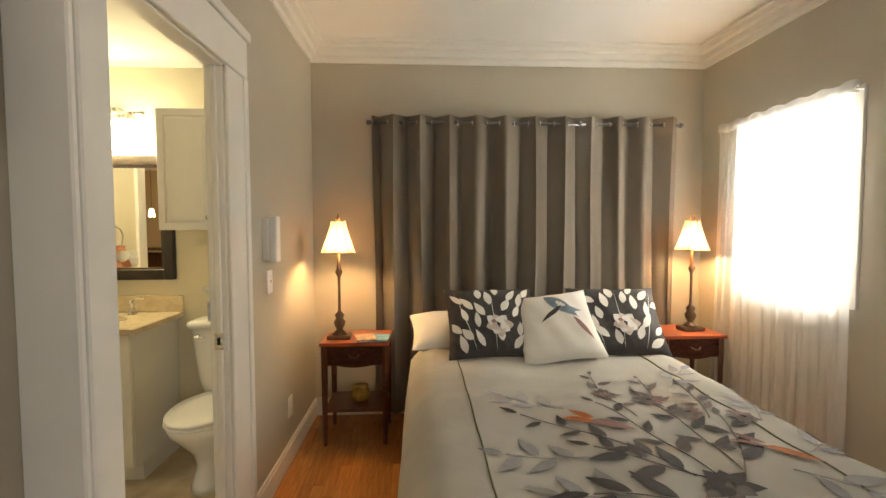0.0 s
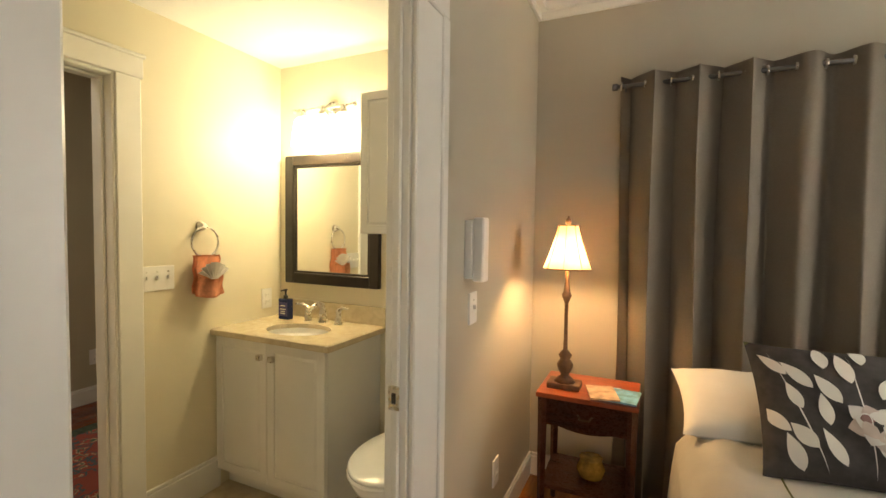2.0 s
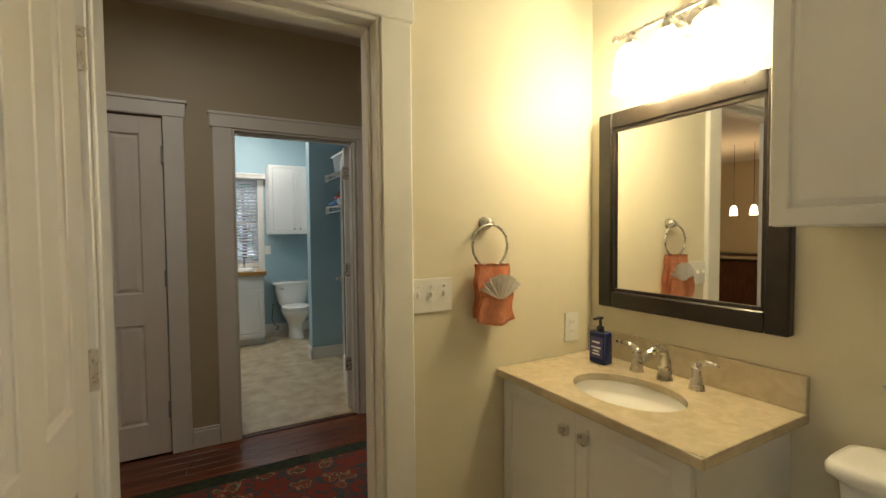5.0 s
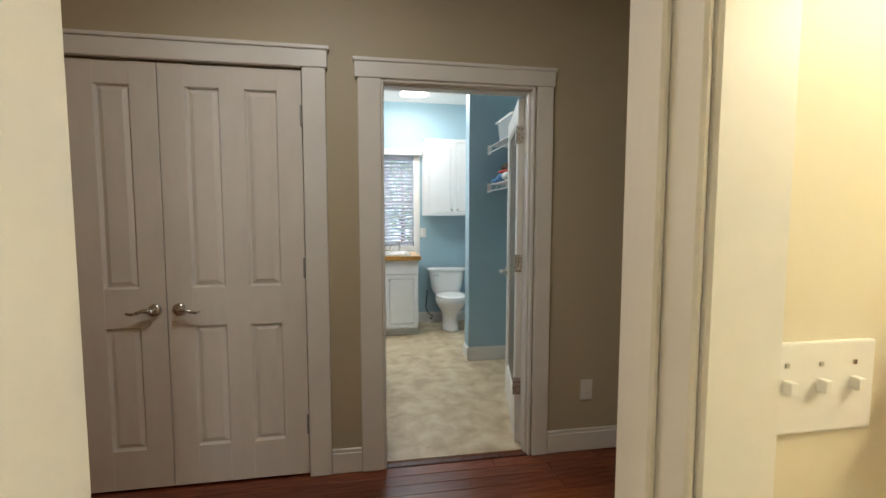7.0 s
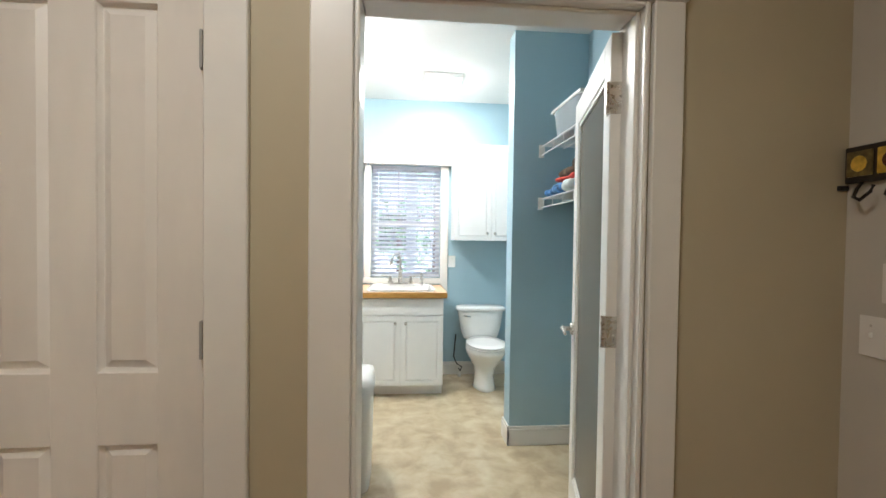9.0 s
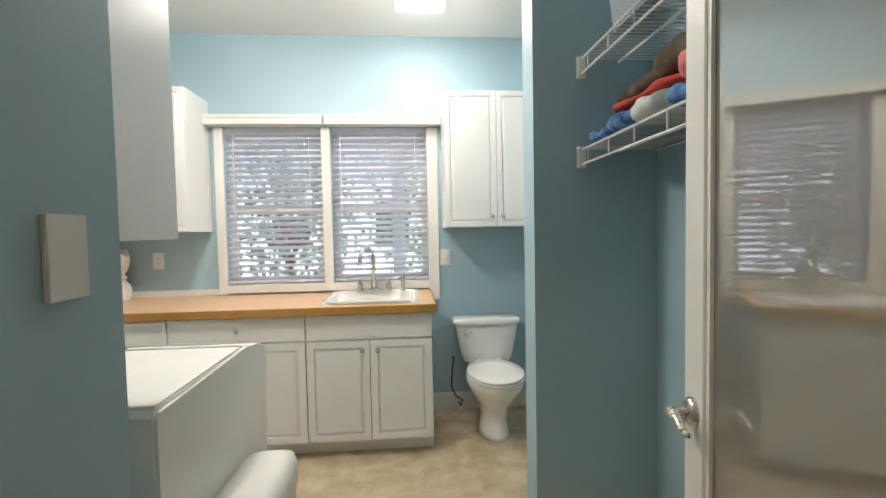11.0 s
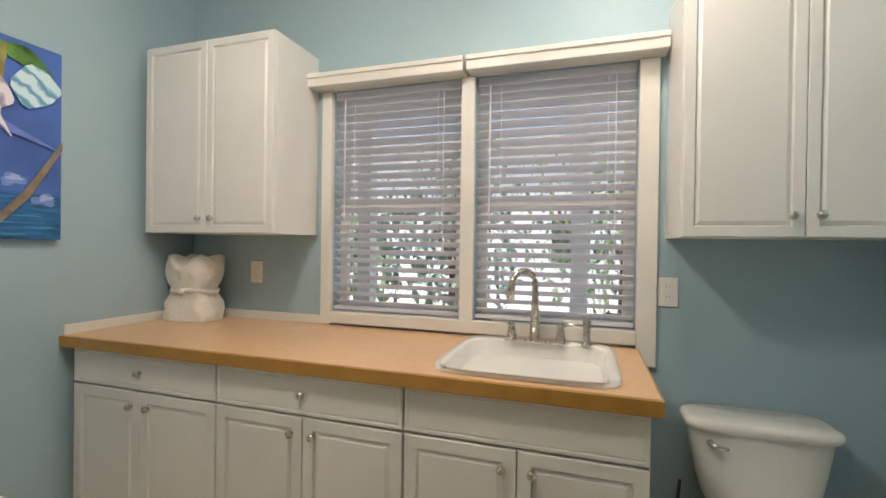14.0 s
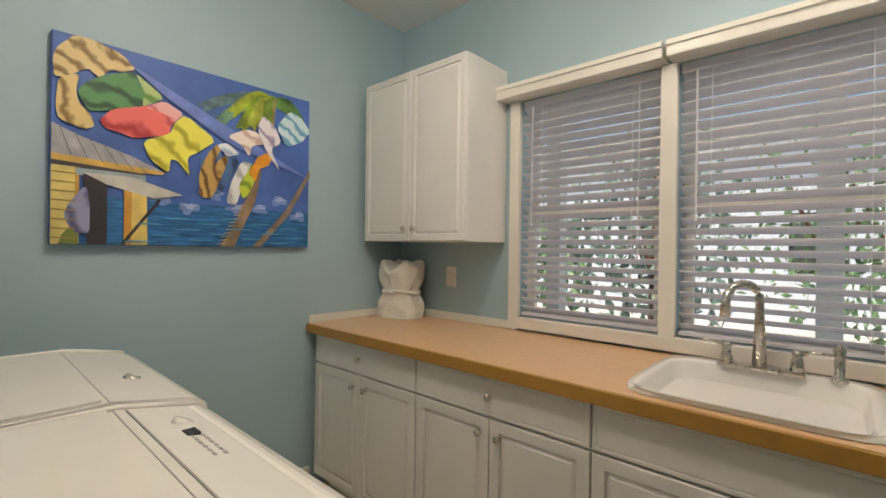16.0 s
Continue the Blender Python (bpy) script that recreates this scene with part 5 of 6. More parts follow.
part("bottle", B(-1.614, -1.536, 3.108, 3.152, 0.8625, 0.985, bev=0.012, seg=3), BOTTLE, sb)
part("pump", L([(0.014, 0), (0.014, 0.018), (0.006, 0.02), (0.006, 0.045), (0.012, 0.047), (0.012, 0.055)], (-1.575, 3.13, 0.985), 14), DARKP, sb, "black pump", True)
part("nozzle", T([(-1.575, 3.13, 1.036), (-1.575, 3.095, 1.034)], 0.005), DARKP, sb)
lb = part("label", B(-1.606, -1.544, 3.1065, 3.1085, 0.885, 0.965), M("violet_label", (0.07, 0.06, 0.22), 0.5), sb, "violet paper label")
for k, (w, z) in enumerate(((0.035, 0.945), (0.044, 0.925), (0.03, 0.912), (0.036, 0.90))):
    part("label_bar", B(-1.575 - w / 2, -1.575 + w / 2, 3.1055, 3.1066, z - 0.003, z + 0.003), PAPER, lb)

mi = thing("wall_mirror", "rectangular mirror in a dark espresso frame", "mirror", (-1.35, 3.245, 1.05))
mx0, mx1, mz0, mz1, fw = -1.665, -0.992, 1.066, 1.830, 0.064
for nm, b in (("frame_side", (mx0, mx0 + fw, mz0, mz1)), ("frame_side", (mx1 - fw, mx1, mz0, mz1)), ("frame_rail", (mx0 + fw, mx1 - fw, mz0, mz0 + fw)), ("frame_rail", (mx0 + fw, mx1 - fw, mz1 - fw, mz1))):
    f = part(nm, B(b[0], b[1], 3.215, 3.249, b[2], b[3], bev=0.010, seg=3), BLACKF, mi)
bm = bmesh.new()
for b in ((mx0 + fw, mx0 + fw + 0.012, mz0 + fw, mz1 - fw), (mx1 - fw - 0.012, mx1 - fw, mz0 + fw, mz1 - fw), (mx0 + fw, mx1 - fw, mz0 + fw, mz0 + fw + 0.012), (mx0 + fw, mx1 - fw, mz1 - fw - 0.012, mz1 - fw)):
    box(bm, b[0], b[1], 3.222, 3.240, b[2], b[3], bev=0.003)
part("inner_bead", bm, BLACKF, mi)
part("glass", B(mx0 + fw + 0.001, mx1 - fw - 0.001, 3.232, 3.246, mz0 + fw + 0.001, mz1 - fw - 0.001), MIRROR, mi, "silvered mirror glass")

vl = thing("vanity_light", "brushed nickel vanity bar light with lit frosted shades", "wall lamp", (-1.32, 3.2, 2.05))
part("back_plate", T([(-1.32, 3.249, 2.07), (-1.32, 3.225, 2.07)], [0.055, 0.05], n=24), NICKEL, vl, smooth=True)
part("arm", T([(-1.32, 3.23, 2.07), (-1.32, 3.15, 2.075)], 0.012), NICKEL, vl)
part("bar", T([(-1.535, 3.15, 2.07), (-1.105, 3.15, 2.07)], 0.009), NICKEL, vl)
for xx in (-1.53, -1.32, -1.11):
    part("finial", sphere((xx, 3.15, 2.07), 0.015), NICKEL, vl, smooth=True)
for xx in (-1.46, -1.32, -1.18):
    part("socket_cup", T([(xx, 3.15, 2.064), (xx, 3.147, 2.024)], [0.013, 0.026], n=14), NICKEL, vl, "nickel socket cup", True)
    s = part("shade", L([(0.024, 2.025), (0.045, 2.005), (0.055, 1.95), (0.062, 1.88), (0.064, 1.865)], (xx, 3.145, 0), 24, cap=False), FROST, vl, "glowing frosted glass shade", True)
    s.visible_shadow = False

wc = thing("bath_wall_cabinet", "white two-door wall cabinet above the toilet", "cabinet", (-0.65, 3.1, 1.38))
part("body", B(-0.925, -0.319, 2.97, 3.249, 1.375, 2.05), CABW, wc)
for a, b, kx in ((-0.924, -0.621, -0.648), (-0.618, -0.320, -0.592)):
    dd = part("cabinet_door", raised(a, b, 2.951, 2.9695, 1.377, 2.048, "-y", 0.05, 0.007, 0.02), CABW, wc)
    knob(dd, (kx, 2.951, 1.445), (0, -1, 0), 0.015)

toilet(pose(-0.615, 3.245, 0, 0, 0, -90), 0.835, "white two-piece toilet beside the vanity, cover closed", "toilets")
tx = thing("tissue_box", "lilac patterned tissue box with tissue on the tank", "tissue box", (-0.66, 3.11, 0.8355))
part("carton", B(-0.722, -0.615, 3.055, 3.165, 0.8355, 0.955, bev=0.002, seg=1), TISSBOX, tx)
part("tissue", sheet(lambda u, v: (-0.668 + (u - 0.5) * (0.05 + 0.13 * v ** 0.7), 3.11 + 0.016 * math.sin(7 * u) * (0.3 + v) - 0.035 * v * v, 0.950 + 0.095 * v - 0.018 * v * (2 * u - 1) ** 2 + 0.006 * math.sin(9 * u) * v), 24, 10, 0.002), PAPER, tx, smooth=True)

rg = thing("towel_ring", "brushed nickel towel ring on the wall", "towel ring", (-1.72, 2.70, 1.40))
part("rosette", T([(-1.729, 2.70, 1.40), (-1.715, 2.70, 1.40), (-1.69, 2.70, 1.40)], [0.026, 0.024, 0.013], n=18), NICKEL, rg, smooth=True)
part("ring", T([(-1.692, 2.70 + 0.075 * math.sin(a), 1.32 + 0.075 * math.cos(a)) for a in [2 * math.pi * k / 32 for k in range(33)]], 0.005, cap=False), NICKEL, rg, smooth=True)
ht = thing("hand_towel", "coral hand towel with a white fan-folded washcloth on the ring", "towel", (-1.69, 2.70, 1.06))


def drape(u, v, dx=0.0, wide=0.078):
    y = 2.70 + (u - 0.5) * 2 * wide * (0.86 + 0.14 * v) + 0.004 * math.sin(14 * v)
    return (-1.672 + dx + 0.010 * math.sin(9 * u + 3 * v) * (0.3 + v), y, 1.255 - 0.20 * v - 0.015 * math.sin(3 * u) * v)


part("towel_front", sheet(lambda u, v: drape(u, v), 20, 16, 0.014), CORAL, ht, smooth=True)
part("towel_back", sheet(lambda u, v: drape(u, v * 0.95, -0.032, 0.072), 20, 16, 0.012), CORAL, ht, smooth=True)
part("towel_pocket", sheet(lambda u, v: drape(u, 0.52 + 0.48 * v, 0.020, 0.080), 20, 8, 0.012), CORAL, ht, "coral folded pocket", True)
part("washcloth_fan", sheet(lambda u, v: (-1.640 + 0.010 * (1 if int(u * 14 + 0.5) % 2 else -1) * v, 2.712 + math.sin((u - 0.5) * 2.3) * (0.018 + 0.075 * v), 1.135 + math.cos((u - 0.5) * 2.3) * 0.085 * v), 14, 4, 0.004), TERRY, ht, "white pleated washcloth")

# ---- hall ----
rug = thing("area_rug", "red and green oriental rug with floral pattern", "rug", (-2.6, 1.5, 0))
RUGM = M("rug_wool", (0.14, 0.035, 0.022), 0.95, bump=0.6, bscale=300)
nt = RUGM.node_tree
tc, v1, r1 = nt.nodes.new("ShaderNodeTexCoord"), nt.nodes.new("ShaderNodeTexVoronoi"), nt.nodes.new("ShaderNodeValToRGB")
v1.inputs["Scale"].default_value = 10
wob, mixv = nt.nodes.new("ShaderNodeTexNoise"), nt.nodes.new("ShaderNodeMix")
wob.inputs["Scale"].default_value = 14
mixv.data_type = "VECTOR"
mixv.inputs[0].default_value = 0.14
nt.links.new(tc.outputs["Object"], wob.inputs["Vector"])
nt.links.new(tc.outputs["Object"], mixv.inputs[4])
nt.links.new(wob.outputs["Color"], mixv.inputs[5])
nt.links.new(mixv.outputs[1], v1.inputs["Vector"])
nt.links.new(v1.outputs["Distance"], r1.inputs[0])
r1.color_ramp.interpolation = "CONSTANT"
r1.color_ramp.elements[0].color, r1.color_ramp.elements[1].color = (0.46, 0.32, 0.18, 1), (0.26, 0.05, 0.03, 1)
r1.color_ramp.elements[1].position = 0.62
for pos, colr in ((0.10, (0.34, 0.06, 0.035, 1)), (0.22, (0.07, 0.10, 0.05, 1)), (0.30, (0.42, 0.28, 0.16, 1)), (0.36, (0.28, 0.055, 0.03, 1)), (0.50, (0.06, 0.08, 0.08, 1))):
    e = r1.color_ramp.elements.new(pos)
    e.color = colr
nt.links.new(r1.outputs[0], nt.nodes["Principled BSDF"].inputs["Base Color"])
RUGB = M("rug_border_green", (0.035, 0.045, 0.02), 0.95, var=0.6, scale=40, bump=0.6, bscale=300)
part("field", B(-3.04, -2.16, 0.0, 2.90, 0.0005, 0.0105), RUGM, rug, "red floral rug field")
bm = bmesh.new()
for b in ((-3.15, -3.04, -0.1, 3.0), (-2.16, -2.05, -0.1, 3.0), (-3.04, -2.16, -0.1, 0.0), (-3.04, -2.16, 2.90, 3.0)):
    box(bm, b[0], b[1], b[2], b[3], 0.0005, 0.010)
part("border", bm, RUGB, rug, "dark green rug border")

hk = thing("coat_hook_rack", "dark coat rack with four yellow sunflower tiles and hooks", "coat rack", (-3.42, 3.46, 1.55))
part("board", B(-3.60, -3.25, 3.448, 3.469, 1.555, 1.66, bev=0.004), BLACKF, hk)
YEL = M("yellow_glazed_tile", (0.55, 0.36, 0.05), 0.35, var=0.4, scale=40)
for k in range(4):
    xx = -3.555 + k * 0.086
    t = part("tile", B(xx - 0.036, xx + 0.036, 3.442, 3.449, 1.572, 1.645, bev=0.003), YEL if k % 2 else M("brown_glazed_tile", (0.12, 0.09, 0.03), 0.35, var=0.5, scale=50), hk)
    part("flower", T([(xx, 3.4425, 1.608), (xx, 3.4405, 1.608)], [0.024, 0.022], n=12), MAHOG if k % 2 else YEL, t)
    part("hook", T([(xx, 3.458, 1.56), (xx, 3.44, 1.535), (xx + 0.004, 3.425, 1.512), (xx + 0.03, 3.415, 1.50), (xx + 0.055, 3.42, 1.522), (xx + 0.058, 3.425, 1.54)], 0.005), BLACKF, hk, "black curled iron hook", True)
part("iron_leaf", B(-3.625, -3.60, 3.435, 3.465, 1.535, 1.55, bev=0.004), BLACKF, hk)
tm = thing("thermostat", "white thermostat panel with small grey windows", "thermostat", (-3.395, 3.46, 1.27))
part("housing", B(-3.485, -3.305, 3.446, 3.469, 1.215, 1.325, bev=0.006), PLAST, tm)
for xx in (-3.435, -3.36):
    part("screen", B(xx - 0.024, xx + 0.024, 3.4445, 3.4462, 1.24, 1.30), GREYP, tm, "grey screen")

# ---- kitchen beyond the hall, seen in the mirror ----
CHERRY = M("cherry_cabinet_wood", (0.20, 0.085, 0.035), 0.35, var=0.25, scale=6, stretch=(5, 5, 1))
STEEL = M("dark_stainless", (0.20, 0.20, 0.21), 0.3, 0.9)
for k in range(4):
    x0 = -5.9 + 0.62 * k
    u = thing("kitchen_cabinet", "cherry wood kitchen cabinet" if k != 2 else "cherry wood tower with built-in microwave and oven", "cabinet", (x0 + 0.3, -4.7, 0), "kitchen cabinets")
    part("body", B(x0, x0 + 0.61, -4.99, -4.42, 0.0, 2.1 if k == 2 else 0.88), CHERRY, u)
    if k == 2:
        part("microwave", B(x0 + 0.04, x0 + 0.57, -4.42, -4.395, 1.32, 1.65, bev=0.005), STEEL, u, "steel microwave")
        part("oven", B(x0 + 0.03, x0 + 0.58, -4.42, -4.39, 0.62, 1.22, bev=0.005), DARKP, u, "black oven front")
        part("oven_bar", T([(x0 + 0.07, -4.36, 1.14), (x0 + 0.54, -4.36, 1.14)], 0.01), STEEL, u)
    else:
        for a in (0.005, 0.308):
            part("cabinet_door", raised(x0 + a, x0 + a + 0.297, -4.4195, -4.40, 0.1, 0.85, "+y", 0.05), CHERRY, u)
        part("counter_slab", B(x0, x0 + 0.61, -4.99, -4.38, 0.882, 0.92, bev=0.004), M("dark_granite", (0.04, 0.035, 0.03), 0.15, var=0.6, scale=60), u)
isl = thing("kitchen_island", "cherry wood kitchen island with dark stone top", "kitchen island", (-4.45, -3.0, 0))
part("body", B(-5.2, -3.7, -3.3, -2.7, 0, 0.88), CHERRY, isl)
part("top", B(-5.3, -3.6, -3.4, -2.6, 0.881, 0.92, bev=0.004), M("black_granite", (0.03, 0.028, 0.026), 0.15, var=0.6, scale=60), isl)
first = None
for px in (-4.15, -4.45, -4.75):
    if first is None:
        first = thing("pendant_lamp", "small frosted glass pendant lamp, lit", "pendant lamp", local=pose(px, -3.0, 1.6), group="kitchen pendants")
        part("cord", T([(0, 0, 0.16), (0, 0, 1.15)], 0.004), DARKP, first)
        sh = part("shade", L([(0.025, 0.16), (0.045, 0.12), (0.06, 0.0)], (0, 0, 0), 20, cap=False), FROST, first, "glowing frosted shade", True)
        sh.visible_shadow = False
    else:
        copy_thing(first, pose(px, -3.0, 1.6))

# ---- bedroom ----
BX0, BX1, BY0, BY1, BZ = 0.47, 2.02, 1.12, 3.16, 0.66
bed = thing("double_bed", "double bed made up in white bedding", "bed", (1.24, 2.2, 0))
part("box_base", B(BX0 + 0.06, BX1 - 0.06, BY0 + 0.16, BY1 + 0.25, 0.12, 0.36, bev=0.02), SHEET, bed)
part("mattress", B(BX0 + 0.05, BX1 - 0.05, BY0 + 0.15, BY1 + 0.26, 0.362, 0.60, bev=0.05, seg=4), SHEET, bed)
for xx in (BX0 + 0.15, BX1 - 0.15):
    for yy in (BY0 + 0.3, BY1 + 0.1):
        part("leg", L([(0.025, 0), (0.03, 0.12)], (xx, yy, 0), 12), MAHOG, bed)


def duvet_z(x, y):
    ex = min(x - BX0, BX1 - x)
    ey = min(y - BY0, BY1 + 0.35 - y)
    e = min(ex, ey)
    fall = 0.10 * max(0.0, 1 - max(e, 0) / 0.16) ** 2.2
    return BZ - fall + 0.010 * math.sin(5 * x + 1.7 * y) * math.sin(3.1 * y) + 0.006 * math.sin(13 * x - 4 * y) + 0.005 * math.sin(17 * y + 3 * x)


dv = thing("duvet", "white duvet printed with dark leaves and birds", "duvet", (1.24, 2.0, BZ))


def duvet(u, v):
    y = BY0 + v * (BY1 - BY0)
    s = (u - 0.5) * 2
    if abs(s) <= 0.7:
        x = (BX0 + BX1) / 2 + s / 0.7 * (BX1 - BX0) / 2
        return (x, y, duvet_z(x, y))
    q = (abs(s) - 0.7) / 0.3
    x = (BX0 if s < 0 else BX1) + math.copysign(0.035 * math.sin(q * 1.6) + 0.008 * math.sin(9 * y + 2 * q) * q, s)
    return (x, y, duvet_z(BX0, y) - q * 0.42)


part("cover", sheet(duvet, 80, 70, 0.012), DUVET, dv, smooth=True)
part("foot_drop", sheet(lambda u, v: (BX0 + u * (BX1 - BX0), BY0 - 0.03 * math.sin(v * 1.6), duvet_z(BX0 + u * (BX1 - BX0), BY0) - 0.42 * v), 40, 8, 0.01), DUVET, dv, smooth=True)
for xx in (0.735, 1.76):
    part("green_piping", T([(xx, BY0 + (BY1 - BY0) * k / 60, duvet_z(xx, BY0 + (BY1 - BY0) * k / 60) + 0.002) for k in range(61)], 0.003, n=6), OLIVE, dv, "thin olive piping", True)


def leaf_bm(x, y, ang, ln, wd, zf, lift=0.005):
    bm = bmesh.new()
    n = 12
    top, bot = [], []
    for k in range(n + 1):
        t = k / n
        w = wd * math.sin(math.pi * t ** 0.8) * (1 - 0.25 * t)
        for side, acc in ((1, top), (-1, bot)):
            px = x + math.cos(ang) * ln * t - math.sin(ang) * side * w + math.sin(ang) * 0.12 * ln * t * t
            py = y + math.sin(ang) * ln * t + math.cos(ang) * side * w
            acc.append(bm.verts.new((px, py, zf(px, py) + lift)))
    for k in range(n):
        bm.faces.new((top[k], top[k + 1], bot[k + 1], bot[k]))
    return bm


def branch(x, y, ang, ln, count, mat_l, mat_s, rnd, size=0.13):
    bend = rnd.uniform(-0.5, 0.5)
    pts = [(x, y)]
    for k in range(20):
        a = ang + bend * (k / 20) ** 1.5
        pts.append((pts[-1][0] + ln / 20 * math.cos(a), pts[-1][1] + ln / 20 * math.sin(a)))
    part("printed_stem", T([(p[0], p[1], duvet_z(*p) + 0.003) for p in pts], 0.0018, n=4), mat_s, dv, smooth=True)
    for k in range(count):
        p = pts[4 + int(16 * k / max(count - 1, 1))]
        s = 1 if k % 2 else -1
        last = k == count - 1
        a = ang + bend + (0 if last else s * rnd.uniform(0.65, 1.0))
        l = size * rnd.uniform(0.8, 1.15) * (1.1 - 0.4 * k / count)
        q = (p[0] + 0.012 * math.cos(a), p[1] + 0.012 * math.sin(a))
        part("printed_leaf", leaf_bm(q[0], q[1], a, l, l * 0.19, duvet_z, 0.005 + 0.0003 * (k % 5)), mat_l, dv)


rnd = random.Random(4)
PALE = M("faint_grey_print", (0.46, 0.45, 0.47), 0.85, var=0.12, scale=30)
for x, y, a, ln, c in ((1.10, 2.10, 2.75, 0.24, 5), (1.08, 1.72, 2.95, 0.28, 5), (1.14, 1.52, 3.0, 0.22, 4), (1.78, 1.72, 0.6, 0.24, 5), (1.80, 1.95, 1.0, 0.30, 6), (1.62, 1.60, -0.5, 0.26, 5), (1.66, 2.32, 0.9, 0.26, 5), (1.05, 1.30, 2.8, 0.30, 5), (1.75, 1.38, 0.2, 0.24, 5)):
    branch(x, y, a, ln, c, PALE if y > 1.9 else GREYLEAF, PALE, rnd, 0.125)
for x, y, a, ln, c, sz in ((1.38, 1.60, 2.55, 0.34, 6, 0.14), (1.34, 1.62, 2.15, 0.62, 7, 0.11), (1.40, 1.62, 1.75, 0.55, 6, 0.11), (1.36, 2.02, 1.75, 0.48, 7, 0.085), (1.48, 1.62, 1.45, 0.62, 7, 0.11), (1.52, 2.12, 1.35, 0.32, 5, 0.08),
                           (1.46, 1.58, 0.95, 0.46, 6, 0.12), (1.62, 1.98, 1.15, 0.36, 6, 0.085), (1.30, 1.50, 2.8, 0.30, 5, 0.15), (1.36, 1.46, -1.9, 0.30, 5, 0.14), (1.48, 1.48, -0.7, 0.32, 5, 0.13)):
    branch(x, y, a, ln, c, DARKLEAF if sz > 0.1 else MIDLEAF, MIDLEAF, rnd, sz)
for fx, fy, fr, fm in ((1.40, 1.56, 0.085, DARKLEAF), (1.51, 2.21, 0.07, MIDLEAF), (1.57, 2.04, 0.065, MIDLEAF), (1.74, 1.97, 0.06, MIDLEAF), (1.33, 2.26, 0.055, MIDLEAF)):
    for k in range(9):
        a = k * 2.4 + fx * 7
        part("printed_petal", leaf_bm(fx + 0.012 * math.cos(a), fy + 0.012 * math.sin(a), a, fr * (1.0 - 0.05 * k), fr * 0.30, duvet_z, 0.006 + 0.0003 * k), fm if k % 3 else DUSTY if fm is MIDLEAF else MIDLEAF, dv)
for fx, fy, a, m1, m2 in ((1.16, 1.98, -0.45, ORANGE, DUSTY), (1.64, 1.74, -0.7, DUSTY, ORANGE)):
    ca, sa = math.cos(a), math.sin(a)
    part("printed_bird_tail", leaf_bm(fx - 0.10 * ca, fy - 0.10 * sa, a, 0.17, 0.018, duvet_z, 0.009), m1, dv)
    part("printed_bird", leaf_bm(fx, fy, a, 0.17, 0.030, duvet_z, 0.0095), m2, dv)
    part("printed_bird_wing", leaf_bm(fx + 0.02, fy + 0.01, a + 2.8, 0.12, 0.020, duvet_z, 0.010), m1, dv)


def pillow(name, label, m, w, h, d, material, back=None, group="bed pillows"):
    """Stands in its own x-z plane, faces local -y."""
    t = thing(name, label, "pillow", local=m, group=group)

    def side(s):
        def fn(u, v):
            a, b = 2 * u - 1, 2 * v - 1
            puff = max(0, (1 - abs(a) ** 2.6) * (1 - abs(b) ** 2.6)) ** 0.55
            pin = 1 - 0.07 * (1 - abs(a) ** 2) * abs(b) ** 3
            pinx = 1 - 0.07 * (1 - abs(b) ** 2) * abs(a) ** 3
            return (a * w / 2 * pinx, s * d / 2 * puff + 0.003 * math.sin(11 * a + 5 * b) * puff, h / 2 + b * h / 2 * pin)
        return fn
    part("front", sheet(side(-1), 28, 28), material, t, smooth=True)
    part("back", sheet(side(1), 28, 28), back or material, t, "olive back" if back else "", True)
    return t, side(-1)


def on_pillow(t, face, w, h, name, u, v, ang, ln, wd, material, lift):
    bm = bmesh.new()
    n = 10
    top, bot = [], []
    for k in range(n + 1):
        q = k / n
        ww = wd * math.sin(math.pi * q ** 0.8)
        for s, acc in ((1, top), (-1, bot)):
            pu = u + (math.cos(ang) * ln * q - math.sin(ang) * s * ww) / w
            pv = v + (math.sin(ang) * ln * q + math.cos(ang) * s * ww) / h
            p = face(min(0.97, max(0.03, pu)), min(0.97, max(0.03, pv)))
            acc.append(bm.verts.new((p[0], p[1] - lift, p[2])))
    for k in range(n):
        bm.faces.new((top[k], top[k + 1], bot[k + 1], bot[k]))
    part(name, bm, material, t)


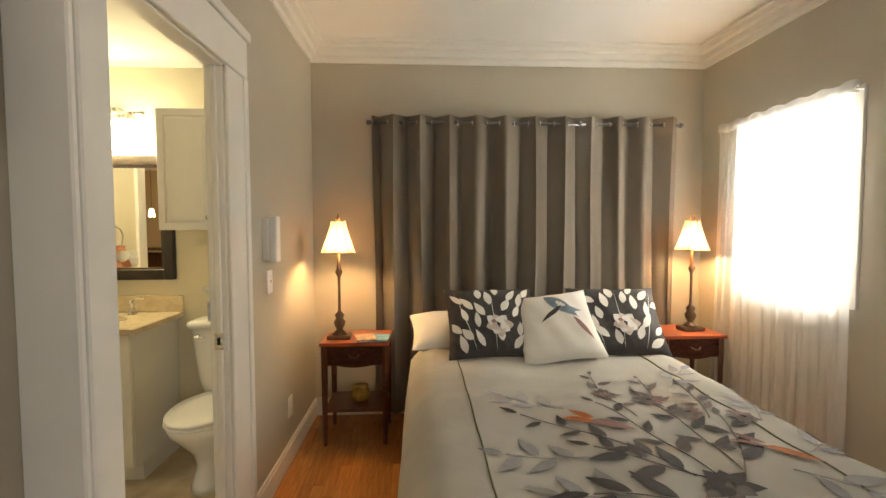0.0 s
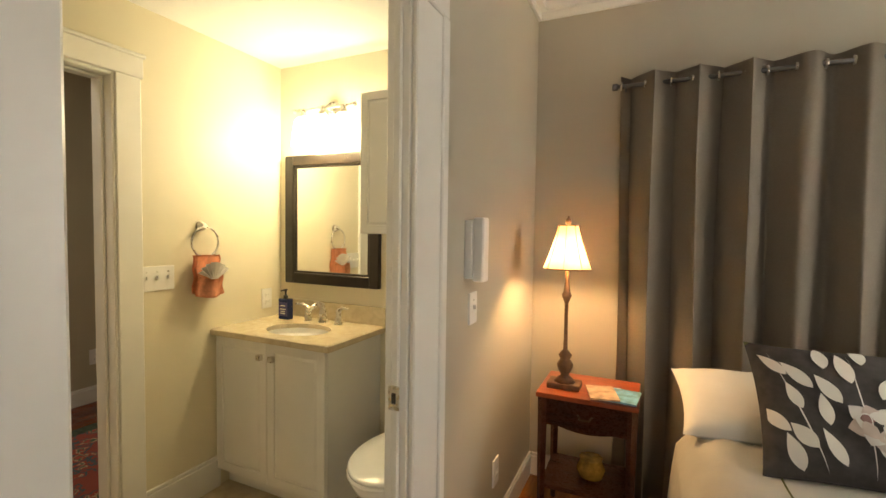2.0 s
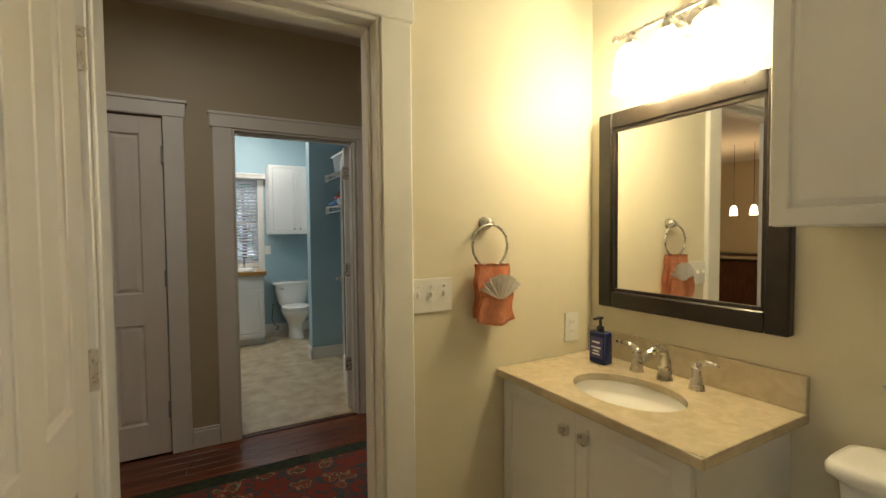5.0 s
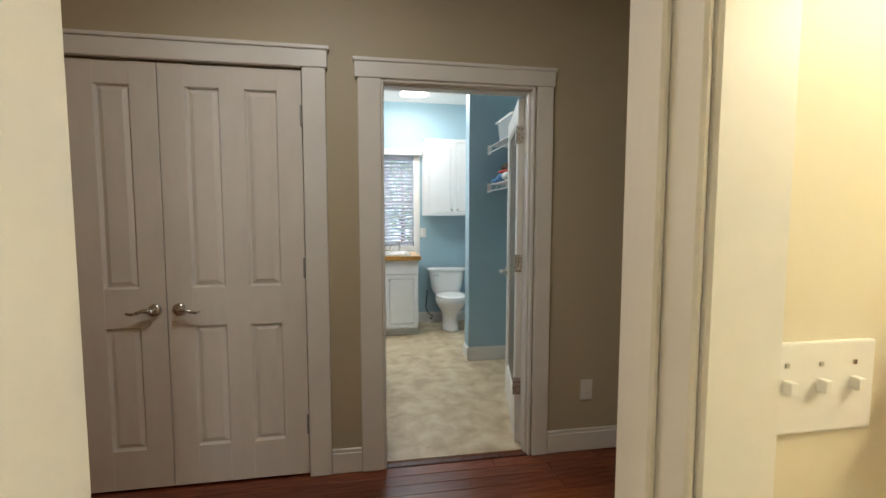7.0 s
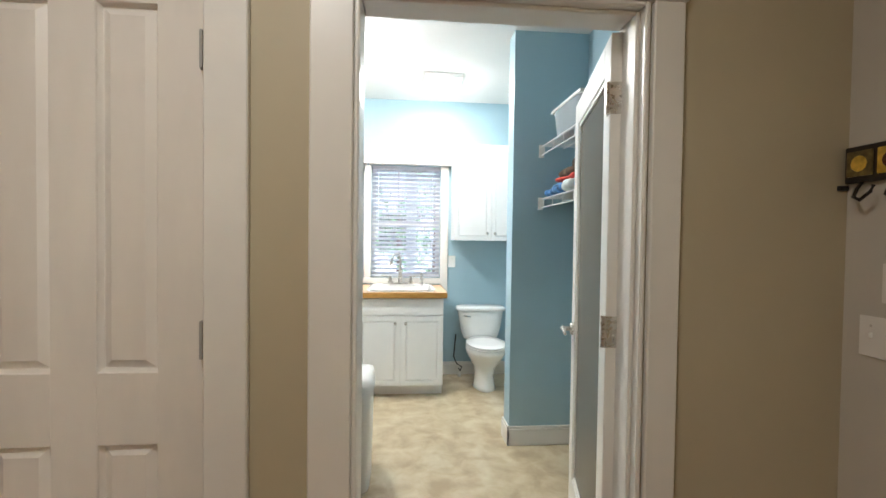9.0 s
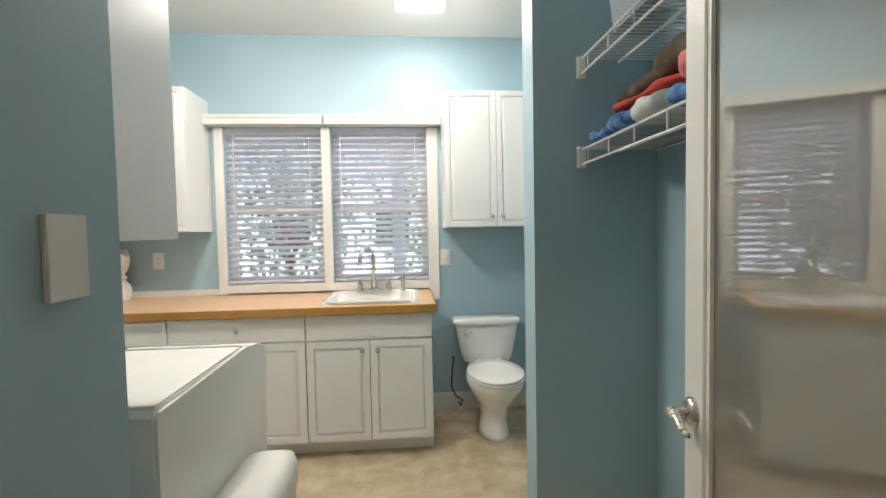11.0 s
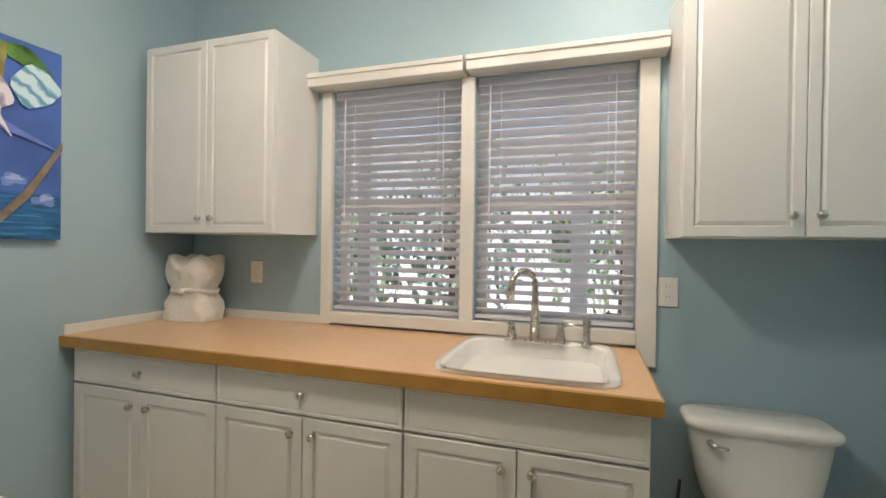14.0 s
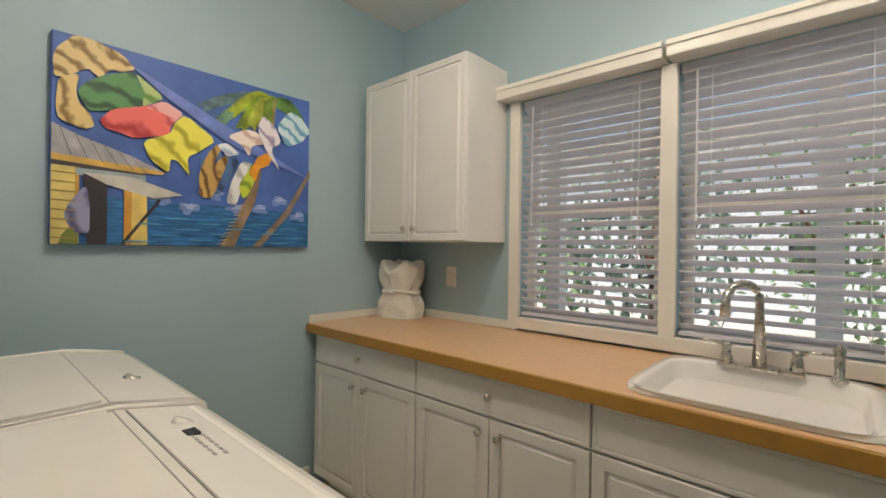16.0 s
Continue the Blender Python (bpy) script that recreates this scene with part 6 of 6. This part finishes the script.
pillow("sleeping_pillow", "plain white sleeping pillow", pose(0.79, 3.0, 0.665, -72, 0, 4), 0.62, 0.42, 0.17, SHEET)
pillow("sleeping_pillow", "plain white sleeping pillow", pose(1.69, 3.0, 0.665, -72, 0, -4), 0.62, 0.42, 0.17, SHEET)
PALEPINK = M("pale_pink_print", (0.62, 0.52, 0.46), 0.85, var=0.1, scale=30)
for px, pr, sd in ((0.955, 3, 1), (1.68, -4, 2)):
    t, f = pillow("throw_pillow", "charcoal throw pillow with cream leaf and flower print", pose(px, 2.80, 0.655, -40, 0, pr), 0.54, 0.46, 0.15, DARKLEAF, OLIVE, "printed throw pillows")
    r = random.Random(sd)
    for k in range(26):
        u, v = 0.10 + 0.80 * ((k * 0.618 + 0.11 * sd) % 1), 0.05 + 0.80 * (k / 26)
        if (u - 0.54) ** 2 + (v - 0.38) ** 2 < 0.035:
            continue
        lean = 1.57 - (u - 0.5) * 2.2 + r.uniform(-0.5, 0.5)
        on_pillow(t, f, 0.54, 0.46, "printed_leaf", u, v, lean, r.uniform(0.085, 0.12), r.uniform(0.018, 0.024), DUVET, 0.003 + 0.0001 * k)
    for sx, ang in ((0.5, 1.57), (0.30, 1.85), (0.72, 1.30)):
        on_pillow(t, f, 0.54, 0.46, "printed_stem", sx, 0.05, ang, 0.40, 0.0022, SHEET, 0.0025)
    for k in range(14):
        a, rr = k * 2.4, 0.055 * (1 - k / 16)
        on_pillow(t, f, 0.54, 0.46, "printed_petal", 0.54 + rr * math.cos(a) / 0.9, 0.38 + rr * math.sin(a) / 0.9, a, 0.055 - 0.001 * k, 0.026, SHEET if k % 2 else PALEPINK, 0.006 + 0.0003 * k)
    on_pillow(t, f, 0.54, 0.46, "printed_flower_heart", 0.46, 0.42, 0, 0.04, 0.014, DUSTY, 0.0085)
t, f = pillow("throw_pillow", "cream throw pillow with a slate-blue bird print", pose(1.325, 2.72, 0.655, -45, -7, -2), 0.46, 0.46, 0.15, DUVET, None, "printed throw pillows")
on_pillow(t, f, 0.46, 0.46, "printed_bird", 0.42, 0.90, -0.85, 0.24, 0.04, SLATE, 0.003)
on_pillow(t, f, 0.46, 0.46, "printed_bird_tail", 0.70, 0.52, -1.05, 0.17, 0.016, DUSTY, 0.0035)
on_pillow(t, f, 0.46, 0.46, "printed_bird_wing", 0.60, 0.70, 3.75, 0.17, 0.014, DARKLEAF, 0.004)
on_pillow(t, f, 0.46, 0.46, "printed_bird_wing", 0.55, 0.66, -0.2, 0.13, 0.02, SLATE, 0.0045)

# curtain behind the bed: ten deep folds on a grommet rod
cr = thing("curtain_rod", "dark nickel curtain rod on wall brackets", "curtain rod", (1.29, 3.57, 2.13))
part("rod", T([(0.18, 3.575, 2.125), (2.42, 3.575, 2.125)], 0.011, n=12), STEEL, cr, smooth=True)
for xx in (0.17, 2.43):
    part("finial", T([(xx - 0.012, 3.575, 2.125), (xx + 0.012, 3.575, 2.125)], 0.017, n=14), STEEL, cr, smooth=True)
for xx in (0.22, 1.29, 2.38):
    part("bracket", T([(xx, 3.669, 2.11), (xx, 3.60, 2.11), (xx, 3.575, 2.115)], 0.006), STEEL, cr)
cu = thing("grommet_curtain", "taupe floor-length grommet curtain closed across the wall", "curtain", (1.29, 3.575, 0.05))
CX0, CX1, FOLDS = 0.20, 2.40, 11


def fold(u, v):
    x = CX0 + u * (CX1 - CX0)
    ph = 2 * math.pi * FOLDS * u + 0.35 * math.sin(7 * u)
    amp = 0.050 + 0.016 * math.sin(5 * u + 2 * v) + 0.008 * math.sin(31 * u + 1.5 * v)
    return (x + (0.012 + 0.012 * math.sin(13 * u)) * math.sin(2 * ph) + 0.014 * math.sin(9 * u + 3 * v) * (1 - v) + 0.006 * math.sin(47 * u + 4 * v), 3.575 + amp * math.sin(ph) * (1.0 - 0.15 * (1 - v)) + 0.007 * math.sin(3 * ph + 6 * v) * (1 - v), 0.05 + 2.125 * v)


part("drape", sheet(fold, 330, 14, 0.003), CURT, cu, smooth=True)
for k in range(2 * FOLDS):
    u = (k + 0.25 - 0.25) / (2 * FOLDS) + 0.001
    p = fold(u, 0.976)
    part("grommet", T([(p[0] - 0.004, 3.575, 2.125), (p[0] + 0.004, 3.575, 2.125)], 0.021, n=16), NICKEL, cu, smooth=True)


def nightstand(cx, cy, group):
    t = thing("nightstand", "dark mahogany nightstand with red top and bow-front drawer", "nightstand", local=pose(cx, cy, 0), group=group)
    w, dp, hh = 0.205, 0.17, 0.665
    part("top", B(-w - 0.012, w + 0.012, -dp - 0.012, dp, hh - 0.022, hh, bev=0.005), REDTOP, t, "red-stained top")
    bm = bmesh.new()
    box(bm, -w + 0.02, w - 0.02, -dp + 0.012, dp - 0.005, hh - 0.15, hh - 0.0225)
    part("case", bm, MAHOG, t)
    bm = sheet(lambda u, v: (-w + 0.032 + u * (2 * w - 0.064), -dp + 0.012 - 0.018 * math.sin(math.pi * u), hh - 0.028 - (0.105 + 0.025 * math.sin(math.pi * u)) * (1 - v)), 16, 4, 0.012)
    dr = part("drawer_front", bm, MAHOG, t)
    part("drawer_pull", T([(-0.03, -dp - 0.008, hh - 0.075), (-0.02, -dp - 0.022, hh - 0.09), (0.02, -dp - 0.022, hh - 0.09), (0.03, -dp - 0.008, hh - 0.075)], 0.004), BRONZE, dr, "brass pull", True)
    part("shelf", B(-w + 0.01, w - 0.01, -dp + 0.01, dp - 0.01, 0.215, 0.235, bev=0.004), MAHOG, t)
    for sx in (-1, 1):
        for sy in (-1, 1):
            x, y = sx * (w - 0.015), sy * (dp - 0.015)
            bm = bmesh.new()
            tube(bm, [(x * 1.0, y, 0), (x, y, 0.25), (x, y, hh - 0.0225)], [0.013, 0.018, 0.022], n=4)
            part("leg", bm, MAHOG, t)


nightstand(0.115, 3.345, "bedside tables")
nightstand(2.36, 3.40, "bedside tables")


def table_lamp(cx, cy, z, label):
    t = thing("table_lamp", label, "table lamp", local=pose(cx, cy, z), group="bedside lamps")
    part("foot", B(-0.075, 0.075, -0.055, 0.055, 0.0, 0.028, bev=0.010, seg=2), BRONZE, t)
    part("stem", L([(0.05, 0.028), (0.035, 0.045), (0.018, 0.06), (0.032, 0.085), (0.038, 0.11), (0.022, 0.135), (0.032, 0.155), (0.010, 0.18), (0.0085, 0.30), (0.0095, 0.40), (0.018, 0.42), (0.024, 0.435), (0.016, 0.455), (0.010, 0.50), (0.010, 0.575)], (0, 0, 0), 18), BRONZE, t, "turned aged-bronze stem", True)
    s = part("shade", sheet(lambda u, v: (lambda a, r: (r * math.cos(a), r * math.sin(a), 0.563 + 0.20 * v))(2 * math.pi * u, (0.047 + 0.060 * (1 - v) ** 1.25) * (1 + 0.04 * abs(math.sin(4 * 2 * math.pi * u)) * (1 - v))), 64, 8), SHADE, t, "cream bell shade, lit", True)
    for zz, r in ((0.563, 0.109), (0.763, 0.049)):
        part("shade_trim", T([(r * math.cos(a), r * math.sin(a), zz) for a in [2 * math.pi * k / 40 for k in range(41)]], 0.0035, n=6, cap=False), BRONZE, s)
    for k in range(8):
        a = 2 * math.pi * k / 8
        part("shade_rib", T([((0.048 + 0.0605 * (1 - v) ** 1.25) * math.cos(a), (0.048 + 0.0605 * (1 - v) ** 1.25) * math.sin(a), 0.563 + 0.20 * v) for v in (0, 0.33, 0.66, 1)], 0.0022, n=5), BRONZE, s)
    part("finial", L([(0.006, 0.763), (0.013, 0.774), (0.015, 0.784), (0.006, 0.798), (0.002, 0.808)], (0, 0, 0), 12), BRONZE, t, smooth=True)


table_lamp(0.005, 3.29, 0.665, "bronze table lamp with lit cream shade")
table_lamp(2.42, 3.385, 0.665, "bronze table lamp with lit cream shade")
for k, (dx, dy, rz, mt, lab) in enumerate(((0.0, 0.0, 8, PAPER, "white travel brochure with printed pictures"), (0.07, -0.03, -6, M("light_blue_brochure", (0.20, 0.45, 0.62), 0.4, var=0.4, scale=25), "light blue glossy brochure"), (-0.02, -0.05, 14, M("peach_brochure", (0.60, 0.42, 0.28), 0.4, var=0.4, scale=25), "peach glossy brochure"))):
    m = thing("brochure", lab + " on nightstand", "brochure", local=pose(0.20 + dx, 3.27 + dy, 0.666 + 0.009 * k, 0, 0, rz), group="brochures")
    part("folder", B(-0.06, 0.06, -0.085, 0.085, 0, 0.008, bev=0.001, seg=1), mt, m)
gb = thing("golden_bowl", "golden glass bowl on the nightstand shelf", "bowl", (0.13, 3.33, 0.235))
part("bowl", L([(0.03, 0), (0.055, 0.012), (0.065, 0.05), (0.05, 0.09), (0.054, 0.10)], (0.13, 3.33, 0.236), 20), M("amber_glass", (0.42, 0.26, 0.05), 0.12, var=0.4, scale=30), gb, smooth=True)

ic = thing("intercom_handset", "white wall intercom with handset", "intercom", (-0.243, 2.70, 1.22))
part("base", B(-0.247, -0.215, 2.62, 2.79, 1.225, 1.435, bev=0.010, seg=3), PLAST, ic)
part("handset", B(-0.216, -0.175, 2.625, 2.685, 1.215, 1.445, bev=0.014, seg=3), PLAST, ic)
part("speaker_grille", B(-0.2155, -0.2135, 2.705, 2.775, 1.34, 1.41), GREYP, ic, "grey speaker grille")
part("push_button", B(-0.2155, -0.211, 2.72, 2.755, 1.25, 1.27, bev=0.002), GREYP, ic)

# bedroom window with sheer curtain
w2 = tagged(thing("window_2", "bright white bedroom window behind a sheer curtain", "window", (2.7, 2.87, 1.02)), kind="structure")
bm = bmesh.new()
for b in ((2.43, 2.50, 0.98, 2.07), (3.19, 3.26, 0.98, 2.07), (2.50, 3.19, 2.02, 2.09), (2.50, 3.19, 0.94, 1.0)):
    box(bm, 2.645, 2.665, b[0], b[1], b[2], b[3], bev=0.003, seg=1)
part("window_frame", bm, TRIM, w2)
for z0, z1 in ((1.0, 1.54), (1.50, 2.02)):
    bm = bmesh.new()
    for b in ((2.50, 2.54, z0, z1), (3.15, 3.19, z0, z1), (2.54, 3.15, z0, z0 + 0.04), (2.54, 3.15, z1 - 0.04, z1)):
        box(bm, 2.72, 2.74, b[0], b[1], b[2], b[3])
    s = part("sash", bm, TRIM, w2)
    g = part("pane", B(2.727, 2.733, 2.538, 3.152, z0 + 0.038, z1 - 0.038), GLASS, s)
    g.visible_shadow = False
r2 = thing("sheer_curtain_rod", "thin white rod above the bedroom window", "curtain rod", (2.6, 2.87, 2.05))
part("rod", T([(2.60, 2.42, 2.05), (2.60, 3.40, 2.05)], 0.008), TRIM, r2)
for yy in (2.44, 3.38):
    part("bracket", T([(2.60, yy, 2.05), (2.659, yy, 2.05)], 0.006), TRIM, r2)
sc = thing("sheer_curtain", "white floor-length sheer curtain over the window", "curtain", (2.6, 2.9, 0.05))


def voile(u, v):
    gather = 0.5 + 0.5 * (1 - v)
    wave = math.sin(u * 2 * math.pi * 11 + 2 * math.sin(3 * v)) + 0.5 * math.sin(u * 2 * math.pi * 23 + 1.7)
    return (2.60 + 0.013 * wave * gather + 0.012 * math.sin(5 * u) * (1 - v), 2.42 + (0.97 + 0.05 * (1 - v)) * u + 0.012 * math.sin(30 * u + 2 * v), 0.04 + 2.02 * v + 0.010 * math.sin(17 * u) * v)


part("sheer", sheet(voile, 200, 16), SHEER, sc, smooth=True)
part("heading", sheet(lambda u, v: (2.60 + 0.018 * math.cos(2 * math.pi * v) + 0.004 * math.sin(90 * u), 2.42 + 0.97 * u, 2.055 + 0.030 * math.sin(2 * math.pi * v) + 0.006 * math.sin(40 * u)), 90, 12), SHEER, sc, "gathered rod pocket heading", True)
part("ruffled_trim", sheet(lambda u, v: (2.575 + 0.014 * math.sin(v * 2 * math.pi * 24 + 3 * u) * (0.4 + u), 2.49 + 0.11 * u + 0.008 * math.sin(40 * v), 0.98 + 1.05 * v), 8, 260), SHEER, sc, "ruffled lace edge", True)
# unseen window added round the fill lamp in the south wall
w3 = tagged(thing("window_3", "plain white-framed window, unseen, added round a fill lamp", "window", (1.35, -1.36, 0.95)), kind="structure")
bm = bmesh.new()
for b in ((0.73, 0.80, 0.88, 2.12), (1.90, 1.97, 0.88, 2.12), (0.80, 1.90, 2.05, 2.12), (0.80, 1.90, 0.88, 0.95)):
    box(bm, b[0], b[1], -1.302, -1.28, b[2], b[3], bev=0.003, seg=1)
part("window_frame", bm, TRIM, w3)
g = part("pane", B(0.801, 1.899, -1.412, -1.406, 0.951, 2.049), GLASS, w3)
g.visible_shadow = False
pf = thing("dark_picture_frame", "dark wood picture frame on the bedroom wall", "picture frame", (-0.265, 1.2, 1.55))
part("frame", B(-0.247, -0.222, 0.70, 1.235, 1.55, 2.15, bev=0.006), MAHOG, pf)
part("print", B(-0.2225, -0.220, 0.76, 1.175, 1.61, 2.09), PAPER, pf)

# ---- outside the windows ----
GRASS = M("pale_stone_paving", (0.66, 0.64, 0.60), 0.8, var=0.25, scale=3)
structure("ground", B(-150, 150, -150, 150, -0.65, -0.55), GRASS, "pale sunlit paving and ground", "ground")
pch = thing("porch_floor", "pale boarded porch floor outside the window", "porch", (-8, 2, -0.3))
part("decking", B(-8.9, -7.0, -3, 7, -0.4, -0.15), M("porch_boards", (0.68, 0.67, 0.66), 0.6, var=0.2, scale=5, stretch=(10, 1, 1)), pch)
for yy in (-1.74, 0.26, 2.26, 4.26):
    p = thing("porch_post", "square white porch post", "post", (-8.8, yy, -0.15), "porch posts")
    part("shaft", B(-8.87, -8.73, yy - 0.07, yy + 0.07, -0.15, 2.6, bev=0.006), TRIM, p)
    part("base_block", B(-8.89, -8.71, yy - 0.09, yy + 0.09, -0.149, 0.02, bev=0.006), TRIM, p)
prf = thing("porch_beam", "white beam along the porch posts", "beam", (-8.8, 2, 2.6))
part("beam", B(-8.88, -8.72, -3.2, 7.2, 2.60, 2.75, bev=0.005), TRIM, prf)
pcl = thing("porch_ceiling", "pale lavender-grey boarded porch ceiling", "ceiling", (-7.9, 2, 2.76))
for k in range(19):
    part("ceiling_board", B(-8.88 + 0.099 * k, -8.785 + 0.099 * k, -3.2, 7.2, 2.752, 2.772, bev=0.002, seg=1), M("porch_ceiling_paint", (0.66, 0.66, 0.74), 0.6, var=0.05) if k == 0 else bpy.data.materials["porch_ceiling_paint"], pcl)
pool = thing("swimming_pool", "bright blue garden pool with pale coping", "pool", (-11.5, 3.5, -0.55))
part("water", B(-13.2, -10.4, 1.2, 6.5, -0.549, -0.52), M("pool_water", (0.10, 0.38, 0.62), 0.05, var=0.2, scale=3, bump=0.2, bscale=8), pool, "light blue water")
for b in ((-13.5, -13.2, 0.9, 6.8), (-10.4, -10.1, 0.9, 6.8), (-13.2, -10.4, 0.9, 1.2), (-13.2, -10.4, 6.5, 6.8)):
    part("coping", B(*b, -0.549, -0.48, bev=0.01), TRIM, pool)
LEAFG = M("green_foliage", (0.14, 0.26, 0.12), 0.5, var=0.6, scale=3, per=0.2)
LEAFB = M("blue_green_foliage", (0.17, 0.29, 0.23), 0.5, var=0.6, scale=3, per=0.2)


def shrub(x, y, hgt, rad, seed, mt):
    t = thing("tree", "leafy green garden tree seen through blinds", "tree", (x, y, -0.55), "garden trees")
    r = random.Random(seed)
    part("trunk", T([(x, y, -0.55), (x + 0.05, y + 0.03, hgt * 0.4), (x - 0.04, y, hgt * 0.8)], [0.09, 0.06, 0.03]), MAHOG, t, smooth=True)
    bm = bmesh.new()
    for k in range(5):
        a = k * 1.3
        tube(bm, [(x, y, hgt * 0.3), (x + rad * 0.6 * math.cos(a), y + rad * 0.6 * math.sin(a), hgt * (0.5 + 0.08 * k))], [0.03, 0.012], n=5)
    part("limb", bm, MAHOG, t)
    vs, fs = [], []
    for k in range(480):
        while True:
            p = Vector((r.uniform(-1, 1), r.uniform(-1, 1), r.uniform(-1, 1)))
            if 0.25 < p.length < 1 and noise.noise(p * 3 + Vector((seed, 0, 0))) > -0.12:
                break
        c = Vector((x + p.x * rad, y + p.y * rad, -0.3 + (p.z + 1) / 2 * hgt))
        q = Euler((r.uniform(0, 6), r.uniform(0, 6), r.uniform(0, 6))).to_matrix()
        s = r.uniform(0.08, 0.17)
        i = len(vs)
        vs += [tuple(c + q @ Vector(v) * s) for v in ((-1, 0, 0), (0, -0.4, 0.08), (1, 0, 0), (0, 0.4, 0.08))]
        fs.append((i, i + 1, i + 2, i + 3))
    me = bpy.data.meshes.new("crown")
    me.from_pydata(vs, [], fs)
    me.materials.append(mt)
    o = new("crown", me)
    o.parent, o.matrix_parent_inverse = t, INV[t]


for k, (x, y, hh, rr) in enumerate(((-10.8, -1.5, 2.4, 1.1), (-11.6, 0.3, 3.0, 1.1), (-14.6, 3.0, 3.4, 1.4), (-15.2, 5.0, 3.8, 1.6), (-16.5, 2.0, 4.4, 1.8), (-13.5, -3.8, 4.4, 2.0), (-9.6, 0.7, 0.75, 0.4), (-9.6, 2.2, 0.7, 0.35), (-14.5, 7.5, 4.6, 2.0), (-14.0, -0.4, 4.4, 1.7))):
    shrub(x, y, hh, rr, k, (LEAFG, LEAFB)[k % 2])
nb = thing("neighbour_house", "pale neighbouring house beyond the trees", "house", (-22, 2, -0.55))
part("wall", B(-26, -20, -8, 12, -0.55, 4.5), M("pale_siding", (0.72, 0.78, 0.86), 0.7, var=0.08, scale=2), nb)
part("roof", B(-26.5, -19.5, -8.5, 12.5, 4.5, 4.9), GREYP, nb)
for k in range(5):
    w = part("window", B(-20.02, -19.96, -6 + 3.6 * k, -4.8 + 3.6 * k, 0.8, 2.4), DARKP, nb)
    part("pane", B(-19.962, -19.95, -5.9 + 3.6 * k, -4.9 + 3.6 * k, 0.9, 2.3), STEEL, w)


# ---- floor boards ----
def boards(floor, x0, x1, y0, y1, w, lengths, material, seed):
    r = random.Random(seed)
    shapes = {}
    for ln in lengths:
        b = B(-w / 2 + 0.0006, w / 2 - 0.0006, 0.0006, ln - 0.0006, -0.0058, 0.0, bev=0.0012, seg=1)
        me = bpy.data.meshes.new("plank")
        b.to_mesh(me)
        b.free()
        me.materials.append(material)
        shapes[ln] = me
    x = x0 + w / 2
    while x < x1 - w / 2 + 1e-6:
        y = y0
        while y < y1 - 0.1:
            ln = r.choice([q for q in lengths if y + q <= y1 + 1e-6] or [min(lengths)])
            if y + ln > y1 + 0.02:
                break
            o = new("plank", shapes[ln])
            o.parent = floor
            o.location = (x, y, 0)
            y += ln
        x += w


boards(bpy.data.objects["floor_hall"], -3.598, -1.87, 0.5, 3.454, 0.082, (0.3, 0.6, 0.9, 1.2), HALLWOOD, 3)
boards(bpy.data.objects["floor_bedroom"], -0.231, 0.62, 0.55, 3.65, 0.06, (0.3, 0.5, 0.7, 0.9), BEDWOOD, 5)
